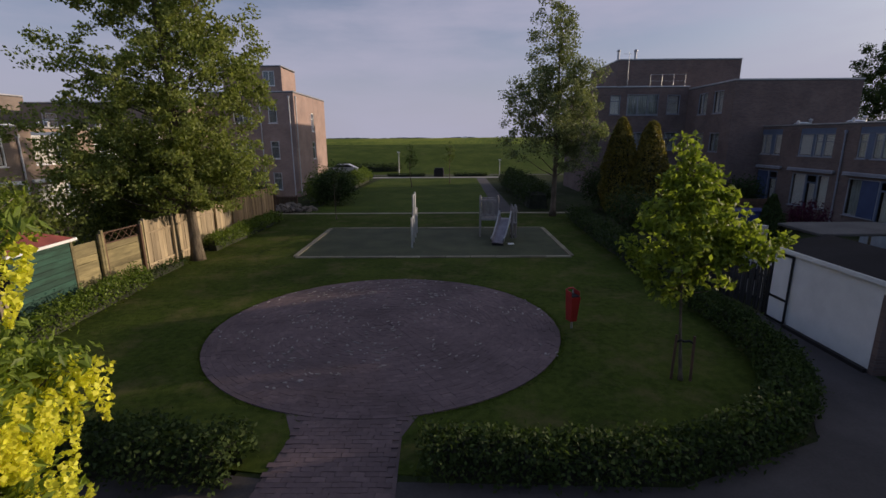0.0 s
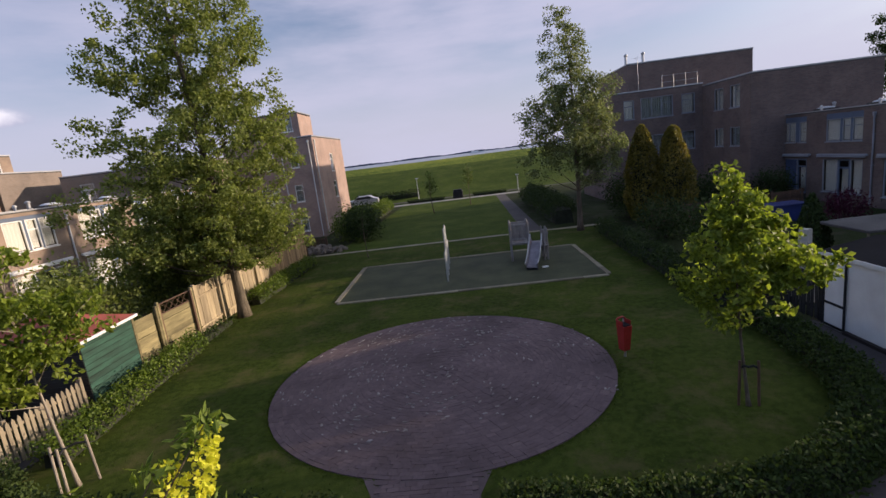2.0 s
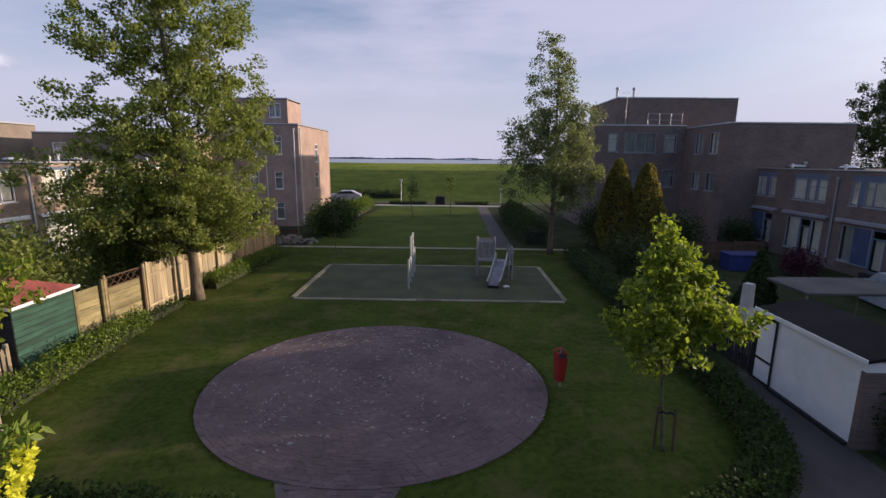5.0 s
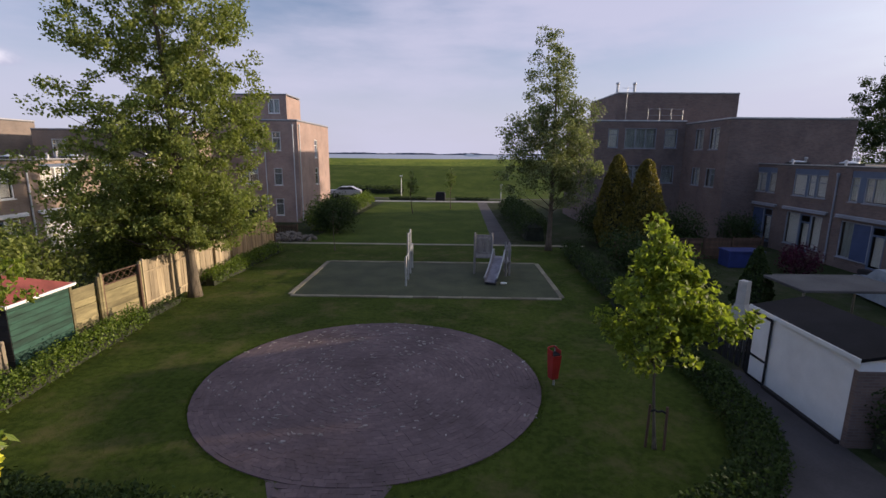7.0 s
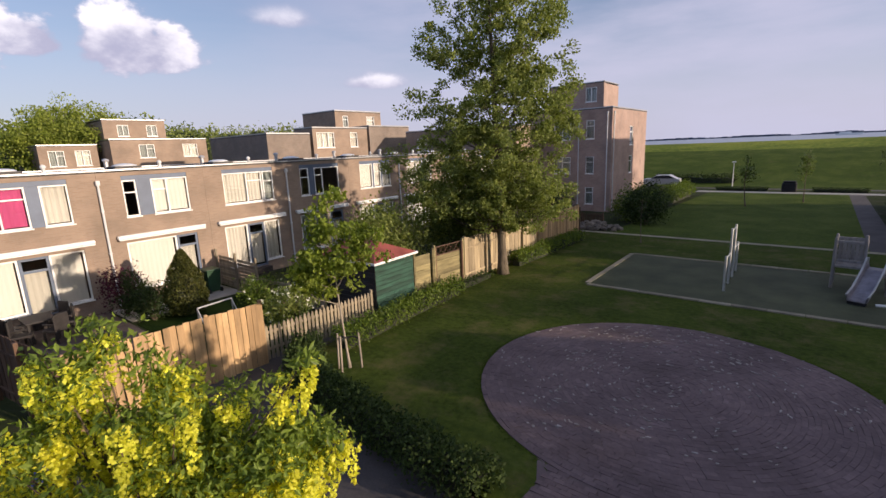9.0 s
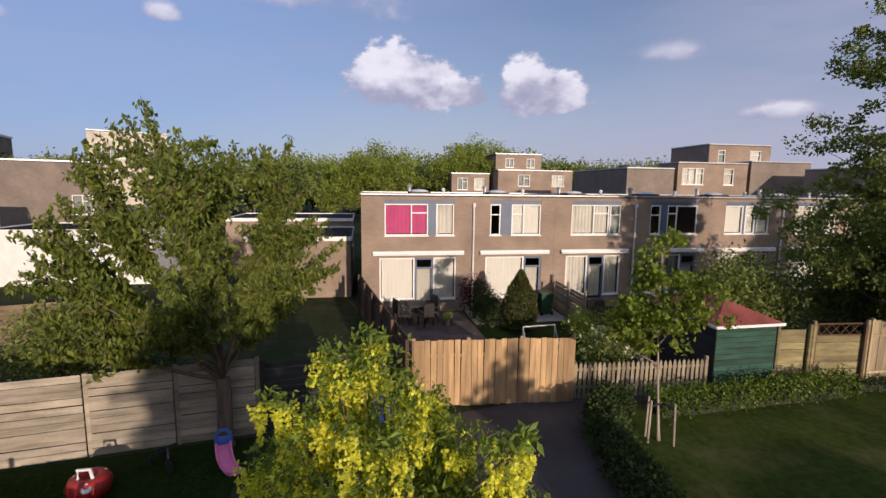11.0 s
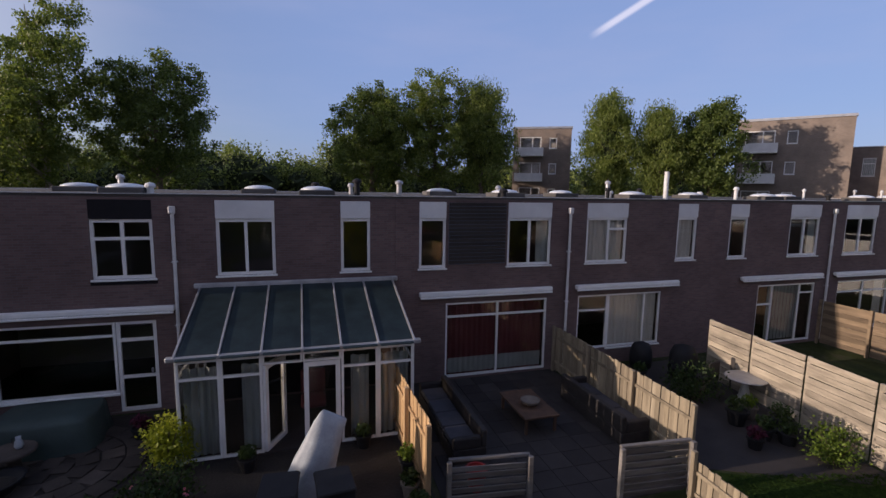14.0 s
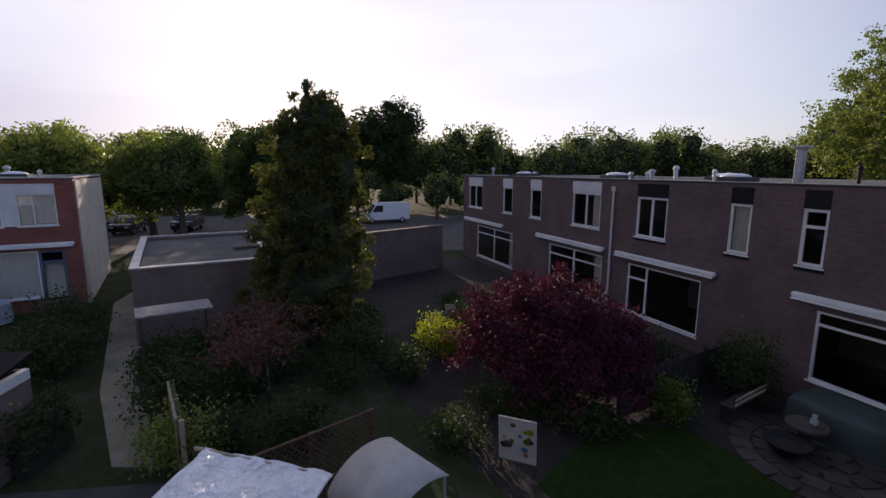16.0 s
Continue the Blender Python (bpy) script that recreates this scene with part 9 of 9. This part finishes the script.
# back gardens by the slab path
def tarp_shelter():
    ob = thing("shelter", "garden shelter under a wrinkled shiny white tarpaulin", "shelter", pose(4.95, 3.4, 0, 0, 0, -22))
    s = Shape()
    n = 14
    for j in range(n + 1):
        for i in range(n + 1):
            x, y = -0.75 + 1.5 * j / n, -1.0 + 2.0 * i / n
            z = 1.78 + 0.1 * (x / 0.75) + 0.05 * noise.noise(Vector((x * 3, y * 3, 0))) + 0.025 * noise.noise(Vector((x * 9, y * 9, 1)))
            s.v.append((x, y, z))
    top = len(s.v)
    s.v += [(x, y, z - 0.02) for x, y, z in s.v]
    for j in range(n):
        for i in range(n):
            a = j * (n + 1) + i
            s.f.append((a, a + n + 1, a + n + 2, a + 1))
            s.f.append((top + a, top + a + 1, top + a + n + 2, top + a + n + 1))
    part("tarpaulin", s, M["sheet"], ob, smooth=True)
    for x in (-0.68, 0.68):
        for y in (-0.92, 0.92):
            part("post", Shape().tube([(x, y, 0), (x, y, 1.68 + 0.1 * x / 0.75)], 0.03, 8), M["wood_brown"], ob)
    part("ridge", Shape().tube([(0.72, -0.95, 1.84), (0.72, 1.15, 1.86)], 0.03, 8), M["wood_grey"], ob)


tarp_shelter()


def curved_tent():
    ob = thing("garden_pod", "cream canvas canopy with a rounded top", "canopy", pose(5.5, 1.35, 0, 0, 0, 38))
    s = Shape()
    n = 14
    for t in (0.0, 0.025):
        for j in (-0.62, 0.62):
            for i in range(n + 1):
                a = math.pi * (0.02 + 0.62 * i / n)
                s.v.append((j, 0.85 * math.cos(a) * (1 - t), 1.0 + 0.85 * math.sin(a) * (1 - t)))
    m = n + 1
    for i in range(n):
        s.f += [(i, m + i, m + i + 1, i + 1), (2 * m + i, 2 * m + i + 1, 3 * m + i + 1, 3 * m + i), (i, i + 1, 2 * m + i + 1, 2 * m + i), (m + i, 3 * m + i, 3 * m + i + 1, m + i + 1)]
    part("canopy", s, M["cream"], ob, smooth=True)
    for x in (-0.6, 0.6):
        part("post", Shape().tube([(x, 0.83, 0), (x, 0.83, 1.05)], 0.025, 8), M["pole"], ob)
        part("post", Shape().tube([(x, -0.3, 0), (x, -0.3, 1.76)], 0.025, 8), M["pole"], ob)


curved_tent()
ob = thing("garden_board", "painted garden board with dull flower shapes", "board", pose(7.6, -0.95, 0, 8, 0, 242))
part("board", Shape().box(-0.36, 0.36, -0.015, 0.015, 0.3, 1.25, c=0.005), M["cream"], ob)
rb = random.Random(4)
for k in range(16):
    part("blob", Shape().lathe([(rb.uniform(0.03, 0.08), 0), (0.04, 0.004)], 10, pose(rb.uniform(-0.26, 0.26), -0.017, rb.uniform(0.45, 1.1), 90, 0, 0)), M[rb.choice(["red_roof", "wood_brown", "leaf_yellow", "leaf_hedge", "panel_blue", "wood_dark"])], ob)
for x in (-0.33, 0.33):
    part("leg", Shape().box(x - 0.02, x + 0.02, 0.017, 0.05, 0, 1.2), M["wood_brown"], ob)
ob = thing("lean_to", "low garden lean-to with pale corrugated roof", "shed", pose(12.6, 7.3, 0, 0, 0, -62))
part("roof", Shape().box(-0.9, 0.9, -0.5, 0.5, 2.0, 2.05, c=0.01), M["wood_silver"], ob)
for x in (-0.8, 0.8):
    for y in (-0.4, 0.4):
        part("post", Shape().tube([(x, y, 0), (x, y, 1.997)], 0.035, 8), M["wood_brown"], ob)
solid("plank", Shape().box(-0.2, 0.2, -0.03, 0.03, 0, 1.0, c=0.01), M["wood_pale"], "pale board leaning in the back garden", "board", pose(15.6, -0.6, 0, 12, 0, 70))
ob = thing("bench", "narrow garden bench with pale slats beside the fence", "bench", pose(9.2, -6.85, 0.01, 0, 0, -63))
part("seat", Shape().box(-0.75, 0.75, -0.16, 0.16, 0.4, 0.44, c=0.01), M["wood_dark"], ob)
for z in (0.5, 0.62):
    part("slat", Shape().box(-0.75, 0.75, -0.2, -0.177, z, z + 0.06, c=0.006), M["wood_pale"], ob)
for x in (-0.65, 0.65):
    part("post", Shape().box(x - 0.03, x + 0.03, -0.174, -0.13, 0.443, 0.7), M["wood_dark"], ob)
    part("leg", Shape().box(x - 0.03, x + 0.03, -0.14, 0.14, 0, 0.397), M["wood_dark"], ob)
